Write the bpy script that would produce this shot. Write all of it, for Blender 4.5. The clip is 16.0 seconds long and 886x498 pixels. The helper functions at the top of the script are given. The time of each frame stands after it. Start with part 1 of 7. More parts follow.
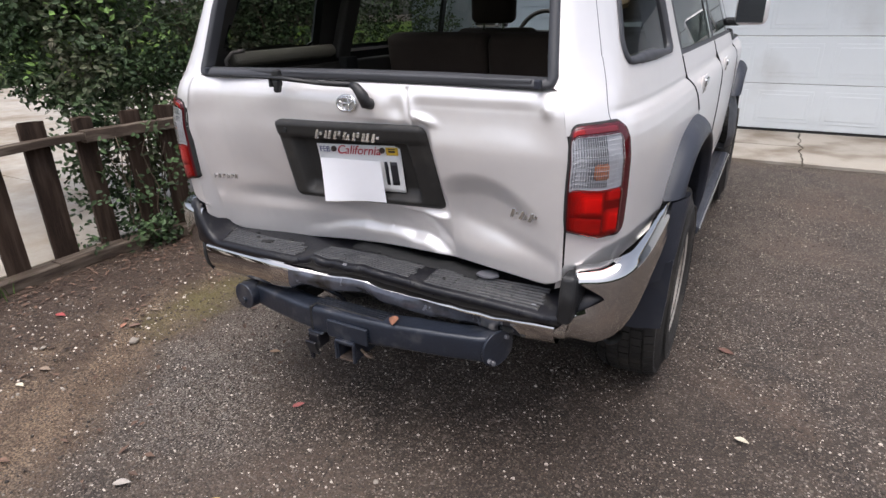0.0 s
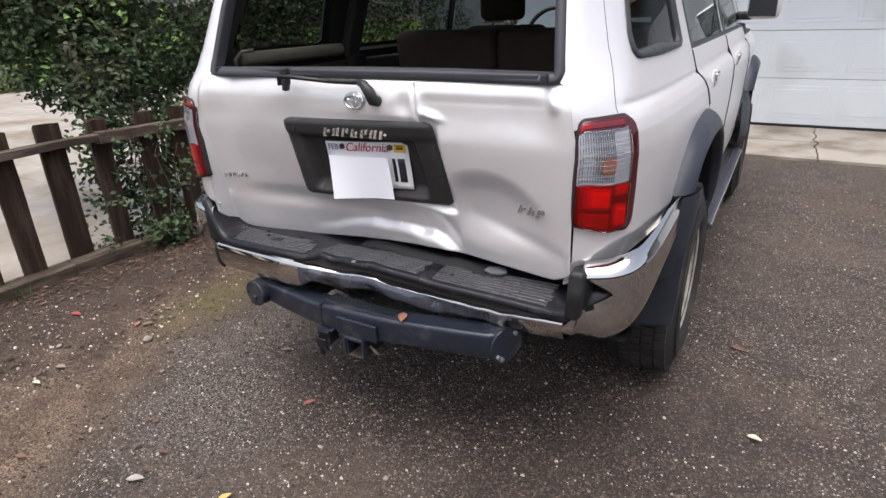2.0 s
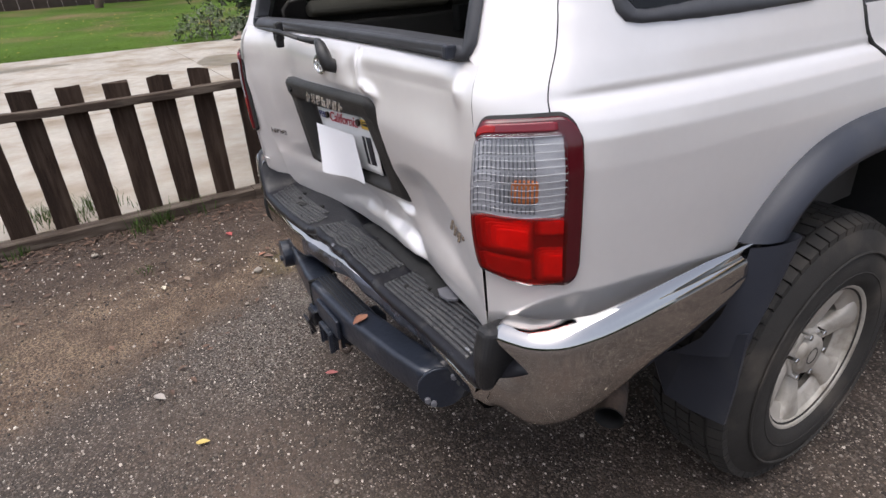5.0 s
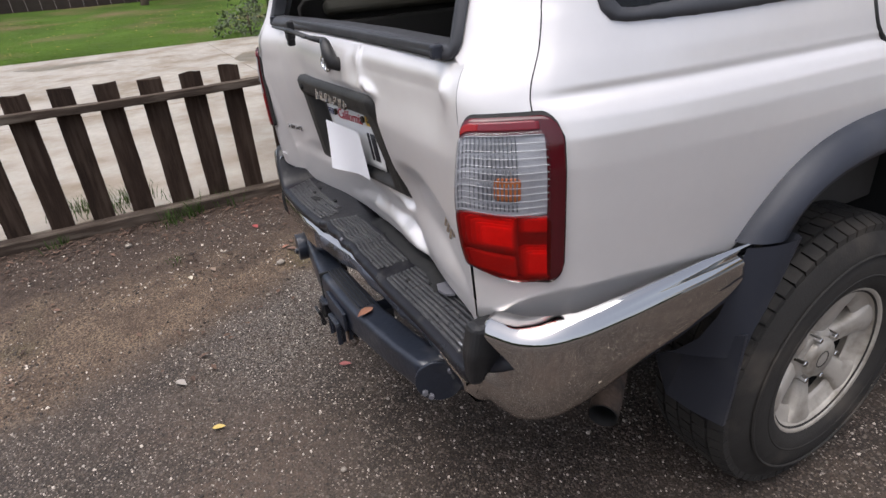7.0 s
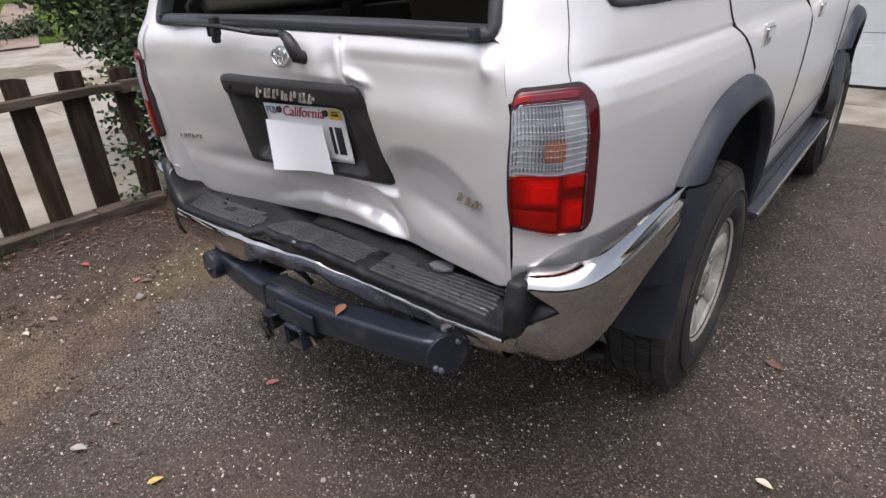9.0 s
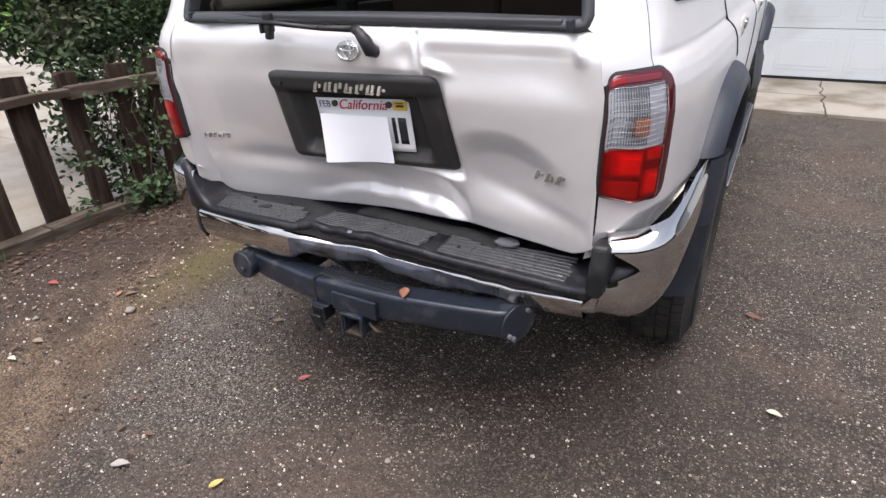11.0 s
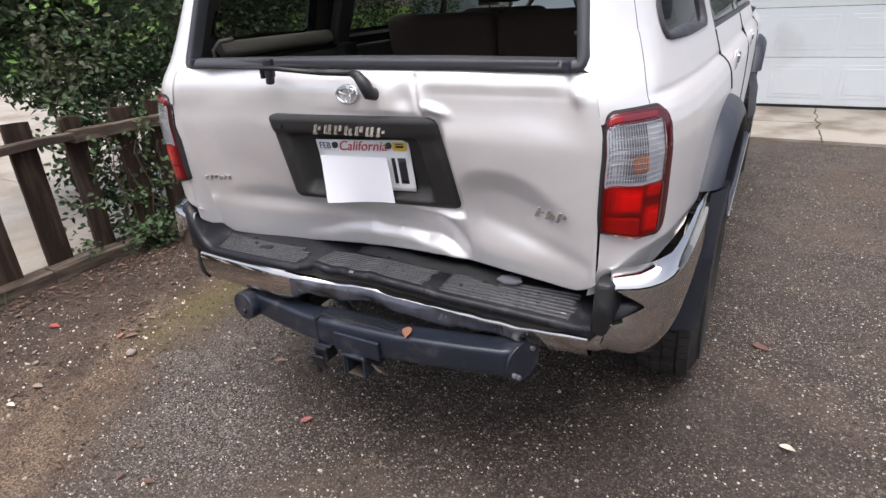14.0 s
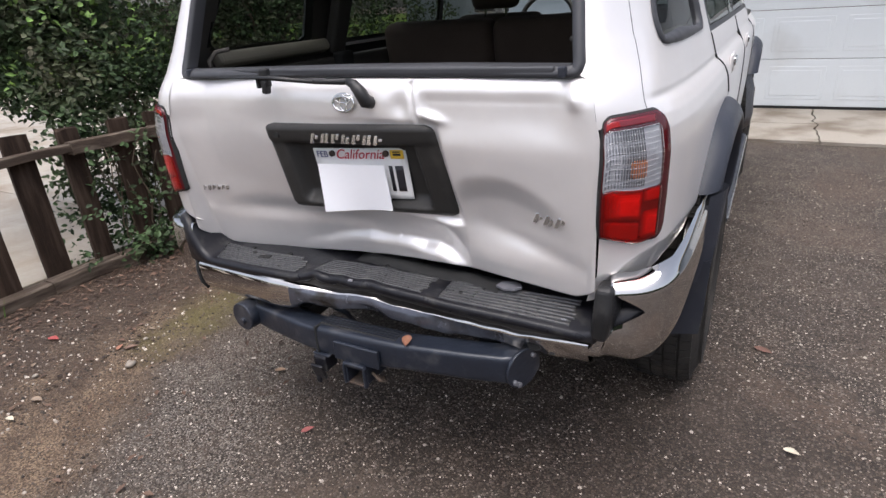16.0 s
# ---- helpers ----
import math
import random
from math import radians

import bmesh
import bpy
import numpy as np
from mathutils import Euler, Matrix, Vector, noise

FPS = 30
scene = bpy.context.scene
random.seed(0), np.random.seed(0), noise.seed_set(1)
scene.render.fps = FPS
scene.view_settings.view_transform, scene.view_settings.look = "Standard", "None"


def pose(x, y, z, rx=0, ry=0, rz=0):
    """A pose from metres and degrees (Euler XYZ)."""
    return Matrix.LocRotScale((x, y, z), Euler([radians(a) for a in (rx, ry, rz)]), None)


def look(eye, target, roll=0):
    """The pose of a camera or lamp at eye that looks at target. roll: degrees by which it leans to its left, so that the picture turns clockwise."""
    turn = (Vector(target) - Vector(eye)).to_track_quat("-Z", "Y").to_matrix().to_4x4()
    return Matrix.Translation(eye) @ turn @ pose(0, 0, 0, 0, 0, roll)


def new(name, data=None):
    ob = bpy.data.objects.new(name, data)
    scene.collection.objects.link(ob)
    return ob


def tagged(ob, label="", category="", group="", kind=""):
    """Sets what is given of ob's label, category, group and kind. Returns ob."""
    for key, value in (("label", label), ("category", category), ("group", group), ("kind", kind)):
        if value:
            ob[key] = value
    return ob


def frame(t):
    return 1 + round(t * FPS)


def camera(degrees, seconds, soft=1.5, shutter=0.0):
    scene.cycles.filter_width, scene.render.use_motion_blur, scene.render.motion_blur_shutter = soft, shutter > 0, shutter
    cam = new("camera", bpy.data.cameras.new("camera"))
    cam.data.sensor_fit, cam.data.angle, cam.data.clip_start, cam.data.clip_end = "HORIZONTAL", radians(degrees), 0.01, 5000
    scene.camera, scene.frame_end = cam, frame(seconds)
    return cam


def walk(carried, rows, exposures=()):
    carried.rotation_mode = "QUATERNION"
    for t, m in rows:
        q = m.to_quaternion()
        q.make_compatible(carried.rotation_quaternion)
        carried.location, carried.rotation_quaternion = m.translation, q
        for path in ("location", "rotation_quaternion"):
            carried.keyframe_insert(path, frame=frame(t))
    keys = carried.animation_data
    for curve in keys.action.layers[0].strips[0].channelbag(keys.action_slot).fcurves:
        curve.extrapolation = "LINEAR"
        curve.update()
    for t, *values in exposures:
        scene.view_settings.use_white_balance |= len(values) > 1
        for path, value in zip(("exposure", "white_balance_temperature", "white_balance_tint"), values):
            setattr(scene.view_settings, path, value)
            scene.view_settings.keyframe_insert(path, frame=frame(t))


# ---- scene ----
cam = camera(75.5, 16.0)
PATH = [
    (0, (1.084, -1.316, 1.453), (0.178, 0.294, 0.687), -1.2),
    (0.5, (1.085, -1.329, 1.454), (0.155, 0.282, 0.72), -0.8),
    (1, (1.083, -1.321, 1.452), (0.157, 0.274, 0.678), -1.3),
    (1.5, (1.088, -1.321, 1.451), (0.147, 0.272, 0.692), -1.7),
    (2, (1.097, -1.314, 1.444), (0.154, 0.275, 0.678), -2.0),
    (2.5, (1.144, -1.238, 1.432), (0.154, 0.287, 0.599), -4.3),
    (3, (1.279, -1.051, 1.42), (0.185, 0.376, 0.544), -4.1),
    (3.5, (1.341, -0.869, 1.418), (0.127, 0.444, 0.523), -6.7),
    (4, (1.328, -0.682, 1.405), (0.064, 0.555, 0.472), -4.2),
    (4.5, (1.392, -0.545, 1.413), (-0.069, 0.478, 0.508), -2.6),
    (6.8, (1.493, -0.407, 1.421), (-0.123, 0.368, 0.533), -4.6),
    (7, (1.499, -0.408, 1.423), (-0.101, 0.387, 0.524), -4.4),
    (7.5, (1.487, -0.435, 1.422), (-0.076, 0.43, 0.523), -3.1),
    (8, (1.364, -0.547, 1.411), (-0.095, 0.514, 0.548), -3.9),
    (8.5, (1.271, -0.703, 1.4), (0.088, 0.608, 0.46), -3.8),
    (9, (1.255, -0.861, 1.41), (0.113, 0.513, 0.509), -2.3),
    (9.2, (1.258, -0.932, 1.403), (0.139, 0.427, 0.455), -4.1),
    (11.3, (0.960, -1.193, 1.422), (0.091, 0.369, 0.525), -1.3),
    (11.5, (0.963, -1.191, 1.424), (0.096, 0.378, 0.537), -1.1),
    (12, (0.967, -1.188, 1.429), (0.096, 0.393, 0.569), -0.9),
    (12.5, (0.964, -1.193, 1.43), (0.068, 0.395, 0.61), -1.6),
    (13, (0.959, -1.19, 1.431), (0.041, 0.385, 0.608), -2.8),
    (13.5, (0.962, -1.18, 1.438), (0.043, 0.401, 0.627), -2.7),
    (14, (0.97, -1.178, 1.435), (0.059, 0.408, 0.625), -3.1),
    (14.5, (0.971, -1.177, 1.436), (0.068, 0.412, 0.625), -3.2),
    (15, (0.973, -1.176, 1.436), (0.067, 0.414, 0.629), -3.2),
    (15.5, (0.973, -1.175, 1.435), (0.079, 0.429, 0.643), -3.3),
    (16, (0.97, -1.17, 1.436), (0.056, 0.423, 0.645), -3.9),
]
walk(cam, [(t, look(eye, target, roll)) for t, eye, target, roll in PATH], [
    (0.0, 1.08, 6400, 13.0), (1.5, 1.08, 6400, 13.0), (3.0, 1.16, 6400, 13.0), (4.5, 1.02, 6400, 13.0), (7.0, 0.85, 6400, 13.0), (8.0, 0.78, 6400, 13.0), (9.0, 0.86, 6400, 13.0),
    (11.5, 1.26, 6400, 13.0), (13.0, 1.27, 6400, 13.0), (14.5, 1.15, 6400, 13.0), (16.0, 1.09, 6400, 13.0)])

# ---- light ----
world = bpy.data.worlds.new("sky")
scene.world = world
world.use_nodes = True
wt = world.node_tree
wt.nodes.clear()
sky = wt.nodes.new("ShaderNodeTexSky")
sky.sky_type = "NISHITA"
sky.sun_disc = False
sky.sun_elevation, sky.sun_rotation = radians(68), radians(165)
sky.air_density, sky.dust_density, sky.ozone_density = 1.0, 4.0, 1.0
grey = wt.nodes.new("ShaderNodeHueSaturation")
grey.inputs["Saturation"].default_value = 0.55
back = wt.nodes.new("ShaderNodeBackground")
back.inputs["Strength"].default_value = 0.125
wout = wt.nodes.new("ShaderNodeOutputWorld")
wt.links.new(sky.outputs["Color"], grey.inputs["Color"])
wt.links.new(grey.outputs["Color"], back.inputs["Color"])
wt.links.new(back.outputs["Background"], wout.inputs["Surface"])
sun = new("sun", bpy.data.lights.new("sun", "SUN"))
sun.data.energy, sun.data.angle, sun.data.color = 1.5, radians(60), (1.0, 0.98, 0.95)
sun.matrix_world = look((0.5, -1.0, 10), (0, 0, 0))


# ---- materials ----
def mat(name, color, rough=0.5, metal=0.0, coat=0.0, var=0.12, scale=8.0, fine=90.0, bump=0.0, bump_scale=60.0,
        dirt=None, dirt_amount=0.5, dirt_scale=3.0, rough_var=0.1, spec=0.5, coords="Object", island=0.0, rand=0.0, stretch=(1, 1, 1)):
    """A node material: base colour varied at two scales, a dirt tone in patches, bump and uneven roughness."""
    m = bpy.data.materials.new(name)
    m.use_nodes = True
    t = m.node_tree
    n, l = t.nodes, t.links
    b = n["Principled BSDF"]
    b.inputs["Metallic"].default_value = metal
    b.inputs["Coat Weight"].default_value = coat
    b.inputs["Coat Roughness"].default_value = 0.04
    b.inputs["Specular IOR Level"].default_value = spec
    tc = n.new("ShaderNodeTexCoord")
    mp = n.new("ShaderNodeMapping")
    mp.inputs["Scale"].default_value = stretch
    l.new(tc.outputs[coords], mp.inputs["Vector"])
    co = mp.outputs["Vector"]

    def noise_tex(s, d=4.0):
        x = n.new("ShaderNodeTexNoise")
        x.inputs["Scale"].default_value, x.inputs["Detail"].default_value = s, d
        l.new(co, x.inputs["Vector"])
        return x.outputs["Fac"]

    def math_node(op, a, c):
        x = n.new("ShaderNodeMath")
        x.operation = op
        for i, v in enumerate((a, c)):
            if isinstance(v, (int, float)):
                x.inputs[i].default_value = v
            else:
                l.new(v, x.inputs[i])
        return x.outputs[0]

    big, small = noise_tex(scale), noise_tex(fine, 3.0)
    f = math_node("ADD", math_node("MULTIPLY", math_node("SUBTRACT", big, 0.5), 2.2 * var),
                  math_node("MULTIPLY", math_node("SUBTRACT", small, 0.5), 1.4 * var))
    if island:
        g = n.new("ShaderNodeNewGeometry")
        f = math_node("ADD", f, math_node("MULTIPLY", math_node("SUBTRACT", g.outputs["Random Per Island"], 0.5), island))
    if rand:
        o = n.new("ShaderNodeObjectInfo")
        f = math_node("ADD", f, math_node("MULTIPLY", math_node("SUBTRACT", o.outputs["Random"], 0.5), rand))
    f = math_node("ADD", f, 1.0)
    vm = n.new("ShaderNodeVectorMath")
    vm.operation = "SCALE"
    vm.inputs[0].default_value = color[:3]
    l.new(f, vm.inputs["Scale"])
    col = vm.outputs[0]
    if dirt:
        mix = n.new("ShaderNodeMix")
        mix.data_type = "RGBA"
        ramp = n.new("ShaderNodeMapRange")
        ramp.inputs["From Min"].default_value, ramp.inputs["From Max"].default_value = 0.62 - 0.3 * dirt_amount, 0.8 - 0.25 * dirt_amount
        l.new(noise_tex(dirt_scale, 6.0), ramp.inputs["Value"])
        l.new(ramp.outputs["Result"], mix.inputs["Factor"])
        l.new(col, mix.inputs["A"])
        mix.inputs["B"].default_value = (*dirt, 1)
        col = mix.outputs["Result"]
    l.new(col, b.inputs["Base Color"])
    r = math_node("ADD", math_node("MULTIPLY", math_node("SUBTRACT", noise_tex(scale * 2.3), 0.5), 2 * rough_var), rough)
    l.new(r, b.inputs["Roughness"])
    if bump:
        bp = n.new("ShaderNodeBump")
        bp.inputs["Strength"].default_value, bp.inputs["Distance"].default_value = 1.0, bump
        l.new(noise_tex(bump_scale, 5.0), bp.inputs["Height"])
        l.new(bp.outputs["Normal"], b.inputs["Normal"])
    return m


def glass(name, tint, rough=0.02, alpha=0.3):
    """Tinted sheet glass: part clear tint, part gloss."""
    m = bpy.data.materials.new(name)
    m.use_nodes = True
    t = m.node_tree
    t.nodes.clear()
    o, mx = t.nodes.new("ShaderNodeOutputMaterial"), t.nodes.new("ShaderNodeMixShader")
    tr, gl, fr = t.nodes.new("ShaderNodeBsdfTransparent"), t.nodes.new("ShaderNodeBsdfGlossy"), t.nodes.new("ShaderNodeLayerWeight")
    tr.inputs["Color"].default_value = (*tint, 1)
    gl.inputs["Roughness"].default_value = rough
    fr.inputs["Blend"].default_value = 0.5
    pw, ad = t.nodes.new("ShaderNodeMath"), t.nodes.new("ShaderNodeMath")
    pw.operation, pw.inputs[1].default_value = "POWER", 4.5
    ad.operation, ad.inputs[1].default_value, ad.inputs[2].default_value = "MULTIPLY_ADD", 0.85, 0.045
    t.links.new(fr.outputs["Facing"], pw.inputs[0])
    t.links.new(pw.outputs[0], ad.inputs[0])
    t.links.new(ad.outputs[0], mx.inputs["Fac"])
    t.links.new(tr.outputs[0], mx.inputs[1])
    t.links.new(gl.outputs[0], mx.inputs[2])
    t.links.new(mx.outputs[0], o.inputs["Surface"])
    return m


M = {}
M["paint"] = mat("silver_paint", (0.735, 0.708, 0.695), 0.34, 0.40, 0.25, 0.03, 3, 40, rough_var=0.03)
M["paint"].node_tree.nodes["Principled BSDF"].inputs["Coat Roughness"].default_value = 0.10
M["chrome"] = mat("chrome", (0.54, 0.525, 0.51), 0.045, 1.0, 0, 0.03, 9, 160, rough_var=0.03)
# bar's scuffed lower face: dull steel colour stands in for the chrome's dark reflection
M["scraped_reflection"] = mat("scraped_reflection_steel", (0.120, 0.125, 0.150), 0.25, 0.6, 0, 0.35, 9, 120, 0.0008, 60, dirt=(0.05, 0.045, 0.04), dirt_amount=0.4, dirt_scale=16)
M["badge"] = mat("badge_chrome", (0.72, 0.72, 0.72), 0.12, 1.0, 0, 0.05, 40, 200)
M["black"] = mat("black_plastic", (0.016, 0.016, 0.017), 0.42, 0, 0, 0.25, 12, 300, 0.0004, 900, dirt=(0.05, 0.047, 0.044), dirt_amount=0.3, dirt_scale=9, spec=0.35)
M["step"] = mat("step_plastic", (0.010, 0.010, 0.013), 0.31, 0, 0, 0.3, 10, 240, 0.0004, 300, dirt=(0.036, 0.035, 0.034), dirt_amount=0.22, dirt_scale=30, spec=0.30)
# step plastic made paler: wear plus the light the rib tops catch
M["ribs"] = mat("worn_lit_rib_plastic", (0.046, 0.046, 0.048), 0.30, 0, 0, 0.4, 30, 240, 0.0004, 300, dirt=(0.085, 0.083, 0.080), dirt_amount=0.3, dirt_scale=40, spec=0.5)
M["garnish"] = mat("garnish_plastic", (0.024, 0.023, 0.022), 0.5, 0, 0, 0.2, 10, 240, 0.0003, 800, dirt=(0.05, 0.046, 0.042), dirt_amount=0.3, dirt_scale=8, spec=0.35)
M["rubber"] = mat("window_rubber", (0.036, 0.037, 0.042), 0.5, 0, 0, 0.2, 12, 200)
M["flare"] = mat("flare_plastic", (0.027, 0.030, 0.040), 0.42, 0, 0, 0.15, 9, 300, 0.0004, 800, dirt=(0.044, 0.046, 0.054), dirt_amount=0.3, dirt_scale=7, spec=0.32)
M["hitch"] = mat("hitch_paint", (0.015, 0.019, 0.029), 0.36, 0.1, 0.25, 0.35, 9, 120, 0.0010, 60, dirt=(0.055, 0.056, 0.062), dirt_amount=0.25, dirt_scale=14, spec=0.4)
M["rust"] = mat("rusty_steel", (0.085, 0.060, 0.046), 0.8, 0.3, 0, 0.4, 20, 140, 0.002, 90, dirt=(0.02, 0.019, 0.018), dirt_amount=0.6, dirt_scale=16)
M["tyre"] = mat("tyre_rubber", (0.026, 0.024, 0.022), 0.75, 0, 0, 0.25, 9, 160, 0.0008, 220, dirt=(0.070, 0.060, 0.050), dirt_amount=0.38, dirt_scale=6, spec=0.3)
M["alloy"] = mat("alloy_wheel", (0.45, 0.415, 0.365), 0.5, 0.3, 0.1, 0.12, 14, 200, 0.0003, 400, dirt=(0.22, 0.19, 0.155), dirt_amount=0.4, dirt_scale=12)
M["dark"] = mat("dark_underside", (0.012, 0.012, 0.012), 0.85, 0, 0, 0.4, 7, 60)
M["cloth"] = mat("brown_seat_cloth", (0.060, 0.043, 0.034), 0.95, 0, 0, 0.2, 6, 260, 0.001, 500)
M["trim"] = mat("dark_trim", (0.05, 0.045, 0.04), 0.7, 0, 0, 0.2, 6, 200)
M["beige"] = mat("beige_trim", (0.21, 0.19, 0.15), 0.7, 0, 0, 0.1, 6, 200)
M["red"] = mat("red_lens", (0.26, 0.006, 0.006), 0.2, 0, 0.2, 0.1, 30, 300, rough_var=0.02, spec=0.3)
M["red_dull"] = mat("dull_red_lens", (0.15, 0.012, 0.020), 0.2, 0, 0.2, 0.15, 30, 300, rough_var=0.02, spec=0.4)
M["red_dark"] = mat("dark_red_lens", (0.060, 0.004, 0.007), 0.14, 0, 0.3, 0.15, 14, 300, rough_var=0.02, spec=0.4, dirt=(0.10, 0.006, 0.010), dirt_amount=0.4, dirt_scale=10)
M["red_lens"] = glass("red_cover", (0.92, 0.040, 0.022), 0.06)
M["clear_lens"] = glass("clear_cover", (0.93, 0.94, 0.96), 0.05)
# greys from dim to bright that put the lamp reflectors' shine into colour
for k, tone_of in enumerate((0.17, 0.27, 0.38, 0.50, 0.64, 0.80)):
    M["tone%d" % k] = mat("reflector_shine_tone", (tone_of, tone_of * 0.98, tone_of * 0.96), 0.45, 0.1, 0, 0.20, 30, 160, 0.0010, 120)
M["bowl"] = mat("lamp_bowl_plastic", (0.38, 0.375, 0.385), 0.45, 0.15, 0, 0.15, 24, 200, 0.0008, 90)
M["lens"] = mat("clear_plastic", (0.25, 0.255, 0.27), 0.22, 0.1, 0.2, 0.06, 60, 300, spec=0.3)
M["rib"] = mat("clear_rib", (0.42, 0.425, 0.44), 0.25, 0.0, 0.1, 0.05, 40, 300)
M["flute"] = mat("lens_flute", (0.13, 0.13, 0.14), 0.3, 0, 0.1, 0.05, 40, 300)
M["amber"] = mat("amber_lens", (0.46, 0.140, 0.045), 0.3, 0, 0.05, 0.3, 60, 300, spec=0.25)
M["plate"] = mat("plate_paint", (0.78, 0.78, 0.77), 0.4, 0, 0, 0.04, 20, 200)
M["paper"] = mat("white_paper", (0.83, 0.83, 0.86), 0.75, 0, 0, 0.02, 6, 60)
M["ink_red"] = mat("red_ink", (0.45, 0.02, 0.04), 0.5)
M["ink_blue"] = mat("blue_ink", (0.03, 0.04, 0.16), 0.5)
M["ink_black"] = mat("black_ink", (0.015, 0.015, 0.02), 0.5)
M["yellow"] = mat("yellow_sticker", (0.75, 0.48, 0.05), 0.4)
M["glass"] = glass("tinted_glass", (0.30, 0.325, 0.30))
M["clear"] = glass("clear_glass", (0.75, 0.80, 0.78))
M["mirror"] = mat("mirror_glass", (0.17, 0.17, 0.175), 0.03, 1.0, 0, 0.02)
M["wood"] = mat("weathered_wood", (0.036, 0.022, 0.015), 0.85, 0, 0, 0.65, 5, 60, 0.004, 24, dirt=(0.066, 0.045, 0.032), dirt_amount=0.5, dirt_scale=5, spec=0.25, rand=0.35, stretch=(6, 6, 0.7))
M["rail"] = mat("weathered_rail_wood", (0.060, 0.043, 0.032), 0.85, 0, 0, 0.6, 5, 60, 0.004, 24, spec=0.25, dirt=(0.140, 0.112, 0.088), dirt_amount=0.5, dirt_scale=4, rand=0.2, stretch=(6, 0.7, 6))
M["leaf"] = mat("shrub_leaf", (0.038, 0.066, 0.024), 0.6, 0, 0, 0.3, 3, 60, island=1.2, spec=0.3, dirt=(0.066, 0.060, 0.034), dirt_amount=0.45, dirt_scale=2.2)
M["leaf2"] = mat("young_leaf", (0.12, 0.20, 0.05), 0.55, 0, 0, 0.2, 5, 60, island=0.8, spec=0.3)
M["stem"] = mat("shrub_stem", (0.10, 0.075, 0.05), 0.9, 0, 0, 0.3, 12, 80)
M["door"] = mat("garage_door_paint", (0.62, 0.655, 0.668), 0.45, 0, 0, 0.035, 2.5, 60, 0.0006, 120, dirt=(0.53, 0.55, 0.55), dirt_amount=0.25, dirt_scale=1.5)
M["siding"] = mat("blue_grey_siding", (0.30, 0.34, 0.38), 0.7, 0, 0, 0.1, 3, 60)
M["roof"] = mat("roof_shingle", (0.10, 0.09, 0.085), 0.9, 0, 0, 0.3, 3, 40)
M["grass"] = mat("grass", (0.052, 0.094, 0.010), 0.9, 0, 0, 0.3, 1.5, 20, island=0.35, spec=0.1)
M["pebble"] = mat("pale_pebble", (0.40, 0.355, 0.305), 0.65, 0, 0, 0.2, 60, 400, island=1.1)
M["aggregate"] = mat("aggregate_stone", (0.078, 0.060, 0.047), 0.7, 0, 0, 0.25, 60, 400, island=1.5)
M["rock"] = mat("rounded_stone", (0.24, 0.21, 0.175), 0.75, 0, 0, 0.25, 40, 200)
M["clip"] = mat("grey_clip_plastic", (0.13, 0.13, 0.145), 0.5, 0, 0, 0.15, 30, 200)
M["litter"] = mat("dry_leaf", (0.085, 0.050, 0.034), 0.8, 0, 0, 0.3, 20, 120, island=1.6)


# ---- mesh helpers ----
def mesh_ob(name, verts, faces, material, smooth=True):
    me = bpy.data.meshes.new(name)
    me.from_pydata([tuple(map(float, v)) for v in verts], [], [tuple(map(int, f)) for f in faces])
    if material:
        me.materials.append(material)
    if smooth:
        me.polygons.foreach_set("use_smooth", [True] * len(me.polygons))
    me.update()
    return new(name, me)


def part(name, bm, material, parent, label="", smooth=False, bevel=0.0, segs=2):
    """Link a bmesh as one mesh object under a thing or a part."""
    if bevel:
        bmesh.ops.bevel(bm, geom=list(bm.edges), offset=bevel, segments=segs, profile=0.5, affect="EDGES", clamp_overlap=True)
    bmesh.ops.recalc_face_normals(bm, faces=bm.faces)
    me = bpy.data.meshes.new(name)
    bm.to_mesh(me)
    bm.free()
    me.materials.append(material)
    if smooth:
        me.polygons.foreach_set("use_smooth", [True] * len(me.polygons))
    ob = new(name, me)
    ob.parent = parent
    if label:
        tagged(ob, label)
    return ob


def under(ob, parent, label=""):
    ob.parent = parent
    if label:
        tagged(ob, label)
    return ob


def thing(name, label, category, group="", kind="", at=(0, 0, 0)):
    ob = new(name)
    ob.location = at
    ob.empty_display_size = 0.1
    return tagged(ob, label, category, group, kind)


def box(size, m=Matrix(), bm=None):
    bm = bm or bmesh.new()
    bmesh.ops.create_cube(bm, size=1.0, matrix=m @ Matrix.Diagonal((*size, 1)))
    return bm


def cyl(r, h, m=Matrix(), segs=24, r2=None, bm=None):
    bm = bm or bmesh.new()
    bmesh.ops.create_cone(bm, cap_ends=True, segments=segs, radius1=r, radius2=r if r2 is None else r2, depth=h, matrix=m)
    return bm


def rings(loops, closed=True, caps=False):
    """Verts and faces that join loops of equal length one to the next."""
    n = len(loops[0])
    verts = [p for lp in loops for p in lp]
    faces = []
    for i in range(len(loops) - 1):
        for j in range(n if closed else n - 1):
            a, b = i * n + j, i * n + (j + 1) % n
            faces.append((a, b, b + n, a + n))
    if caps:
        faces += [tuple(range(n))[::-1], tuple(range((len(loops) - 1) * n, len(loops) * n))]
    return verts, faces


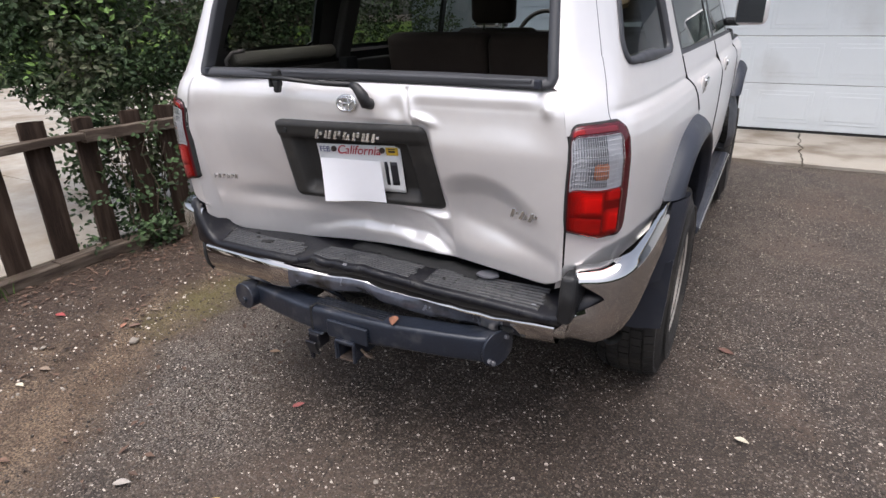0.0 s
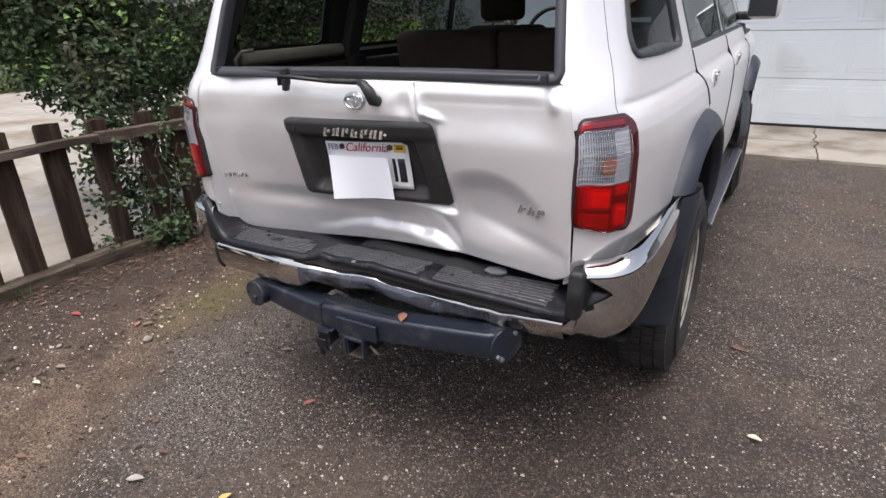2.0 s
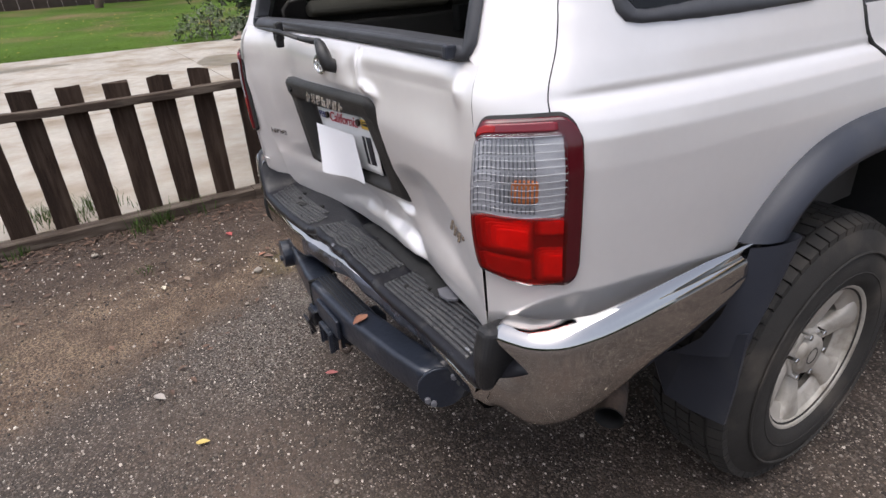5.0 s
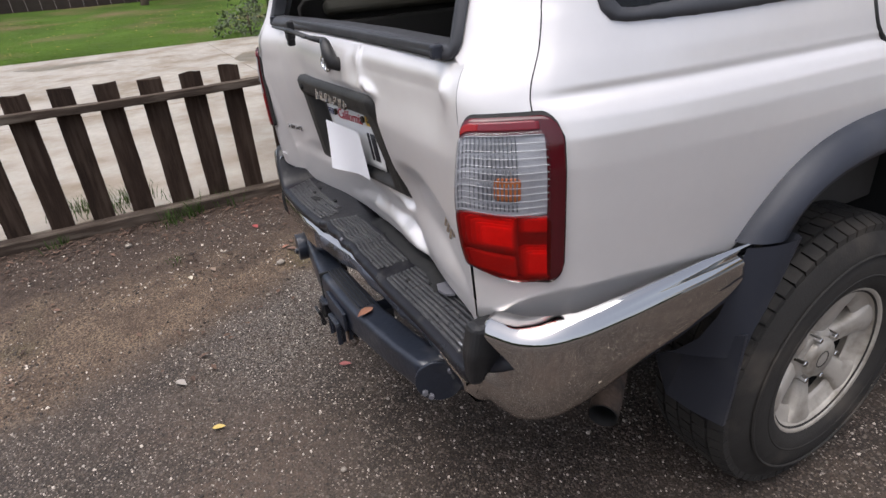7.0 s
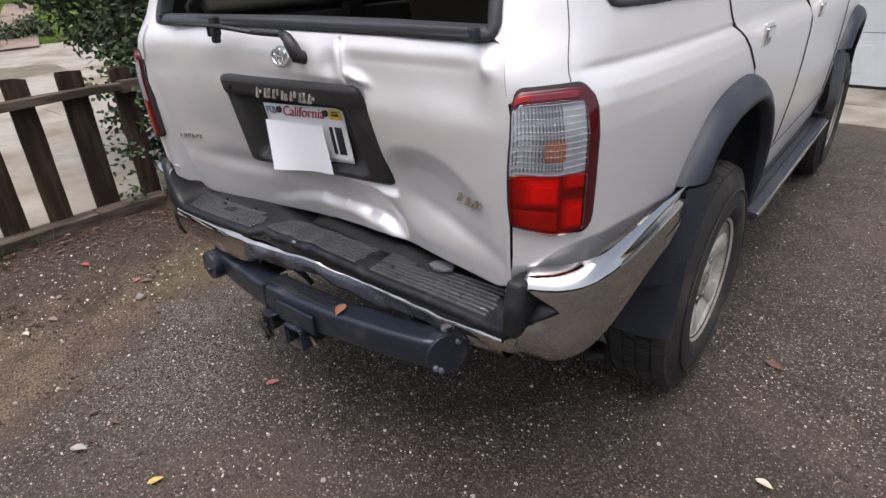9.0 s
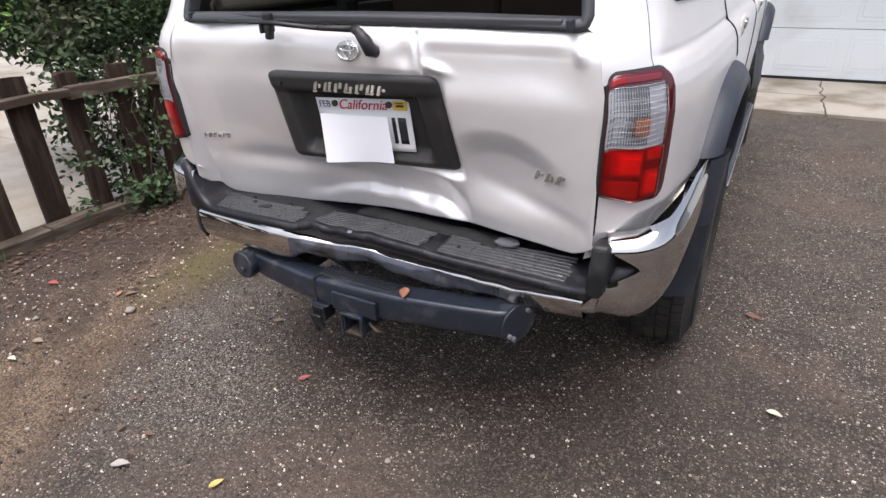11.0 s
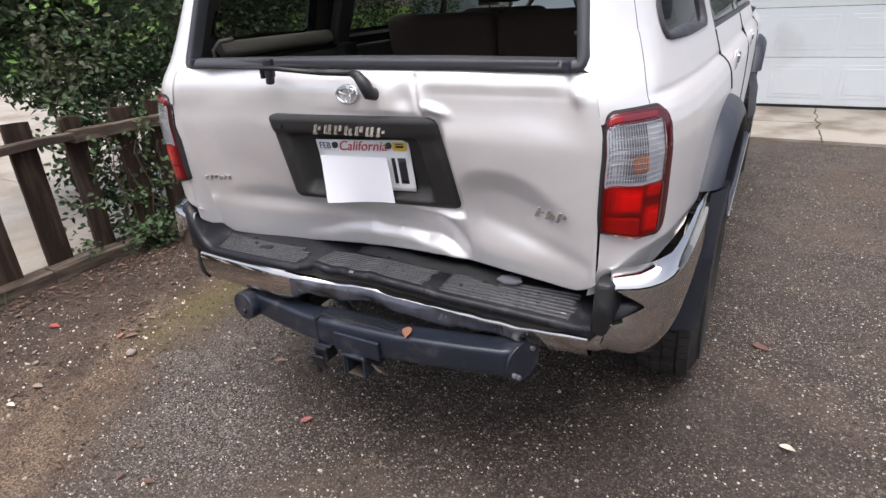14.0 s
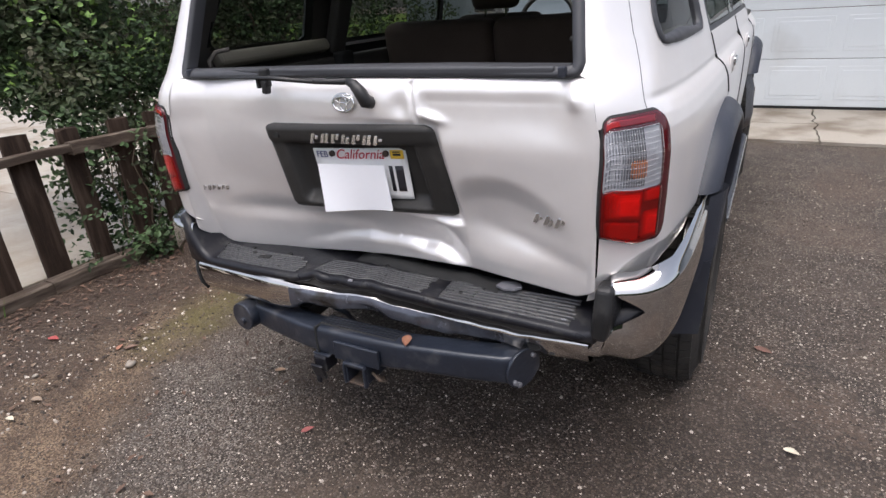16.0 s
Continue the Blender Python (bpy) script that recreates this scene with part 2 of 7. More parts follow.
def tube(path, r, segs=10, flat=1.0):
    """A round bar along a path; r one radius or one for each point."""
    P = [Vector(p) for p in path]
    loops = []
    side = None
    for i, p in enumerate(P):
        d = (P[min(i + 1, len(P) - 1)] - P[max(i - 1, 0)]).normalized()
        if side is None:
            side = d.orthogonal().normalized()
        side = (side - d * side.dot(d)).normalized()
        up = d.cross(side)
        rr = r[i] if isinstance(r, (list, tuple)) else r
        loops.append([p + side * rr * math.cos(2 * math.pi * k / segs) + up * rr * flat * math.sin(2 * math.pi * k / segs) for k in range(segs)])
    return rings(loops, True, True)


def lathe(profile, segs=48, axis="x"):
    """A profile of (distance along the axis, radius) turned round the axis."""
    loops = []
    for a, r in profile:
        loops.append([(a, r * math.cos(2 * math.pi * k / segs), r * math.sin(2 * math.pi * k / segs)) for k in range(segs)])
    return rings(loops, True)


def lerp_at(x, table):
    return float(np.interp(x, [a for a, _ in table], [b for _, b in table]))


def smooth01(x, a, b):
    t = min(1.0, max(0.0, (x - a) / (b - a)))
    return t * t * (3 - 2 * t)


def spline(points, n=400):
    """A smooth curve through the points, at n even steps."""
    P = np.array(points, float)
    P = np.vstack([2 * P[0] - P[1], P, 2 * P[-1] - P[-2]])
    out = []
    for i in range(1, len(P) - 2):
        p0, p1, p2, p3 = P[i - 1:i + 3]
        for t in np.linspace(0, 1, 40, endpoint=False):
            out.append(0.5 * (2 * p1 + (p2 - p0) * t + (2 * p0 - 5 * p1 + 4 * p2 - p3) * t * t + (3 * p1 - p0 - 3 * p2 + p3) * t ** 3))
    out.append(P[-2])
    out = np.array(out)
    s = np.concatenate([[0], np.cumsum(np.linalg.norm(np.diff(out, axis=0), axis=1))])
    u = np.linspace(0, s[-1], n)
    return np.stack([np.interp(u, s, out[:, k]) for k in range(out.shape[1])], 1), s[-1]

# ---- ground: one sheet to the horizon; asphalt, a strip of dirt along the fence ----
def ground_material():
    m = bpy.data.materials.new("asphalt_and_dirt")
    m.use_nodes = True
    t = m.node_tree
    n, l = t.nodes, t.links
    b = n["Principled BSDF"]
    tc = n.new("ShaderNodeTexCoord")
    co = tc.outputs["Object"]

    def tex(kind, scale, detail=5.0, feature=None):
        x = n.new(kind)
        x.inputs["Scale"].default_value = scale
        if kind == "ShaderNodeTexNoise":
            x.inputs["Detail"].default_value = detail
        if feature:
            x.feature = feature
        l.new(co, x.inputs["Vector"])
        return x

    def mth(op, a, c=0.0, clamp=False):
        x = n.new("ShaderNodeMath")
        x.operation, x.use_clamp = op, clamp
        for i, v in enumerate((a, c)):
            if isinstance(v, (int, float)):
                x.inputs[i].default_value = v
            else:
                l.new(v, x.inputs[i])
        return x.outputs[0]

    def ramp(v, a, c):
        x = n.new("ShaderNodeMapRange")
        x.interpolation_type = "SMOOTHSTEP"
        x.inputs["From Min"].default_value, x.inputs["From Max"].default_value = a, c
        l.new(v, x.inputs["Value"])
        return x.outputs["Result"]

    def mix(f, a, c):
        x = n.new("ShaderNodeMix")
        x.data_type = "RGBA"
        l.new(f, x.inputs["Factor"])
        for k, v in (("A", a), ("B", c)):
            if isinstance(v, tuple):
                x.inputs[k].default_value = (*v, 1)
            else:
                l.new(v, x.inputs[k])
        return x.outputs["Result"]

    sep = n.new("ShaderNodeSeparateXYZ")
    l.new(co, sep.inputs[0])
    big, mid, fine = tex("ShaderNodeTexNoise", 1.1), tex("ShaderNodeTexNoise", 5.0), tex("ShaderNodeTexNoise", 60.0)
    vo = tex("ShaderNodeTexVoronoi", 135.0)
    vo2 = tex("ShaderNodeTexVoronoi", 210.0)
    # asphalt: worn dark binder with small stones of many greys
    stone = mth("MULTIPLY", ramp(vo.outputs["Distance"], 0.55, 0.42), 1.0)
    sepc = n.new("ShaderNodeSeparateColor")
    l.new(vo.outputs["Color"], sepc.inputs[0])
    tone = mth("POWER", sepc.outputs[0], 1.6)
    cr = n.new("ShaderNodeValToRGB")
    cr.color_ramp.elements[0].color, cr.color_ramp.elements[1].color = (0.033, 0.024, 0.018, 1), (0.46, 0.40, 0.335, 1)
    cr.color_ramp.elements[1].position = 1.0
    for pos, c_ in ((0.40, (0.066, 0.049, 0.037, 1)), (0.74, (0.140, 0.110, 0.086, 1))):
        e = cr.color_ramp.elements.new(pos)
        e.color = c_
    l.new(tone, cr.inputs[0])
    asphalt = mix(stone, mix(ramp(mid.outputs[0], 0.35, 0.7), (0.027, 0.0185, 0.0135), (0.064, 0.044, 0.031)), cr.outputs[0])
    # scattered larger stones
    vo3 = tex("ShaderNodeTexVoronoi", 68.0)
    sep3 = n.new("ShaderNodeSeparateColor")
    l.new(vo3.outputs["Color"], sep3.inputs[0])
    cobble = mth("MULTIPLY", ramp(vo3.outputs["Distance"], 0.50, 0.38), ramp(sep3.outputs[0], 0.50, 0.56))
    asphalt = mix(mth("MULTIPLY", cobble, 0.85), asphalt, mix(sep3.outputs[1], (0.040, 0.030, 0.024), (0.23, 0.192, 0.158)))
    worn = mix(ramp(big.outputs[0], 0.42, 0.72), asphalt, mix(ramp(fine.outputs[0], 0.3, 0.7), (0.100, 0.074, 0.056), (0.165, 0.128, 0.100)))
    asphalt = mix(mth("MULTIPLY", ramp(big.outputs[0], 0.46, 0.68), 0.5), asphalt, worn)
    # reddish-brown silt stains that thin out over the stones
    silt = mth("MULTIPLY", ramp(tex("ShaderNodeTexNoise", 0.85, 8.0).outputs[0], 0.50, 0.66), ramp(fine.outputs[0], 0.30, 0.62))
    asphalt = mix(mth("MULTIPLY", silt, 0.6), asphalt, (0.125, 0.080, 0.055))
    # dirt: brown with grit, mossy in patches
    dirt = mix(ramp(mid.outputs[0], 0.3, 0.7), (0.105, 0.066, 0.039), (0.230, 0.158, 0.098))
    dirt = mix(mth("MULTIPLY", ramp(vo2.outputs["Distance"], 0.34, 0.16), ramp(fine.outputs[0], 0.45, 0.65)), dirt, (0.30, 0.26, 0.215))
    moss = mth("MULTIPLY", ramp(tex("ShaderNodeTexNoise", 2.1).outputs[0], 0.56, 0.72), 0.35)
    dirt = mix(moss, dirt, (0.115, 0.108, 0.036))
    edge = mth("ADD", mth("MULTIPLY", mth("SUBTRACT", big.outputs[0], 0.5), 0.45), mth("MULTIPLY", mth("SUBTRACT", mid.outputs[0], 0.5), 0.5))
    line = mth("ADD", sep.outputs[0], mth("MULTIPLY", mth("MAXIMUM", mth("MINIMUM", sep.outputs[1], 0.1), -1.3), 0.5))
    at = mth("ADD", line, edge)
    grit = tex("ShaderNodeTexNoise", 130.0, 3.0)
    dirt = mix(ramp(grit.outputs[0], 0.58, 0.40), dirt, (0.054, 0.032, 0.019))
    dirt = mix(mth("MULTIPLY", ramp(grit.outputs[0], 0.60, 0.72), 0.7), dirt, (0.29, 0.235, 0.165))
    # old leaf mould darkens the verge towards the fence, moss on one damp patch
    humus = mth("MULTIPLY", ramp(mth("ADD", sep.outputs[0], mth("MULTIPLY", edge, 1.6)), -1.35, -2.0), ramp(fine.outputs[0], 0.74, 0.50))
    dirt = mix(mth("MULTIPLY", humus, 0.92), dirt, (0.042, 0.024, 0.015))
    dx, dy = mth("ADD", sep.outputs[0], 1.42), mth("MULTIPLY", mth("ADD", sep.outputs[1], -0.52), 0.7)
    damp = mth("ADD", mth("SQRT", mth("ADD", mth("MULTIPLY", dx, dx), mth("MULTIPLY", dy, dy))), mth("MULTIPLY", edge, 0.9))
    dirt = mix(mth("MULTIPLY", ramp(damp, 0.36, 0.08), 0.6), dirt, (0.120, 0.105, 0.026))
    # washed-out belt where the stones lie bare
    belt = mth("MULTIPLY", mth("MULTIPLY", ramp(at, -1.30, -0.98), ramp(at, -0.25, -0.75)), ramp(sep.outputs[1], -0.75, 0.15))
    asphalt = mix(mth("MULTIPLY", mth("MULTIPLY", belt, stone), 0.85), asphalt, mix(sepc.outputs[1], (0.13, 0.108, 0.088), (0.36, 0.33, 0.295)))
    # worn fissures that come and go
    wv = n.new("ShaderNodeVectorMath")
    wv.operation = "MULTIPLY_ADD"
    wv.inputs[1].default_value = (0.35, 0.35, 0.0)
    l.new(mid.outputs["Color"], wv.inputs[0])
    l.new(co, wv.inputs[2])
    fis = tex("ShaderNodeTexVoronoi", 1.7, feature="DISTANCE_TO_EDGE")
    l.new(wv.outputs[0], fis.inputs["Vector"])
    fissure = mth("MULTIPLY", ramp(fis.outputs["Distance"], 0.010, 0.002), ramp(tex("ShaderNodeTexNoise", 1.9, 3.0).outputs[0], 0.54, 0.62))
    asphalt = mix(mth("MULTIPLY", fissure, 0.8), asphalt, (0.016, 0.012, 0.010))
    blot = tex("ShaderNodeTexNoise", 2.7, 7.0)
    asphalt = mix(mth("MULTIPLY", ramp(blot.outputs[0], 0.54, 0.70), 0.45), asphalt, mix(stone, (0.030, 0.023, 0.019), (0.085, 0.067, 0.055)))
    # broad uneven tone, and a ragged damp brown stain that also paints the car's shade
    tone_ = tex("ShaderNodeTexNoise", 0.55, 4.0)
    asphalt = mix(mth("MULTIPLY", ramp(tone_.outputs[0], 0.42, 0.66), 0.30), asphalt, mix(stone, (0.022, 0.0145, 0.0100), (0.070, 0.050, 0.036)))
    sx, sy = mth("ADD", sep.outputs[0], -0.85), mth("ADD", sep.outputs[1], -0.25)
    stain_shade = mth("ADD", mth("SQRT", mth("ADD", mth("MULTIPLY", sx, sx), mth("MULTIPLY", sy, sy))), mth("MULTIPLY", edge, 1.5))
    asphalt = mix(mth("MULTIPLY", ramp(stain_shade, 0.95, 0.30), 0.60), asphalt, mix(stone, (0.020, 0.0125, 0.0085), (0.062, 0.041, 0.028)))
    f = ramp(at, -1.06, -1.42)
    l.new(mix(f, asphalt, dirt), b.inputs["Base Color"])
    l.new(mth("ADD", mth("MULTIPLY", mid.outputs[0], -0.25), 0.80), b.inputs["Roughness"])
    bp = n.new("ShaderNodeBump")
    bp.inputs["Distance"].default_value = 0.012
    h = mth("ADD", mth("ADD", mth("ADD", mth("MULTIPLY", stone, 0.7), mth("MULTIPLY", cobble, 0.8)), mth("MULTIPLY", fine.outputs[0], 0.5)), mth("MULTIPLY", grit.outputs[0], 0.4))
    l.new(h, bp.inputs["Height"])
    l.new(bp.outputs["Normal"], b.inputs["Normal"])
    return m


v, f = [], []
GX = sorted(set([-400, -150, -60, -30, -15, -8] + list(np.linspace(-5, 6, 56)) + [8, 15, 30, 60, 150, 400]))
GY = sorted(set([-400, -150, -60, -30, -15, -8] + list(np.linspace(-5, 8, 66)) + [10, 15, 30, 60, 150, 400]))
for y in GY:
    for x in GX:
        near = 1.0 if abs(x) < 5 and -5 < y < 8 else 0.0
        v.append((x, y, near * (0.006 * noise.noise((x * 0.8, y * 0.8, 0)) + 0.004 * noise.noise((x * 3, y * 3, 2)) - 0.004) - 0.02 * (1 - near)))
w = len(GX)
f = [(j * w + i, j * w + i + 1, (j + 1) * w + i + 1, (j + 1) * w + i) for j in range(len(GY) - 1) for i in range(w - 1)]
tagged(mesh_ob("ground", v, f, ground_material()), "worn brown-grey asphalt driveway with exposed stones and a dirt verge", "ground", kind="structure")

# pale concrete road beyond the fence, in cast bays
M["concrete"] = mat("stained_concrete", (0.335, 0.300, 0.252), 0.50, 0, 0, 0.26, 2.6, 34, 0.002, 60, dirt=(0.200, 0.155, 0.104), dirt_amount=0.6, dirt_scale=1.3, rough_var=0.3)
M["apron"] = mat("apron_concrete", (0.29, 0.262, 0.222), 0.8, 0, 0, 0.22, 2, 50, 0.0015, 150, dirt=(0.15, 0.122, 0.092), dirt_amount=0.55, dirt_scale=2.2)
road = thing("road", "pale stained concrete road with wet patches", "road", kind="structure")
for i in range(3):
    for j in range(6):
        x1 = -2.80 - 3.95 * i
        part("slab", box((3.93, 4.49, 0.03), Matrix.Translation((x1 - 1.975, -12.06 + 4.5 * j + 2.25, 0.0))), M["concrete"], road, bevel=0.006)
M["wet"] = mat("wet_concrete", (0.15, 0.120, 0.075), 0.40, 0, 0, 0.35, 1.5, 30, rough_var=0.15, spec=0.3)


def puddle(cx, cy, rx, ry, seed):
    v = [(cx, cy, 0.0185)]
    for k in range(40):
        a = 2 * math.pi * k / 40
        r = 1 + 0.45 * noise.noise((math.cos(a) * 1.3, math.sin(a) * 1.3, seed))
        v.append((cx + rx * r * math.cos(a), cy + ry * r * math.sin(a), 0.0185))
    tagged(mesh_ob("puddle", v, [(0, k + 1, (k + 1) % 40 + 1) for k in range(40)], M["wet"]), "dark wet patch on the concrete road", "puddle", kind="structure")


puddle(-10.4, 2.2, 0.9, 0.8, 1)
puddle(-13.0, -1.6, 0.35, 0.9, 4)

# apron in front of the garage
ap = thing("apron", "cracked tan concrete apron before the garage", "pavement", kind="structure")
for y0, y1, x0, x1 in ((5.12, 5.93, -3.0, 1.47), (5.95, 6.80, -3.0, 1.47), (5.12, 6.80, 1.484, 8.0)):
    bm = bmesh.new()
    n = 16
    edge = [(x1 + (0.045 * noise.noise((y * 5, 0, 1)) if x1 < 2 else 0), y) for y in np.linspace(y0, y1, n)]
    back_ = [(x0 + (0.045 * noise.noise((y * 5, 0, 1)) if x0 > 1 else 0), y) for y in np.linspace(y1, y0, n)]
    vs = [bm.verts.new((x, y, 0.022)) for x, y in edge + back_]
    face = bm.faces.new(vs)
    ext = bmesh.ops.extrude_face_region(bm, geom=[face])
    bmesh.ops.translate(bm, vec=(0, 0, -0.05), verts=[q for q in ext["geom"] if isinstance(q, bmesh.types.BMVert)])
    part("slab", bm, M["apron"], ap)

# lawn and the far side of the road
M["soil"] = mat("lawn_base", (0.052, 0.092, 0.011), 0.9, 0, 0, 0.45, 0.5, 12, 0.01, 30, spec=0.1, dirt=(0.12, 0.095, 0.045), dirt_amount=0.38, dirt_scale=0.35)
v, f = rings([[(x, y, 0.012 + 0.03 * (-x - 14.6) + 0.06 * noise.noise((x * 0.3, y * 0.3, 0))) for y in np.linspace(-40, 60, 60)] for x in np.linspace(-14.6, -34, 24)], False)
tagged(mesh_ob("lawn", v, f, M["soil"]), "green lawn with yellowing and bare patches", "lawn", kind="structure")
v, f = [], []
rg = random.Random(5)
for _ in range(45000):
    x, y = -14.7 - 12 * rg.random() ** 1.7, rg.uniform(-9, 16)
    z = 0.03 * (-x - 14.6) + 0.06 * noise.noise((x * 0.3, y * 0.3, 0)) + 0.01
    a, h, w_ = rg.uniform(0, 6.28), rg.uniform(0.006, 0.022), rg.uniform(0.008, 0.018)
    i = len(v)
    v += [(x - w_ * math.cos(a), y - w_ * math.sin(a), z), (x + w_ * math.cos(a), y + w_ * math.sin(a), z), (x - 0.05 * math.sin(a), y + 0.05 * math.cos(a), z + h)]
    f.append((i, i + 1, i + 2))
tagged(mesh_ob("grass", v, f, M["grass"], False), "tufts of green lawn grass", "grass", kind="stuff")
M["dry_leaf"] = mat("dry_leaf", (0.34, 0.22, 0.045), 0.8, 0, 0, 0.3, 1.5, 20, island=0.6)
v, f = [], []
for _ in range(700):
    x, y = -15.5 - 11 * rg.random() ** 0.7, rg.uniform(-9, 14)
    z = 0.03 * (-x - 14.6) + 0.06 * noise.noise((x * 0.3, y * 0.3, 0)) + 0.03
    a, s_ = rg.uniform(0, 6.28), rg.uniform(0.02, 0.045)
    i = len(v)
    v += [(x + s_ * k * math.cos(a + b), y + s_ * k * math.sin(a + b), z + rg.uniform(0, 0.012)) for b, k in ((0, 1.3), (1.57, 0.7), (3.14, 1.1), (4.71, 0.7))]
    f.append((i, i + 1, i + 2, i + 3))
tagged(mesh_ob("fallen_leaves", v, f, M["dry_leaf"], False), "yellow fallen leaves scattered over the lawn", "leaves", kind="stuff")

# ---- garage ----
gw = thing("wall_garage", "blue-grey lap siding house wall round the garage door", "wall", kind="structure")
for x0, x1, z0, z1 in ((-4.0, 0.18, 0, 2.9), (5.12, 9.0, 0, 2.9), (0.18, 5.12, 2.2, 2.9)):
    part("wall_core", box((x1 - x0, 0.16, z1 - z0), Matrix.Translation(((x0 + x1) / 2, 6.98, (z0 + z1) / 2))), M["siding"], gw)
    for k in range(int((z1 - z0) / 0.15)):
        m = Matrix.Translation(((x0 + x1) / 2, 6.892, z0 + 0.075 + 0.15 * k)) @ Matrix.Rotation(radians(-4), 4, "X")
        part("siding_board", box((x1 - x0, 0.018, 0.16), m), M["siding"], gw)
gd = thing("door_garage", "white panelled sectional garage door, closed", "garage door", kind="structure")
SEC = 0.535
for k in range(4):
    sec_ = part("section", box((4.88, 0.045, SEC - 0.008), Matrix.Translation((2.65, 6.85, 0.045 + SEC * (k + 0.5)))), M["door"], gd, bevel=0.004)
    for i in range(7):
        cx = 2.65 - 2.44 + 4.88 * (i + 0.5) / 7
        m = Matrix.Translation((cx, 6.8315, 0.045 + SEC * (k + 0.5)))
        p = part("raised_panel", box((0.585, 0.014, 0.375), m), M["door"], sec_, bevel=0.006, segs=3)
        part("panel_field", box((0.50, 0.016, 0.29), m @ Matrix.Translation((0, -0.002, 0))), M["door"], p, bevel=0.007, segs=3)
part("bottom_seal", box((4.88, 0.05, 0.03), Matrix.Translation((2.65, 6.85, 0.032))), M["dark"], gd)
tagged(part("trim", box((0.10, 0.05, 2.2), Matrix.Translation((0.14, 6.86, 1.1))), M["door"], None), "white door frame trim", "trim", kind="structure")
tagged(part("trim", box((0.10, 0.05, 2.2), Matrix.Translation((5.16, 6.86, 1.1))), M["door"], None), "white door frame trim", "trim", kind="structure")
rf = thing("roof", "dark shingled house roof with a tan eave", "roof", kind="structure")
M["eave"] = mat("tan_eave_paint", (0.50, 0.40, 0.24), 0.7, 0, 0, 0.1, 2, 50)
part("shingle_slope", box((14.0, 4.5, 0.06), Matrix.Translation((2.5, 8.2, 3.75)) @ Matrix.Rotation(radians(25), 4, "X")), M["roof"], rf)
part("fascia", box((14.0, 0.04, 0.18), Matrix.Translation((2.5, 6.16, 2.86))), M["eave"], rf)
part("soffit", box((14.0, 0.8, 0.03), Matrix.Translation((2.5, 6.56, 2.90))), M["eave"], rf)

# ---- fence ----
fence = thing("fence", "weathered brown picket fence with a split top rail", "fence")
rg = random.Random(11)


def fence_x(y):
    return -2.665 + 0.16 * smooth01(y, 0.5, 1.5)


ys = [-3.52, -3.28, -3.03, -2.78, -2.53, -2.27, -2.02, -1.77, -1.53, -1.29, -1.048, -0.808, -0.568, -0.318, -0.074, 0.170, 0.455, 0.735, 1.02, 1.24, 1.50, 1.75, 2.0, 2.25]
for y in ys:
    h = 0.905 + rg.uniform(-0.012, 0.012)
    w_ = 0.135 + rg.uniform(-0.012, 0.010)
    v = []
    NS = 9
    for k in range(NS + 1):
        z = h * k / NS - 0.01
        dx = 0.002 * noise.noise((y * 3, z * 4, 1))
        for ex, ey in ((-0.012, -0.5), (0.012, -0.5), (0.014, 0.0), (0.012, 0.5), (-0.012, 0.5)):
            chip = 0.0035 * noise.noise((y * 7, z * 9, ey * 3)) if abs(ey) > 0.4 else 0
            v.append((fence_x(y) + ex + dx, y + ey * w_ + chip * ey * 2 + 0.004 * (z - 0.4), z + (0.012 * rg.uniform(-1, 1) if k == NS else 0)))
    f = [(k * 5 + j, k * 5 + (j + 1) % 5, k * 5 + 5 + (j + 1) % 5, k * 5 + 5 + j) for k in range(NS) for j in range(5)] + [tuple(range(NS * 5, NS * 5 + 5)), (4, 3, 2, 1, 0)]
    under(mesh_ob("picket", v, f, M["wood"], False), fence)


def beam(name, y0, y1, x_off, z, hh, ww, material, seed, parent):
    loops = []
    for y in np.linspace(y0, y1, 36):
        r = 1 + 0.10 * noise.noise((y * 2.5, seed, 0))
        dz = 0.012 * noise.noise((y * 0.9, seed, 4))
        x = fence_x(y) + x_off
        loops.append([(x + ww * r * a, y, z + dz + hh * r * b + 0.003 * noise.noise((y * 6, a * 2, seed)))
                      for a, b in ((1, -0.85), (1, 0.85), (0.88, 1), (-0.88, 1), (-1, 0.85), (-1, -0.85), (-0.88, -1), (0.88, -1))])
    v, f = rings(loops, True, True)
    return under(mesh_ob(name, v, f, material, False), parent)


beam("top_rail", -3.7, 0.80, 0.045, 0.775, 0.024, 0.032, M["rail"], 1, fence)
beam("top_rail", 0.70, 2.5, 0.055, 0.785, 0.036, 0.034, M["rail"], 2, fence)
beam("bottom_rail", -3.7, 0.36, 0.075, 0.030, 0.036, 0.050, M["rail"], 3, fence)
beam("bottom_rail", 0.34, 2.5, 0.085, 0.030, 0.040, 0.055, M["rail"], 4, fence)

# unseen green wall added behind the driveway to close it and dim low sky
M["light_block"] = mat("light_block_green", (0.045, 0.062, 0.030), 0.9, 0, 0, 0.5, 0.6, 6, 0.05, 4)
v, f = [], []
for k in range(121):
    a = radians(-112 + 152 * k / 120)
    for j in range(9):
        h = (3.4 - 1.0 * smooth01(k, 50, 90) + 0.9 * noise.noise((k * 0.23, 0, 3))) * j / 8
        r = 17 + 1.6 * noise.noise((k * 0.35, j * 0.7, 1)) + 0.8 * noise.noise((k * 1.1, j * 1.3, 6)) + 1.2 * (j / 8) ** 3
        v.append((r * math.cos(a), r * math.sin(a), h - 0.05))
f = [(k * 9 + j, k * 9 + j + 1, k * 9 + 10 + j, k * 9 + 9 + j) for k in range(120) for j in range(8)]
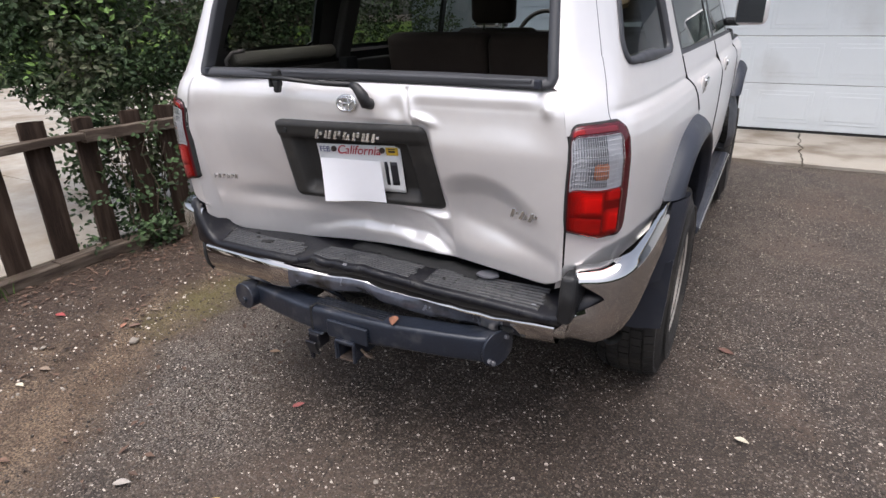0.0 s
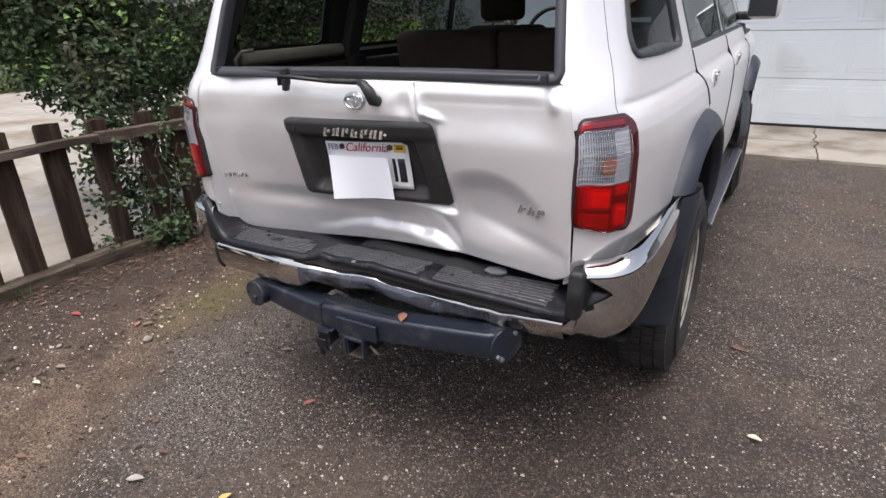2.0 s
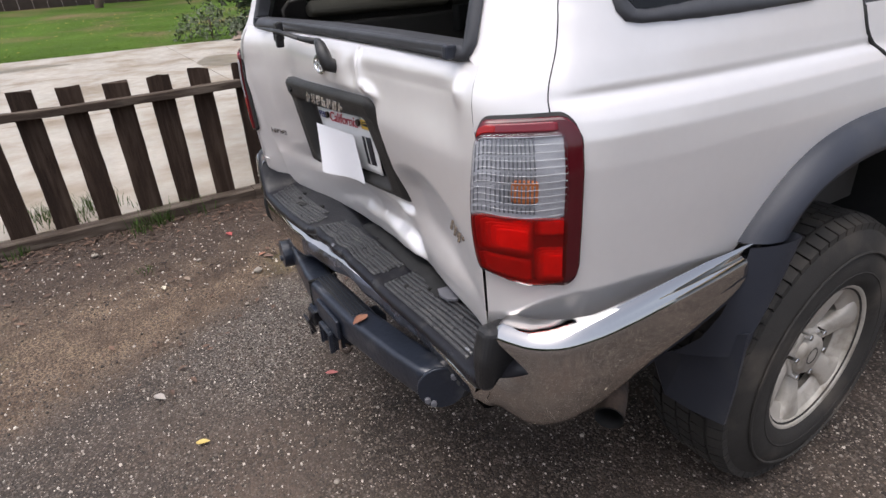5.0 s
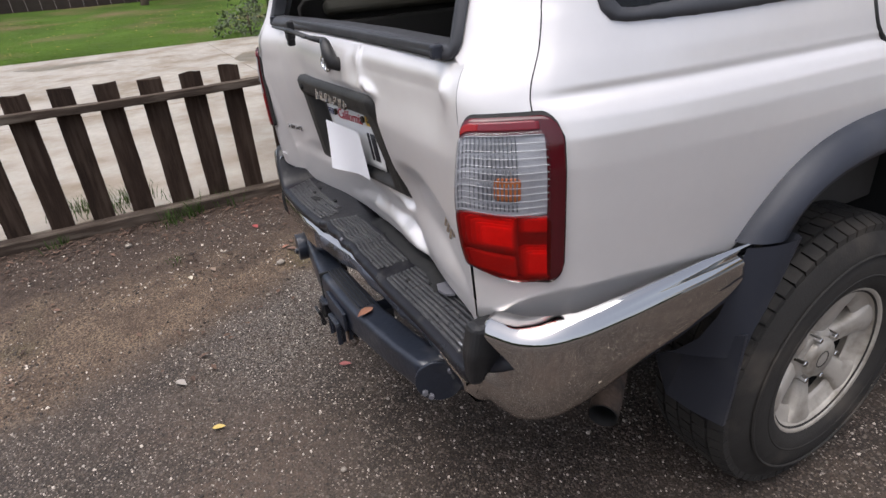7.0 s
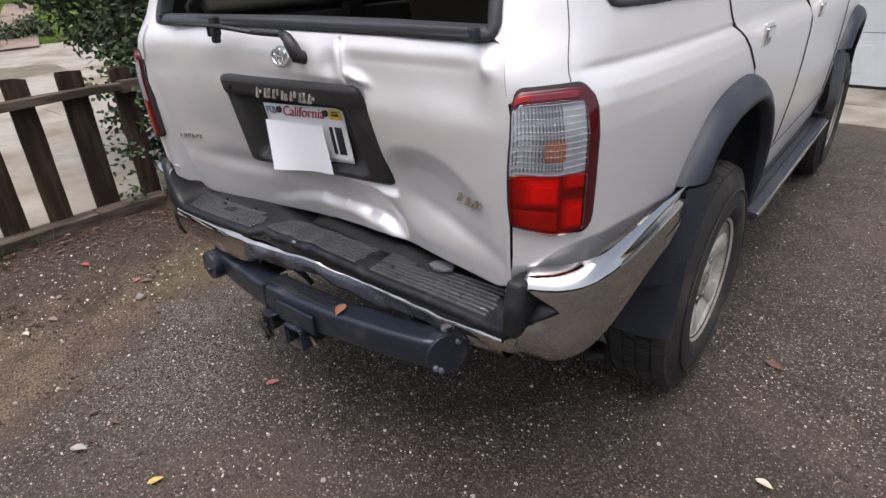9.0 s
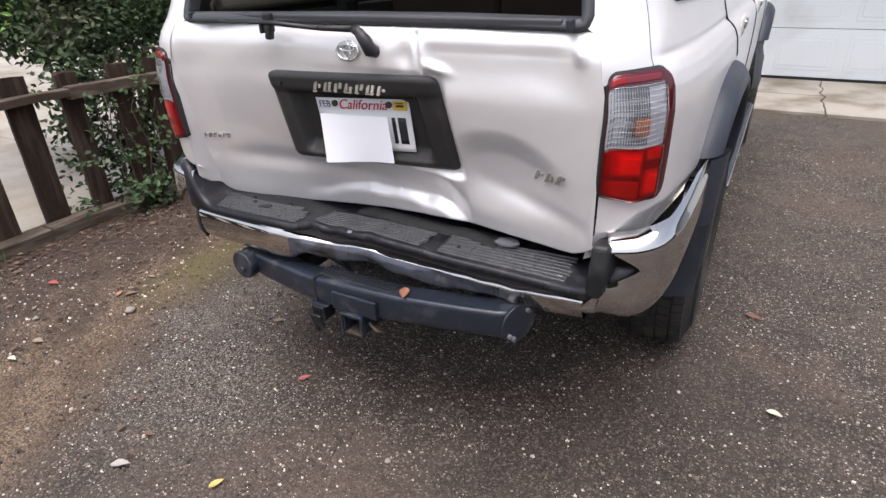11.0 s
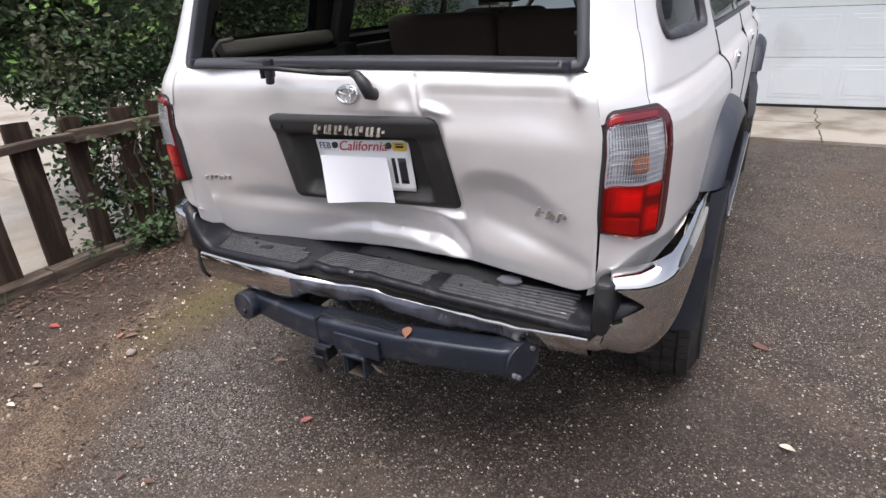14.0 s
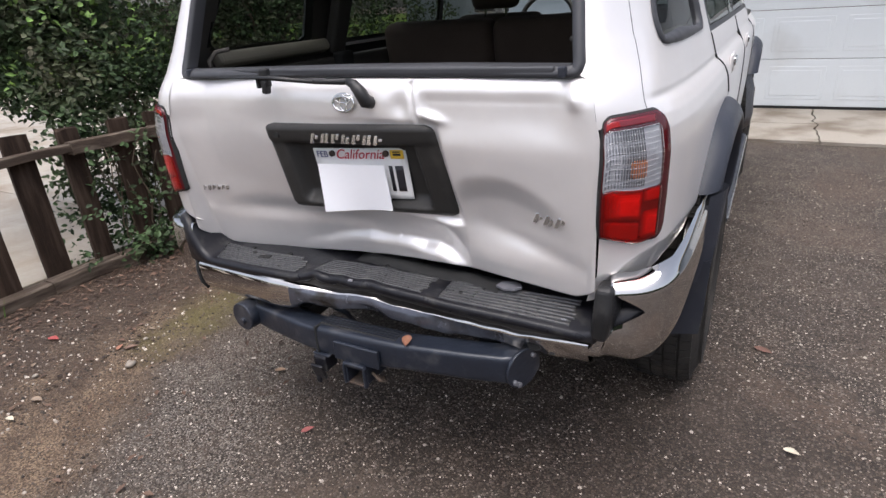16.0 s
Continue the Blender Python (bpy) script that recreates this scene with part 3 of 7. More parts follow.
tagged(mesh_ob("backdrop", v, f, M["light_block"]), "unseen dark green wall added behind the driveway to dim low sky light", "backdrop", kind="structure")

# ---- the car: y runs forward, x to its right, its rear bumper at y = 0 ----
car = thing("suv", "silver sport utility vehicle with crushed tailgate parked on asphalt", "car")

PLAN, PLAN_LEN = spline([(0.58, 0.046), (0.640, 0.048), (0.677, 0.054), (0.712, 0.074), (0.745, 0.108), (0.774, 0.145), (0.796, 0.182), (0.811, 0.235), (0.822, 0.32),
                         (0.834, 0.45), (0.846, 0.75), (0.853, 1.19), (0.857, 2.0), (0.855, 3.0), (0.845, 3.8), (0.80, 4.25), (0.70, 4.42)], 1600)
PLAN_U = np.linspace(0, PLAN_LEN, len(PLAN))
SIDE_IN = [(0.40, 0.075), (0.55, 0.035), (0.70, 0.014), (0.85, 0.004), (1.0, 0.0), (1.10, 0.0), (1.15, 0.003), (1.18, 0.012), (1.20, 0.026), (1.214, 0.042),
           (1.229, 0.0415), (1.234, 0.0435), (1.265, 0.052), (1.33, 0.074), (1.5, 0.125), (1.65, 0.18), (1.70, 0.21), (1.74, 0.27)]
REAR_IN = [(0.6, 0.05), (0.72, 0.02), (0.80, 0.010), (0.95, 0.0), (1.10, -0.004), (1.20, 0.0), (1.225, 0.003), (1.25, 0.015), (1.27, 0.030), (1.30, 0.044), (1.5, 0.110), (1.72, 0.20)]


def side_in(z):
    return 0.5 * lerp_at(z, SIDE_IN) + 0.25 * (lerp_at(z - 0.003, SIDE_IN) + lerp_at(z + 0.003, SIDE_IN))


def corner_in(z):
    """The inset round the rear corner, without the waist crease."""
    return 0.074 * ((z - 1.10) / 0.24) ** 1.2 if 1.10 < z < 1.34 else side_in(z)


def rear_in(z):
    return 0.34 * lerp_at(z, REAR_IN) + 0.33 * (lerp_at(z - 0.015, REAR_IN) + lerp_at(z + 0.015, REAR_IN))


def u_of_x(x):
    return float(np.interp(x, PLAN[:200, 0], PLAN_U[:200]))


def u_of_y(y):
    return float(np.interp(y, PLAN[60:, 1], PLAN_U[60:]))


# the left rear corner was spared and stands rounder and further back than the right
LEFT_FIX = [(u_of_x(x), dx, dy) for x, dx, dy in ((0.60, -0.002, -0.004), (0.64, -0.008, -0.018), (0.677, -0.012, -0.044), (0.712, 0.003, -0.057), (0.745, 0.015, -0.070), (0.774, 0.021, -0.067), (0.796, 0.019, -0.052),
                                                  (0.811, 0.013, -0.030), (0.822, 0.007, -0.010), (0.834, 0.0, 0.0))]


def skin(u, z, s=1, out=0.0):
    """A point of the body's side and rear corner: u along the plan, z up, s the side, out proud of the sheet."""
    x, y = np.interp(u, PLAN_U, PLAN[:, 0]), np.interp(u, PLAN_U, PLAN[:, 1])
    x2, y2 = np.interp(u + 0.004, PLAN_U, PLAN[:, 0]), np.interp(u + 0.004, PLAN_U, PLAN[:, 1])
    d = math.hypot(x2 - x, y2 - y) or 1.0
    nx, ny = (y2 - y) / d, -(x2 - x) / d
    x, y = x + nx * out, y + ny * out
    if s < 0:
        x += float(np.interp(u, [q[0] for q in LEFT_FIX], [q[1] for q in LEFT_FIX]))
        y += float(np.interp(u, [q[0] for q in LEFT_FIX], [q[2] for q in LEFT_FIX]))
    # the waist crease fades out round the rear corner
    k = smooth01(y, 0.10, 0.24)
    inset = side_in(z) * k + corner_in(z) * (1 - k)
    x -= inset * min(1.0, 0.35 + 0.65 * max(0.0, (x - 0.6) / 0.2))
    reach = 0.25 + 0.85 * smooth01(z, 1.16, 1.30)
    y += rear_in(z) * max(0.0, 1 - (y - 0.045) / reach)
    return (s * x, y, z)


def patch(name, material, parent, zs, ua, ub, nu, s=1, drop=None, out=0.0, label="", bend=None):
    """A sheet of the body between ua(z) and ub(z)."""
    verts, faces, plan_y = [], [], []
    for z in zs:
        a, b = ua(z), ub(z)
        for i in range(nu + 1):
            u = a + (b - a) * i / nu
            p = skin(u, z, s, out)
            verts.append(bend(p) if bend else p)
            plan_y.append(float(np.interp(u, PLAN_U, PLAN[:, 1])))
    for j in range(len(zs) - 1):
        for i in range(nu):
            k = j * (nu + 1) + i
            f = (k, k + 1, k + nu + 2, k + nu + 1)
            if drop and drop(np.mean([plan_y[q] for q in f]), np.mean([verts[q][2] for q in f])):
                continue
            faces.append(f if s > 0 else f[::-1])
    return under(mesh_ob(name, verts, faces, material), parent, label)


ARCH_OUT = [(0.588, 0.868), (0.620, 0.908), (0.658, 0.948), (0.712, 0.995), (0.79, 1.036), (0.88, 1.060), (1.00, 1.072), (1.13, 1.068), (1.26, 1.030), (1.38, 0.95), (1.46, 0.82), (1.50, 0.65), (1.525, 0.48)]
ARCH_IN = [(0.672, 0.872), (0.690, 0.910), (0.724, 0.945), (0.780, 0.974), (0.865, 0.994), (0.97, 1.002), (1.09, 0.998), (1.20, 0.962), (1.30, 0.895), (1.375, 0.78), (1.41, 0.62), (1.42, 0.48)]


def in_arch(y, z, c):
    y = y - c + 1.046
    return 0.60 < y < 1.49 and z < lerp_at(y, [(a, b - 0.03) for a, b in ARCH_OUT])


WHEEL_Y = (1.046, 3.721)
HUB = -0.03


def door_gap(z):
    return lerp_at(z, [(0.9, 1.30), (1.0, 1.24), (1.08, 1.165), (1.16, 1.06), (1.20, 1.015), (1.235, 0.985), (1.28, 0.975), (1.66, 0.90)])


def mid_gap(z):
    return lerp_at(z, [(0.66, 1.90), (0.80, 1.975), (0.94, 2.025), (1.11, 2.045), (1.28, 2.03), (1.66, 1.95)])


def nose_gap(z):
    return lerp_at(z, [(0.66, 3.14), (1.2, 3.17), (1.66, 2.75)])


def quarter_window(y, z, grow=0.0):
    """Inside the quarter window's outline."""
    y0, y1 = 0.235 + (z - 1.38) * 0.14 - grow, 0.80 - (z - 1.32) * 0.12 + grow
    z0, z1, r = 1.318 - grow, 1.635 + grow, 0.07
    if not (y0 < y < y1 and z0 < z < z1):
        return False
    for cy, cz, sy, sz in ((y0 + r, z0 + r, -1, -1), (y1 - 0.02, z0 + 0.02, 1, -1), (y0 + r, z1 - r, -1, 1), (y1 - 0.02, z1 - 0.02, 1, 1)):
        rr = r if sy < 0 else 0.02
        if (y - cy) * sy > 0 and (z - cz) * sz > 0 and math.hypot(y - cy, z - cz) > rr:
            return False
    return True


U_SEAM = u_of_x(0.772)
U_TURN = u_of_y(0.168)
for s in (1, -1):
    tag = "dusty silver painted steel"
    ua = u_of_x(0.682)
    v, f = [], []
    NU, NZ = 110, 110
    for j in range(NZ + 1):
        for i in range(NU + 1):
            z = 1.1
            for _ in range(3):
                u0 = ua + (U_SEAM + 0.0016 - ua) * smooth01(z, 1.150, 1.172)
                ue = u_of_y(door_gap(z) - 0.005)
                u = u0 + (U_TURN - u0) * i / 20 if i <= 20 else U_TURN + (ue - U_TURN) * (i - 20) / (NU - 20)
                y = float(np.interp(u, PLAN_U, PLAN[:, 1]))
                zl = lerp_at(y, [(0.05, 0.812), (0.09, 0.832), (0.13, 0.858), (0.18, 0.872), (0.30, 0.872), (0.45, 0.864), (0.580, 0.850), (0.64, 0.895), (0.70, 0.945)])
                if y > 0.64:
                    zl = max(zl, lerp_at(y, [(q, w_ - 0.03) for q, w_ in ARCH_OUT]))
                z = zl + (1.298 - zl) * j / NZ
            v.append(skin(u, z, s))
    # below the crease the sheet draws in behind the bumper
    for dx, dz in ((0.004, -0.010), (0.011, -0.026), (0.019, -0.048), (0.026, -0.080)):
        for i in range(NU + 1):
            q = Vector(v[i])
            k = smooth01(q.y, 0.64, 0.58) * (1.0 if s > 0 else 0.12 + 0.88 * smooth01(q.y, 0.06, 0.20))
            v.append((q.x - s * dx, q.y + (0.5 * dx if q.y < 0.2 else 0), q.z + dz * k + 0.006 * smooth01(q.y, 0.58, 0.64)))
    f = [(j * (NU + 1) + i, j * (NU + 1) + i + 1, (j + 1) * (NU + 1) + i + 1, (j + 1) * (NU + 1) + i) for j in range(NZ) for i in range(NU)]
    k0 = (NZ + 1) * (NU + 1)
    for r_ in range(4):
        lo_, hi_ = k0 + r_ * (NU + 1), (k0 + (r_ - 1) * (NU + 1) if r_ else 0)
        f += [(lo_ + i, lo_ + i + 1, hi_ + i + 1, hi_ + i) for i in range(NU)]
    q = under(mesh_ob("quarter_panel", v, f if s > 0 else [g[::-1] for g in f], M["paint"]), car, tag)
    patch("quarter_window_surround", M["paint"], q, [1.296 + 0.424 * i / 44 for i in range(45)], lambda z: U_SEAM + 0.0016, lambda z: u_of_y(door_gap(z) - 0.005), 84, s,
          lambda y, z: quarter_window(y, z))
    patch("seam", M["dark"], q, [1.155 + 0.565 * i / 14 for i in range(15)], lambda z: U_SEAM - 0.004, lambda z: U_SEAM + 0.005, 1, s, out=-0.005)
    # rear pillar beside the tailgate window, level with the tailgate
    patch("rear_pillar", M["paint"], car, [1.165 + 0.557 * i / 46 for i in range(47)],
          lambda z: u_of_x(lerp_at(z, [(1.16, 0.676), (1.264, 0.676), (1.266, 0.645), (1.30, 0.640), (1.7, 0.655)])), lambda z: U_SEAM - 0.001, 26, s)
    # window glass and rubber
    patch("quarter_glass", M["glass"], car, [1.30 + 0.36 * i / 20 for i in range(21)], lambda z: u_of_y(0.19), lambda z: u_of_y(0.86), 30, s, out=-0.008,
          label="dark tinted quarter window glass")
    ring = []
    for k in range(72):
        a = 2 * math.pi * k / 72
        d = 0.0
        cy, cz = 0.49, 1.477
        while quarter_window(cy + math.cos(a) * d, cz + math.sin(a) * d) and d < 1:
            d += 0.002
        ring.append((cy + math.cos(a) * d, cz + math.sin(a) * d))
    loops = []
    for y, z in ring + ring[:1]:
        vy, vz = 0.49 - y, 1.477 - z
        ln = math.hypot(vy, vz)
        vy, vz = vy / ln, vz / ln
        loops.append([skin(u_of_y(y + vy * e), z + vz * e, s, o) for e, o in ((-0.008, 0.001), (-0.004, 0.006), (0.010, 0.007), (0.020, 0.001), (0.022, -0.01))])
    v, f = rings(loops, False)
    under(mesh_ob("quarter_window_rubber", v, f if s > 0 else [x[::-1] for x in f], M["rubber"]), car)
    # doors
    rd = patch("rear_door", M["paint"], car, [0.64 + 0.655 * i / 50 for i in range(51)], lambda z: u_of_y(door_gap(z) + 0.006), lambda z: u_of_y(mid_gap(z) - 0.005), 60, s,
               lambda y, z: in_arch(y, z, 1.046), label=tag)
    fd = patch("front_door", M["paint"], car, [0.64 + 0.655 * i / 40 for i in range(41)], lambda z: u_of_y(mid_gap(z) + 0.005), lambda z: u_of_y(nose_gap(z) - 0.005), 40, s,
               lambda y, z: in_arch(y, z, 3.721), label=tag)
    patch("front_fender", M["paint"], car, [0.50 + 0.74 * i / 40 for i in range(41)], lambda z: u_of_y(nose_gap(z) + 0.005), lambda z: PLAN_LEN - 0.01, 50, s,
          lambda y, z: in_arch(y, z, 3.721), label=tag)
    patch("sill", M["paint"], car, [0.47 + 0.162 * i / 8 for i in range(9)], lambda z: u_of_y(1.36), lambda z: u_of_y(3.36), 24, s, label=tag)
    for door, a, b in ((rd, lambda z: door_gap(z) + 0.05, lambda z: mid_gap(z) - 0.045), (fd, lambda z: mid_gap(z) + 0.045, lambda z: nose_gap(z) - 0.06)):
        zs = [1.30 + 0.35 * i / 14 for i in range(15)]
        patch("window_glass", M["glass"], door, zs, lambda z: u_of_y(a(z) - 0.02), lambda z: u_of_y(b(z) + 0.02), 16, s, out=-0.012)
        patch("window_frame", M["rubber"], door, [1.292 + 0.4 * i / 20 for i in range(21)], lambda z: u_of_y(a(z) - 0.045), lambda z: u_of_y(b(z) + 0.045), 26, s,
              lambda y, z: a(z) < y < b(z) and 1.315 < z < 1.63, out=-0.002)
        # pull handle in its dished plate
        yh, zh = (1.205, 1.165) if door is rd else (2.16, 1.165)
        hp = Matrix.Translation(skin(u_of_y(yh + 0.06), zh, s, 0.002)) @ Matrix.Rotation(radians(3 * s), 4, "Y")
        h = part("door_handle", box((0.012, 0.115, 0.075), hp), M["paint"], door, "silver flap door handle", bevel=0.006, segs=3)
        part("handle_flap", box((0.014, 0.10, 0.030), hp @ Matrix.Translation((0.008 * s, 0, 0.010))), M["badge"], h, bevel=0.006, segs=3)
        part("handle_recess", box((0.006, 0.08, 0.018), hp @ Matrix.Translation((0.006 * s, 0, -0.020))), M["alloy"], h, bevel=0.002)
    for gap, zz in ((door_gap, (1.08, 1.29)), (mid_gap, (0.66, 1.29)), (nose_gap, (0.66, 1.22))):
        path = [skin(u_of_y(gap(z)), z, s, -0.002) for z in np.linspace(*zz, 14)]
        v, f = tube(path, 0.0060, 6)
        under(mesh_ob("door_seal", v, f, M["dark"]), car)
    # trim inside the quarter window
    patch("window_trim", M["trim"], q, [1.24 + 0.46 * i / 40 for i in range(41)], lambda z: u_of_y(0.16), lambda z: u_of_y(door_gap(z) + 0.10), 60, s,
          lambda y, z: quarter_window(y, z, 0.004), out=-0.032)
    # dark inner shell behind the sheets
    patch("inner_shell", M["dark"], car, [0.50 + 0.78 * i / 24 for i in range(25)], lambda z: u_of_y(0.16), lambda z: PLAN_LEN - 0.02, 60, s,
          lambda y, z: in_arch(y, z - 0.02, 1.046) or in_arch(y, z - 0.02, 3.721) or (y < 0.6 and z < 0.83), out=-0.03)
    # wheel arches: flares, liners
    for c in WHEEL_Y:
        n = 40
        t = np.linspace(0, 1, n)

        def along(tab):
            A = np.array(tab)
            d = np.concatenate([[0], np.cumsum(np.linalg.norm(np.diff(A, axis=0), axis=1))])
            d /= d[-1]
            return np.stack([np.interp(t, d, A[:, 0]), np.interp(t, d, A[:, 1])], 1)
        O, I = along(spline(ARCH_OUT, 80)[0]), along(spline(ARCH_IN, 80)[0])
        loops = []
        for o, i in zip(O, I):
            o2, i2 = o + (0, 0), i
            yo, yi = o[0] - 1.046 + c, i[0] - 1.046 + c
            X = lambda y, z: abs(skin(u_of_y(y), z, s)[0])
            xo = X(yo, o[1])
            m = [(0.0, xo - 0.012), (0.02, xo + 0.010), (0.14, xo + 0.028), (0.4, xo + 0.047), (0.75, xo + 0.060), (0.95, xo + 0.060), (1.0, xo + 0.048), (1.0, xo - 0.03)]
            loops.append([(s * xx, yo + (yi - yo) * k, o[1] + (i[1] - o[1]) * k) for k, xx in m])
        v, f = rings(loops, False)
        under(mesh_ob("wheel_flare", v, f if s < 0 else [x[::-1] for x in f], M["flare"]), car, "dark grey plastic wheel arch flare")
        loops = [[(s * x, i[0] - 1.046 + c, i[1] + (0.02 if x < 0.8 else 0)) for x in (0.875, 0.80, 0.55, 0.50)] for i in I]
        v, f = rings(loops, False)
        k = len(v)
        v = list(v) + [(s * 0.49, i[0] - 1.046 + c, i[1] + 0.02) for i in I] + [(s * 0.49, c, 0.42)]
        f = list(f) + [(k + j, k + j + 1, k + n) for j in range(n - 1)]
        under(mesh_ob("wheel_arch_liner", v, f, M["dark"]), car)
        # guard below the rear end of the flare, and the flap that hangs from it
        if c < 2:
            rear = [(0.872, 0.580, 0.868), (0.864, 0.572, 0.78), (0.846, 0.566, 0.70), (0.81, 0.562, 0.62), (0.745, 0.562, 0.54)]
            front = [(0.914, 0.688, 0.878), (0.910, 0.662, 0.80), (0.904, 0.636, 0.72), (0.899, 0.616, 0.67), (0.893, 0.604, 0.60)]
            g = []
            for r0, r1 in zip(rear, front):
                row = [Vector(r0).lerp(Vector(r1), k) + Vector((0.012 * math.sin(math.pi * k), 0, 0)) for k in (0, 0.2, 0.4, 0.6, 0.8, 0.95, 1.0)]
                row.append(row[-1] + Vector((-0.012, 0.008, 0)))
                row.append(row[-1] + Vector((-0.06, 0.004, 0)))
                g.append([(s * q.x, q.y, q.z) for q in row])
            v, f = rings(g, False)
            guard = under(mesh_ob("mud_guard", v, f, M["flare"]), car, "dark grey plastic guard behind the wheel")
            prof = [(0.897, 0.665), (0.893, 0.50), (0.886, 0.398), (0.80, 0.380), (0.72, 0.376), (0.675, 0.41), (0.655, 0.455), (0.70, 0.50), (0.76, 0.545), (0.82, 0.62)]
            fr = [(s * x, 0.594 + (0.02 if x < 0.7 else 0), z) for x, z in prof]
            bk = [(x, y + 0.010, z) for x, y, z in fr]
            v, f = rings([fr, bk], True, True)
            under(mesh_ob("mud_flap", v, f, M["flare"], False), car, "black rubber mud flap")
        else:
            gv = [[(s * x, y, z) for x, z in ((0.80, 0.53), (0.905, 0.52), (0.915, 0.60), (0.90, 0.78), (0.865, 0.90))] for y in (c - 0.36, c - 0.42, c - 0.50)]
            for r_, k in zip(gv, (1.0, 0.99, 0.955)):
                for j in range(5):
                    r_[j] = (r_[j][0] * k, r_[j][1] - (0.18 * (1 - k) * 10 * (1 - j / 4)), r_[j][2])
            v, f = rings(gv, False)
            under(mesh_ob("mud_guard", v, f, M["flare"]), car)
    # running board
    rb = part("running_board", box((0.20, 1.72, 0.045), Matrix.Translation((s * 0.795, 2.36, 0.463))), M["flare"], car, "dark ribbed running board", bevel=0.012, segs=3)
    for k in range(4):
        part("rib", box((0.022, 1.60, 0.008), Matrix.Translation((s * (0.745 + 0.034 * k), 2.36, 0.488))), M["step"], rb, bevel=0.003)
    part("edge_strip", box((0.012, 1.70, 0.022), Matrix.Translation((s * 0.899, 2.36, 0.466))), M["badge"], rb, bevel=0.004)
    # door mirror
    mm = Matrix.Translation((s * 0.905, 2.98, 1.425)) @ Matrix.Rotation(radians(-8 * s), 4, "Z")
    mir = part("door_mirror", box((0.185, 0.10, 0.17), mm), M["paint"], car, "silver door mirror with dark glass", smooth=True, bevel=0.04, segs=4)
    part("mirror_glass", box((0.155, 0.006, 0.142), mm @ Matrix.Translation((0, -0.05, 0))), M["mirror"], mir, bevel=0.002)
    part("mirror_arm", box((0.10, 0.05, 0.05), Matrix.Translation((s * 0.80, 3.02, 1.36))), M["black"], mir, bevel=0.015)

# roof, bonnet, windscreen and nose
v, f = [], []
NX, NY = 24, 30
for j in range(NY + 1):
    y = 0.245 + 2.42 * j / NY
    for i in range(NX + 1):
        x = -0.675 + 1.35 * i / NX
        v.append((x, y - 0.02 * (1 - (x / 0.675) ** 2) * (1 if j == 0 else 0), 1.722 + 0.055 * (1 - (x / 0.675) ** 4) * (0.35 + 0.65 * math.sin(math.pi * (0.12 + 0.76 * j / NY)))))
f = [(j * (NX + 1) + i, j * (NX + 1) + i + 1, (j + 1) * (NX + 1) + i + 1, (j + 1) * (NX + 1) + i) for j in range(NY) for i in range(NX)]
roof = under(mesh_ob("roof", v, f, M["paint"]), car, "silver painted roof")
part("headliner", box((1.28, 2.4, 0.012), Matrix.Translation((0, 1.46, 1.705))), M["beige"], roof)
part("roof_header", box((1.24, 0.05, 0.06), Matrix.Translation((0, 0.245, 1.705))), M["paint"], roof, bevel=0.015)
v, f = rings([[(x * (0.80 - 0.02 * j / 10 - 0.15 * (j / 10) ** 6), 3.30 + 1.12 * j / 10, 1.205 - 0.10 * (j / 10) ** 2 - 0.05 * x * x - 0.12 * (j / 10) ** 8) for x in np.linspace(-1, 1, 17)] for j in range(11)], False)
under(mesh_ob("bonnet", v, f, M["paint"]), car, "silver painted bonnet")
v, f = rings([[(x * (0.78 - 0.13 * j / 8), 3.32 - 0.68 * j / 8 - 0.10 * x * x, 1.21 + 0.50 * j / 8) for x in np.linspace(-1, 1, 13)] for j in range(9)], False)
under(mesh_ob("windscreen", v, f, M["clear"]), car, "clear windscreen glass")
nose = part("nose", box((1.42, 0.12, 0.50), Matrix.Translation((0, 4.40, 0.76))), M["paint"], car, "silver front end", bevel=0.05, segs=4)
part("front_bumper", box((1.62, 0.16, 0.20), Matrix.Translation((0, 4.47, 0.58))), M["chrome"], nose, bevel=0.05, segs=4)
part("grille", box((0.8, 0.02, 0.16), Matrix.Translation((0, 4.468, 0.88))), M["black"], nose, bevel=0.006)
for sx in (-0.55, 0.55):
    part("headlight", box((0.26, 0.02, 0.16), Matrix.Translation((sx, 4.468, 0.88))), M["lens"], nose, bevel=0.006)

# ---- tailgate with its dents ----
EDGE_Y = [(-0.70, 0.085), (-0.64, 0.098), (-0.56, 0.117), (-0.45, 0.144), (-0.345, 0.160), (-0.22, 0.166), (-0.1, 0.163), (0.0, 0.159), (0.12, 0.156), (0.22, 0.152), (0.29, 0.153), (0.34, 0.142), (0.41, 0.127), (0.5, 0.114), (0.577, 0.106), (0.64, 0.085), (0.70, 0.06)]
LOW_EDGE = [(-0.69, 0.800), (-0.676, 0.785), (-0.665, 0.750), (-0.650, 0.716), (-0.62, 0.703), (-0.56, 0.697), (-0.45, 0.690), (-0.345, 0.692), (-0.22, 0.706), (-0.1, 0.722), (0.0, 0.731), (0.12, 0.738), (0.22, 0.743), (0.28, 0.738), (0.41, 0.738), (0.5, 0.735), (0.577, 0.731), (0.62, 0.735), (0.65, 0.750), (0.68, 0.775)]
CRUSH_Z = [(0.70, 1.0), (0.76, 0.93), (0.82, 0.81), (0.88, 0.66), (0.94, 0.50), (1.0, 0.35), (1.08, 0.18), (1.16, 0.06), (1.22, 0.0)]


def soft(x, table, w=0.04):
    return (lerp_at(x - w, table) + 2 * lerp_at(x, table) + lerp_at(x + w, table)) / 4


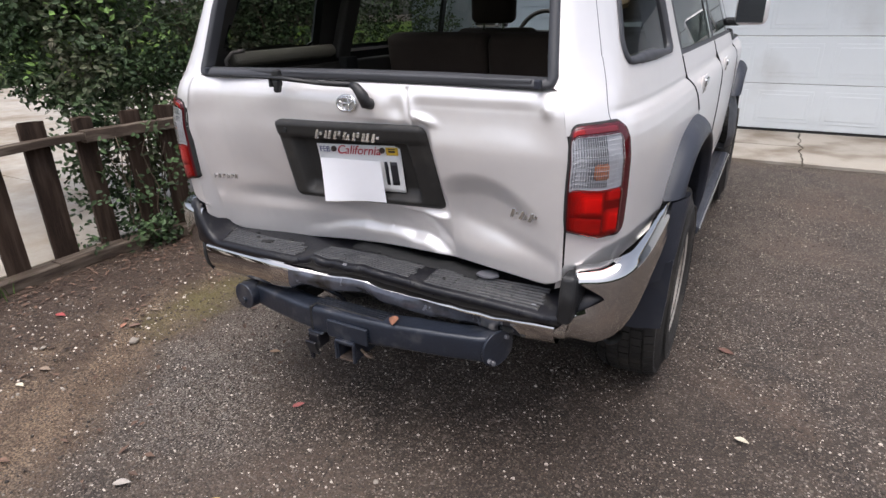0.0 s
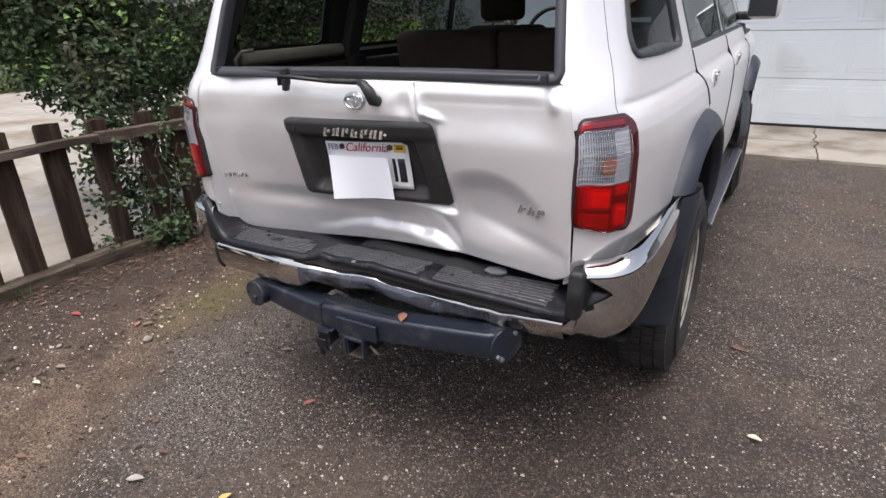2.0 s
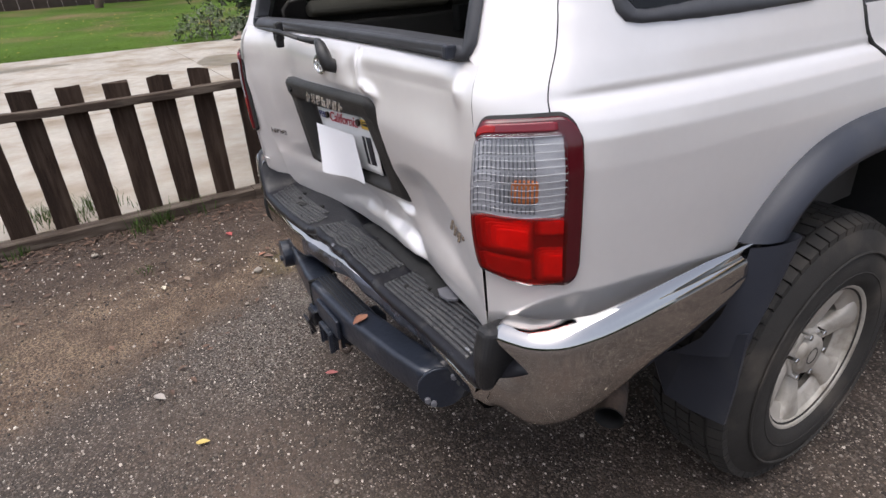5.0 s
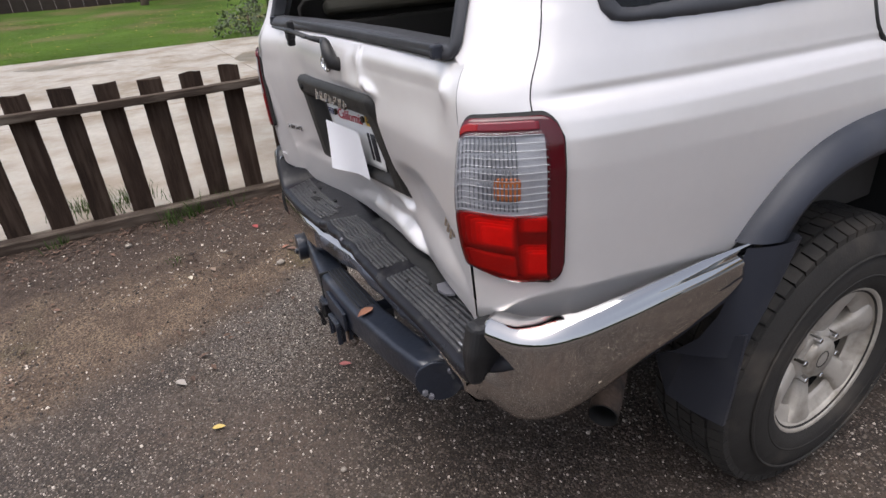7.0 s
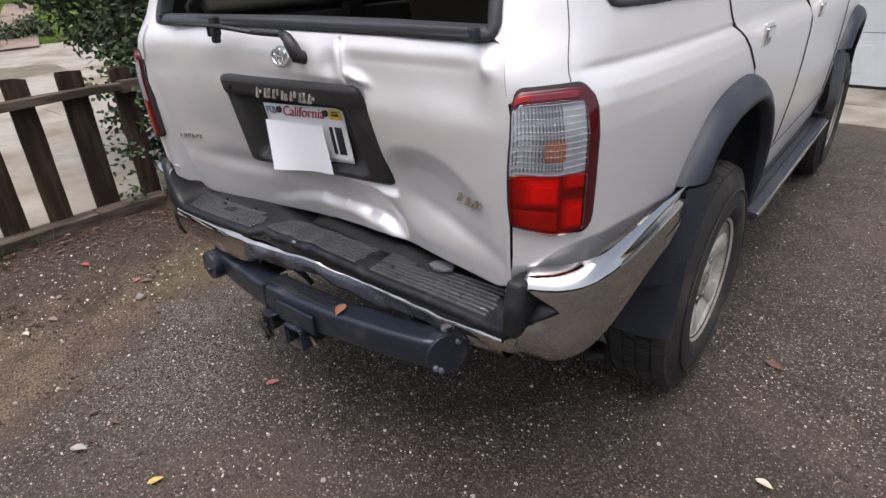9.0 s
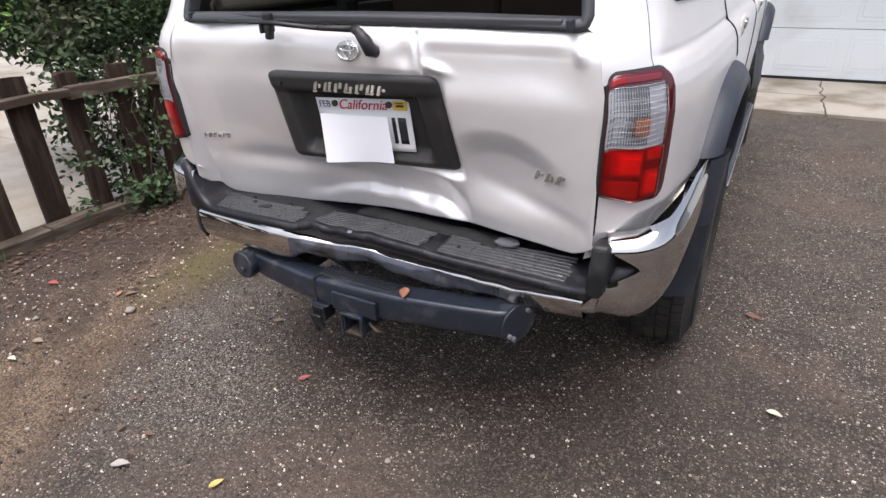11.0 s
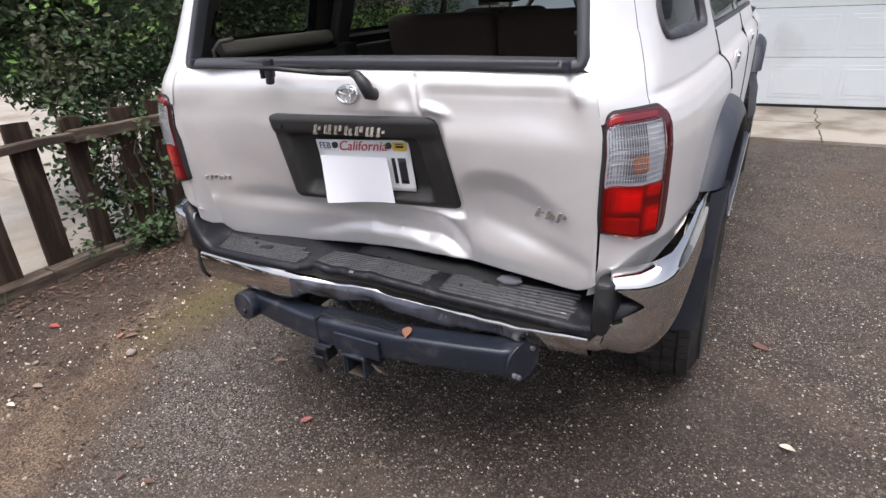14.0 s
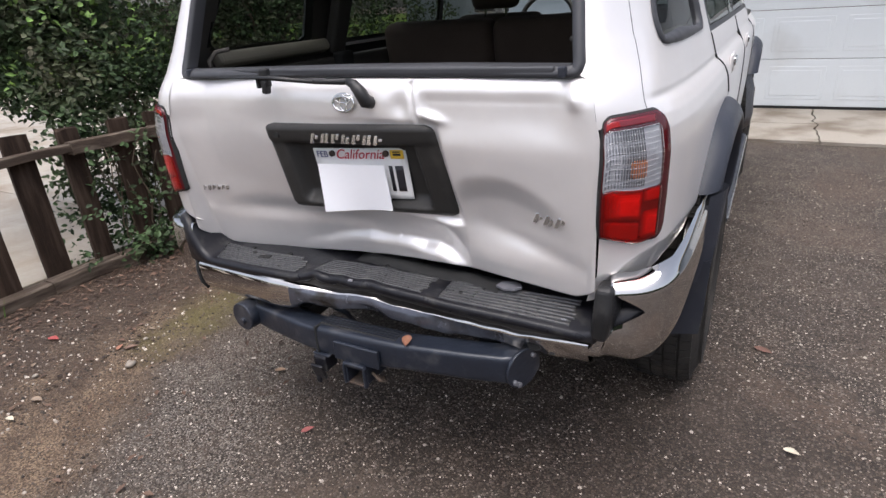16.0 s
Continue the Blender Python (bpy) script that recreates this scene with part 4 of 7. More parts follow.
def dent(x, z):
    flush = 0.053 - 0.010 * (1 - (x / 0.68) ** 2) - 0.040 * smooth01(x, -0.54, -0.676) + rear_in(0.76)
    d = (soft(x, EDGE_Y, 0.03) - flush) * soft(z, CRUSH_Z, 0.03)
    # hollow to the right of the plate panel, soft all round
    brow = 1.045 - 2.4 * (x - 0.41) ** 2
    d += 0.034 * smooth01(z, brow, brow - 0.085) * smooth01(z, 0.77, 0.92) * smooth01(x, 0.265, 0.360) * smooth01(x, 0.64, 0.44)
    # broad hollow under the window on the right
    d += 0.012 * smooth01(x, 0.205, 0.26) * smooth01(x, 0.66, 0.56) * smooth01(z, 1.252, 1.212) * smooth01(z, 1.10, 1.20)
    # sharp upright crease
    cx = 0.207 + (1.257 - z) * 0.12
    d += (0.010 * math.exp(-((x - cx) / 0.0065) ** 2) - 0.005 * math.exp(-((x - cx - 0.014) / 0.007) ** 2)) * smooth01(z, 1.268, 1.25) * smooth01(z, 1.14, 1.18)
    d += 0.012 * math.exp(-((x - 0.175) / 0.030) ** 2 - ((z - 1.205) / 0.035) ** 2)
    # lip that stands out at the panel's corner
    d -= 0.016 * math.exp(-((x - 0.262) / 0.030) ** 2 - ((z - 1.178 + 0.25 * (x - 0.262)) / 0.012) ** 2)
    # pinch at the far right
    d -= 0.012 * math.exp(-((x - 0.632) / 0.016) ** 2 - ((z - 1.226) / 0.022) ** 2)
    # sheet buckled into a shelf just above the lower edge
    zr = lerp_at(x, [(-0.30, 0.735), (-0.14, 0.782), (-0.04, 0.800), (0.10, 0.800), (0.20, 0.790), (0.29, 0.752)]) + 0.005 * noise.noise((x * 16, 0, 2))
    amp = lerp_at(x, [(-0.34, 0.0), (-0.18, 0.012), (-0.02, 0.018), (0.06, 0.013), (0.14, 0.026), (0.24, 0.028), (0.31, 0.0)])
    d += amp * smooth01(z, zr - 0.030, zr + 0.012) * smooth01(z, zr + 0.13, zr + 0.03)
    d -= 0.35 * amp * smooth01(z, zr + 0.015, zr - 0.018)
    d += 0.004 * smooth01(x, -0.15, -0.02) * smooth01(x, 0.31, 0.22) * smooth01(z, 0.88, 0.82) * noise.noise((x * 13, z * 16, 6))
    d += 0.006 * math.exp(-((x - 0.155) / 0.022) ** 2 - ((z - 0.785) / 0.03) ** 2)
    d += 0.005 * math.exp(-((x - 0.075) / 0.005) ** 2 - ((z - 0.810) / 0.006) ** 2)
    # soft dents on the left and along the bottom
    d += 0.003 * math.exp(-((x + 0.47) / 0.10) ** 2 - ((z - 0.965) / 0.045) ** 2)
    d += 0.012 * math.exp(-((z - 0.850) / 0.032) ** 2) * smooth01(x, -0.66, -0.4) * smooth01(x, 0.05, -0.15)
    d += 0.005 * math.exp(-((x + 0.30) / 0.05) ** 2 - ((z - 1.16) / 0.05) ** 2)
    d += 0.007 * math.exp(-((x - 0.50) / 0.15) ** 2 - ((z - 0.850 + 0.25 * (x - 0.5)) / 0.026) ** 2)
    d += 0.0014 * (noise.noise((x * 9, z * 9, 3)) + 0.5 * noise.noise((x * 22, z * 22, 7)))
    return d


def gate_y(x, z):
    return 0.053 - 0.010 * (1 - (x / 0.68) ** 2) - 0.040 * smooth01(x, -0.54, -0.676) + rear_in(z) + dent(x, z) * smooth01(abs(x), 0.676, 0.65)


PAN = {"tl": (-0.290, 0.030, 1.147), "tr": (0.260, 0.046, 1.160), "br": (0.290, 0.116, 0.898), "bl": (-0.256, 0.064, 0.890)}
PAN = {k: np.array(p) for k, p in PAN.items()}


def pan_flat(a, b):
    return (PAN["bl"] * (1 - a) + PAN["br"] * a) * (1 - b) + (PAN["tl"] * (1 - a) + PAN["tr"] * a) * b


def pan_pt(a, b):
    """a across, b up, of the plate panel's outer face, its corners rounded."""
    db = min(b, 1 - b)
    e = max(0.0, (0.085 - db) / 0.085)
    inset = 0.042 * (1 - math.sqrt(max(0.0, 1 - e * e)))
    return pan_flat(inset + a * (1 - 2 * inset), b)


def behind_panel(x, z):
    """How far in the tailgate has to lie to stay behind the plate panel, and how firmly."""
    b = (z - 0.893) / 0.260
    x0, x1 = -0.241 - 0.049 * b, 0.290 - 0.030 * b
    a = (x - x0) / (x1 - x0)
    k = smooth01(x, x0 - 0.022, x0) * smooth01(x, x1 + 0.022, x1) * smooth01(b, -0.085, 0.0) * smooth01(b, 1.085, 1.0)
    return pan_flat(min(1, max(0, a)), min(1, max(0, b)))[1] + 0.014, k


NX, NZ = 340, 130
v, f = [], []
for j in range(NZ + 1):
    for i in range(NX + 1):
        x = -0.675 + 1.350 * i / NX
        lo = soft(x, LOW_EDGE, 0.008)
        z = lo + (1.268 - lo) * j / NZ
        y = gate_y(x, z)
        lie, k = behind_panel(x, z)
        v.append((x * (1 - corner_in(z) * 0.57 / 0.677 * smooth01(z, 1.12, 1.19)), y + max(0.0, lie - y) * k, z))
# bottom hem folded inward, top hem into the window slot
b0 = len(v)
for i in range(NX + 1):
    x, y, z = v[i]
    v.append((x, y + 0.028, z + 0.004))
for i in range(NX + 1):
    x, y, z = v[NZ * (NX + 1) + i]
    v.append((x, y + 0.05, z + 0.004))


def in_panel(x, z):
    """Inside the opening behind the plate panel."""
    b = (z - 0.893) / 0.26
    return 0.06 < b < 0.94 and -0.241 - 0.049 * b + 0.025 < x < 0.290 - 0.030 * b - 0.025


f = [(j * (NX + 1) + i, j * (NX + 1) + i + 1, (j + 1) * (NX + 1) + i + 1, (j + 1) * (NX + 1) + i) for j in range(NZ) for i in range(NX)]
f = [q for q in f if not in_panel(v[q[0]][0], v[q[0]][2])]
f += [(b0 + i, b0 + i + 1, i + 1, i) for i in range(NX)]
t0 = b0 + NX + 1
f += [(NZ * (NX + 1) + i, NZ * (NX + 1) + i + 1, t0 + i + 1, t0 + i) for i in range(NX)]
gate = under(mesh_ob("tailgate", v, f, M["paint"]), car, "silver tailgate caved in along its lower edge, window lowered")
# dark inner panel behind the tailgate
part("tailgate_inner", box((1.30, 0.03, 0.46), Matrix.Translation((0, 0.245, 1.02))), M["dark"], gate)
part("tailgate_cap", box((1.26, 0.12, 0.02), Matrix.Translation((0, 0.17, 1.262))), M["trim"], gate, bevel=0.006)


def rim_pt(x, z, out):
    return (x, 0.048 - 0.016 * smooth01(x, -0.4, -0.62) + rear_in(z) - out, z)


# rubber round the window opening
prof = [(0.0, 0.001), (0.003, 0.010), (0.012, 0.014), (0.024, 0.012), (0.027, 0.004), (0.028, -0.03)]
path = [(-0.565, 1.66), (-0.585, 1.60), (-0.602, 1.48), (-0.622, 1.33), (-0.627, 1.30), (-0.622, 1.281), (-0.612, 1.271), (-0.592, 1.266), (-0.3, 1.268), (0.0, 1.272),
        (0.3, 1.272), (0.592, 1.268), (0.612, 1.272), (0.622, 1.281), (0.627, 1.30), (0.622, 1.33), (0.602, 1.48), (0.585, 1.60), (0.565, 1.66)]
loops = []
for i, (x, z) in enumerate(path):
    a, b = path[max(i - 1, 0)], path[min(i + 1, len(path) - 1)]
    dx, dz = b[0] - a[0], b[1] - a[1]
    ln = math.hypot(dx, dz)
    nx, nz = -dz / ln, dx / ln
    loops.append([rim_pt(x + nx * e, z + nz * e, o) for e, o in prof])
v, f = rings(loops, False)
under(mesh_ob("window_rubber", v, f, M["rubber"]), gate, "grey rubber moulding round the open rear window")
part("belt_moulding", box((1.13, 0.022, 0.020), Matrix.Translation((0, 0.080, 1.285))), M["rubber"], gate, bevel=0.006, segs=3)
for sx in (-0.585, 0.585):
    part("moulding_clip", box((0.016, 0.022, 0.024), Matrix.Translation((sx, 0.062, 1.284))), M["flare"], gate, bevel=0.004)

# wiper: pivot cap, arm, blade and spray nozzle bracket
pv = Vector((0.083, 0.045, 1.222))
v, f = tube([pv + Vector(p) for p in ((0.006, 0.012, -0.012), (0.0, -0.012, -0.004), (-0.010, -0.016, 0.018), (-0.030, -0.014, 0.038), (-0.048, -0.012, 0.044))], [0.016, 0.019, 0.017, 0.013, 0.010], 12)
wip = under(mesh_ob("wiper", v, f, M["black"]), gate, "black rear wiper resting below the window")
v, f = tube([pv + Vector(p) for p in ((-0.045, -0.012, 0.044), (-0.15, -0.016, 0.044), (-0.27, -0.018, 0.050), (-0.36, -0.020, 0.054))], [0.009, 0.007, 0.006, 0.004], 8)
under(mesh_ob("wiper_arm", v, f, M["black"]), wip)
v, f = tube([pv + Vector(p) for p in ((-0.15, -0.028, 0.046), (-0.30, -0.03, 0.056), (-0.50, -0.030, 0.055))], [0.004, 0.007, 0.003], 6, 0.6)
under(mesh_ob("wiper_blade", v, f, M["black"]), wip)
br = part("blade_bracket", box((0.03, 0.02, 0.05), Matrix.Translation((-0.240, 0.025, 1.276))), M["black"], wip, bevel=0.006, segs=3)
part("bracket_prong", box((0.010, 0.016, 0.035), Matrix.Translation((-0.263, 0.022, 1.266))), M["black"], br, bevel=0.003)
part("bracket_prong", box((0.018, 0.022, 0.038), Matrix.Translation((-0.238, 0.022, 1.252)) @ Matrix.Rotation(0.2, 4, "Y")), M["black"], br, bevel=0.005)

# oval badge
v, f = [], []
loops = []
for k in range(33):
    a = 2 * math.pi * k / 32
    loops.append([(0.006 + (0.034 + q * math.cos(b)) * math.cos(a), 0.0, 1.211 + (0.0225 + q * math.cos(b)) * math.sin(a)) + (q * math.sin(b),) for b, q in [(2 * math.pi * j / 8, 0.0036) for j in range(8)]])
loops = [[(p[0], gate_y(p[0], p[2]) - 0.006 - p[3], p[2]) for p in lp] for lp in loops]
v, f = rings(loops, True)
emblem = under(mesh_ob("oval_badge", v, f, M["badge"]), gate, "chrome oval badge")
for rx, rz, cz in ((0.010, 0.020, 1.210), (0.024, 0.008, 1.219)):
    path = [(0.006 + rx * math.cos(a), gate_y(0, 1.212) - 0.007, cz + rz * math.sin(a)) for a in np.linspace(0, 2 * math.pi, 25)]
    v, f = tube(path, 0.003, 6)
    under(mesh_ob("inner_ring", v, f, M["badge"]), emblem)


def letter_bars(parent, name, x0, x1, z0, z1, count, ysurf, slant=0.15, first=1.0):
    """A row of small chrome bars in place of a badge's letters."""
    w = (x1 - x0) / count
    for k in range(count):
        h = (z1 - z0) * (first if k == 0 else 1.0)
        x, z = x0 + w * (k + 0.5), (z0 + z1) / 2
        y = ysurf(x, z) - 0.004
        lean = slant * h
        # two slanted bars, one cut shorter at its foot or head
        for c, lo_, hi_ in ((-0.22, -0.5, 0.5), (0.20, -0.5 if k % 2 else -0.12, 0.5 if k % 3 else 0.2)):
            bm = bmesh.new()
            face = bm.faces.new([bm.verts.new((x + (c + e) * w + lean * b, y, z + b * h)) for e, b in ((-0.16, lo_), (0.16, lo_), (0.16, hi_), (-0.16, hi_))])
            ext = bmesh.ops.extrude_face_region(bm, geom=[face])
            bmesh.ops.translate(bm, vec=(0, 0.007, 0), verts=[q for q in ext["geom"] if isinstance(q, bmesh.types.BMVert)])
            part(name, bm, M["badge"], parent, bevel=0.0012)


letter_bars(gate, "badge_bar", -0.642, -0.545, 0.909, 0.926, 6, gate_y)
letter_bars(gate, "badge_bar", 0.508, 0.600, 0.921, 0.947, 3, gate_y, 0.35)

# black panel that carries the plate
NA, NB = 64, 40
v = []
for j in range(NB + 1):
    for i in range(NA + 1):
        a, b = i / NA, j / NB
        p = pan_pt(a, b)
        rec = smooth01(a, 0.10, 0.13) * smooth01(a, 0.88, 0.85) * smooth01(b, 0.06, 0.14) * smooth01(b, 0.80, 0.76)
        tray = smooth01(b, 0.22, 0.10)
        edge = min(a, 1 - a, (b if b < 0.5 else 1 - b) * 0.6)
        p[1] += 0.036 * rec * (1 - 0.45 * tray) + 0.012 * (1 - smooth01(edge, 0, 0.03)) - 0.006 * smooth01(b, 0.78, 0.84)
        v.append(p)
f = [(j * (NA + 1) + i, j * (NA + 1) + i + 1, (j + 1) * (NA + 1) + i + 1, (j + 1) * (NA + 1) + i) for j in range(NB) for i in range(NA)]
border = [i for i in range(NA + 1)] + [j * (NA + 1) + NA for j in range(1, NB + 1)] + [NB * (NA + 1) + i for i in range(NA - 1, -1, -1)] + [j * (NA + 1) for j in range(NB - 1, 0, -1)]
k = len(v)
v += [v[i] + np.array((0, 0.05, 0)) for i in border]
n = len(border)
f += [(border[i], k + i, k + (i + 1) % n, border[(i + 1) % n]) for i in range(n)]
garnish = under(mesh_ob("plate_panel", v, f, M["garnish"]), gate, "black plastic plate panel twisted by the crash")
letter_bars(garnish, "badge_bar", -0.122, 0.118, 1.102, 1.129, 7, lambda x, z: pan_pt((x + 0.27) / 0.53, 0.86)[1] - 0.004, 0.30, 1.25)
part("lock_cylinder", cyl(0.008, 0.01, Matrix.Translation((-0.238, 0.030, 1.118)) @ Matrix.Rotation(math.pi / 2, 4, "X"), 14), M["dark"], garnish)

# number plate, bent a little, with its state name; the number itself as plain bars
PL = {"tl": (-0.150, 0.074, 1.075), "tr": (0.148, 0.094, 1.086), "br": (0.154, 0.114, 0.938), "bl": (-0.144, 0.094, 0.926)}
PL = {k: np.array(p) for k, p in PL.items()}


def plate_pt(a, b, out=0.0):
    p = (PL["bl"] * (1 - a) + PL["br"] * a) * (1 - b) + (PL["tl"] * (1 - a) + PL["tr"] * a) * b
    p[1] -= out + 0.003 * math.sin(3 * a + b)
    return p


def plate_patch(a0, a1, b0, b1, out, n=6, thick=0.0015):
    """A small sheet laid on the plate."""
    A, B = np.linspace(a0, a1, n), np.linspace(b0, b1, n)
    v = [plate_pt(a, b, out) for b in B for a in A] + [plate_pt(a, b, out - thick) for b in B for a in A]
    q = n * n
    f = []
    for j in range(n - 1):
        for i in range(n - 1):
            k = j * n + i
            f += [(k, k + 1, k + n + 1, k + n), (q + k + n, q + k + n + 1, q + k + 1, q + k)]
    bd = list(range(n)) + [j * n + n - 1 for j in range(1, n)] + [n * n - 2 - i for i in range(n - 1)] + [j * n for j in range(n - 2, 0, -1)]
    f += [(bd[(i + 1) % len(bd)], bd[i], q + bd[i], q + bd[(i + 1) % len(bd)]) for i in range(len(bd))]
    return v, f


v, f = plate_patch(0, 1, 0, 1, 0.0, 12, 0.002)
lp = under(mesh_ob("number_plate", v, f, M["plate"]), garnish, "white number plate half hidden by a sheet of paper")
for a0, a1, b0, b1, k in ((0.84, 0.975, 0.80, 0.965, "yellow"), (0.02, 0.15, 0.80, 0.95, "plate")):
    v, f = plate_patch(a0, a1, b0, b1, 0.002)
    under(mesh_ob("sticker", v, f, M[k]), lp)
for a0, a1, b0, b1 in ((0.87, 0.945, 0.86, 0.90), (0.87, 0.945, 0.92, 0.94)):
    v, f = plate_patch(a0, a1, b0, b1, 0.0035)
    under(mesh_ob("sticker_bar", v, f, M["ink_black"]), lp)
for a0, a1, b0, b1 in ((0.80, 0.835, 0.16, 0.66), (0.865, 0.945, 0.16, 0.66)):
    v, f = plate_patch(a0, a1, b0, b1, 0.0025)
    under(mesh_ob("number_bar", v, f, M["ink_black"]), lp)


def text_on_plate(word, a0, b0, height, material, shear=0.0, parent=None):
    cu = bpy.data.curves.new("word", "FONT")
    cu.body, cu.size, cu.shear, cu.extrude = word, height, shear, 0.0006
    ob = bpy.data.objects.new("word", cu)
    scene.collection.objects.link(ob)
    me = bpy.data.meshes.new_from_object(ob.evaluated_get(bpy.context.evaluated_depsgraph_get()))
    bpy.data.objects.remove(ob)
    w = np.linalg.norm(PL["tr"] - PL["tl"])
    hgt = np.linalg.norm(PL["tl"] - PL["bl"])
    for q in me.vertices:
        q.co = Vector(plate_pt(a0 + q.co.x / w, b0 + q.co.y / hgt, 0.003 + q.co.z))
    me.materials.clear()
    me.materials.append(material)
    return under(new("lettering", me), parent)


text_on_plate("FEB", 0.035, 0.83, 0.026, M["ink_blue"], 0.0, lp)
text_on_plate("California", 0.25, 0.80, 0.040, M["ink_red"], 0.35, lp)
for a in (0.22, 0.80):
    p = plate_pt(a, 0.90, 0.004)
    part("bolt", cyl(0.009, 0.006, Matrix.Translation(p) @ Matrix.Rotation(math.pi / 2, 4, "X"), 12), M["rust"], lp)

# ---- tail lights ----
U_IN, U_OUT = u_of_x(0.682), u_of_y(0.178)


def lamp_pt(a, b, out, s):
    """a from the inner to the outer edge, b from the bottom to the top."""
    zt, zb = 1.190 + 0.004 * a, lerp_at(a, [(0, 0.919), (0.5, 0.897), (0.85, 0.893), (1, 0.898)])
    ei, eo, el = max(0, 0.15 - a) / 0.15, max(0, a - 0.82) / 0.18, max(0, a - 0.86) / 0.14
    zt -= 0.027 * (1 - math.sqrt(max(0, 1 - ei * ei))) + 0.040 * (1 - math.sqrt(max(0, 1 - eo * eo)))
    zb += 0.034 * (1 - math.sqrt(max(0, 1 - el * el)))
    a = min(1.02, max(-0.03, a))
    u = U_IN + (U_OUT - U_IN) * a + 0.006 * b * (1 - a)
    x, y, z = skin(u, zb + (zt - zb) * b, s, out)
    return (x, y - (0.021 if s > 0 else 0.0) * max(0.0, 1 - a) ** 1.3 * (0.12 + 0.88 * max(0.0, math.sin(math.pi * min(1, max(0, b)))) ** 0.8), z)


def lamp_patch(name, material, parent, a0, a1, b0, b1, out, s, na=14, nb=14, skirt=0.010, label="", bow=0.0, round_in=0.0, round_out=0.0, relief=None, hole=None, sag=0.0):
    v, at = [], []
    for j in range(nb + 1):
        for i in range(na + 1):
            t = j / nb
            e = max(0.0, 1 - min(t, 1 - t) / 0.14)
            e = 1 - math.sqrt(1 - e * e)
            a = a0 + round_in * e + (a1 - a0 - (round_in + round_out) * e) * i / na
            dip = bow * math.sin(math.pi * i / na) * (1 - t) + sag * math.sin(math.pi * i / na)
            e = min(i / na, 1 - i / na, t, 1 - t)
            b = b0 + (b1 - b0) * t - dip
            at.append((a, b))
            v.append(lamp_pt(a, b, out - min(0.003, skirt * 0.2) * (1 - smooth01(e, 0, 0.09)) - (relief(a, b) if relief else 0.0), s))
    w = na + 1
    f = [(j * w + i, j * w + i + 1, (j + 1) * w + i + 1, (j + 1) * w + i) for j in range(nb) for i in range(na)]
    if hole:
        f = [q for q in f if not (hole[0] < sum(at[k][0] for k in q) / 4 < hole[1] and hole[2] < sum(at[k][1] for k in q) / 4 < hole[3])]
    bd = list(range(w)) + [j * w + na for j in range(1, nb + 1)] + [nb * w + i for i in range(na - 1, -1, -1)] + [j * w for j in range(nb - 1, 0, -1)]
    cen = Vector(lamp_pt((a0 + a1) / 2, (b0 + b1) / 2, -0.3, s))
    k = len(v)
    v += [tuple(Vector(v[i]) + (cen - Vector(v[i])).normalized() * skirt) for i in bd]
    n = len(bd)
    f += [(bd[i], k + i, k + (i + 1) % n, bd[(i + 1) % n]) for i in range(n)]
    return under(mesh_ob(name, v, f if s > 0 else [q[::-1] for q in f], material), parent, label)


def dish(a, b, a0, a1, b0, b1):
    """Depth from 0 to 1 of a rounded hollow between the given edges."""
    p, q = (2 * a - a0 - a1) / (a1 - a0), (2 * b - b0 - b1) / (b1 - b0)
    return max(0.0, 1 - p * p) ** 0.8 * max(0.0, 1 - q * q) ** 0.8


def clear_bowl(a, b):
    return 0.0050 * dish(a, b, 0.22, 0.72, 0.43, 0.76) + 0.0042 * dish(a, b, 0.04, 0.85, 0.72, 0.95)


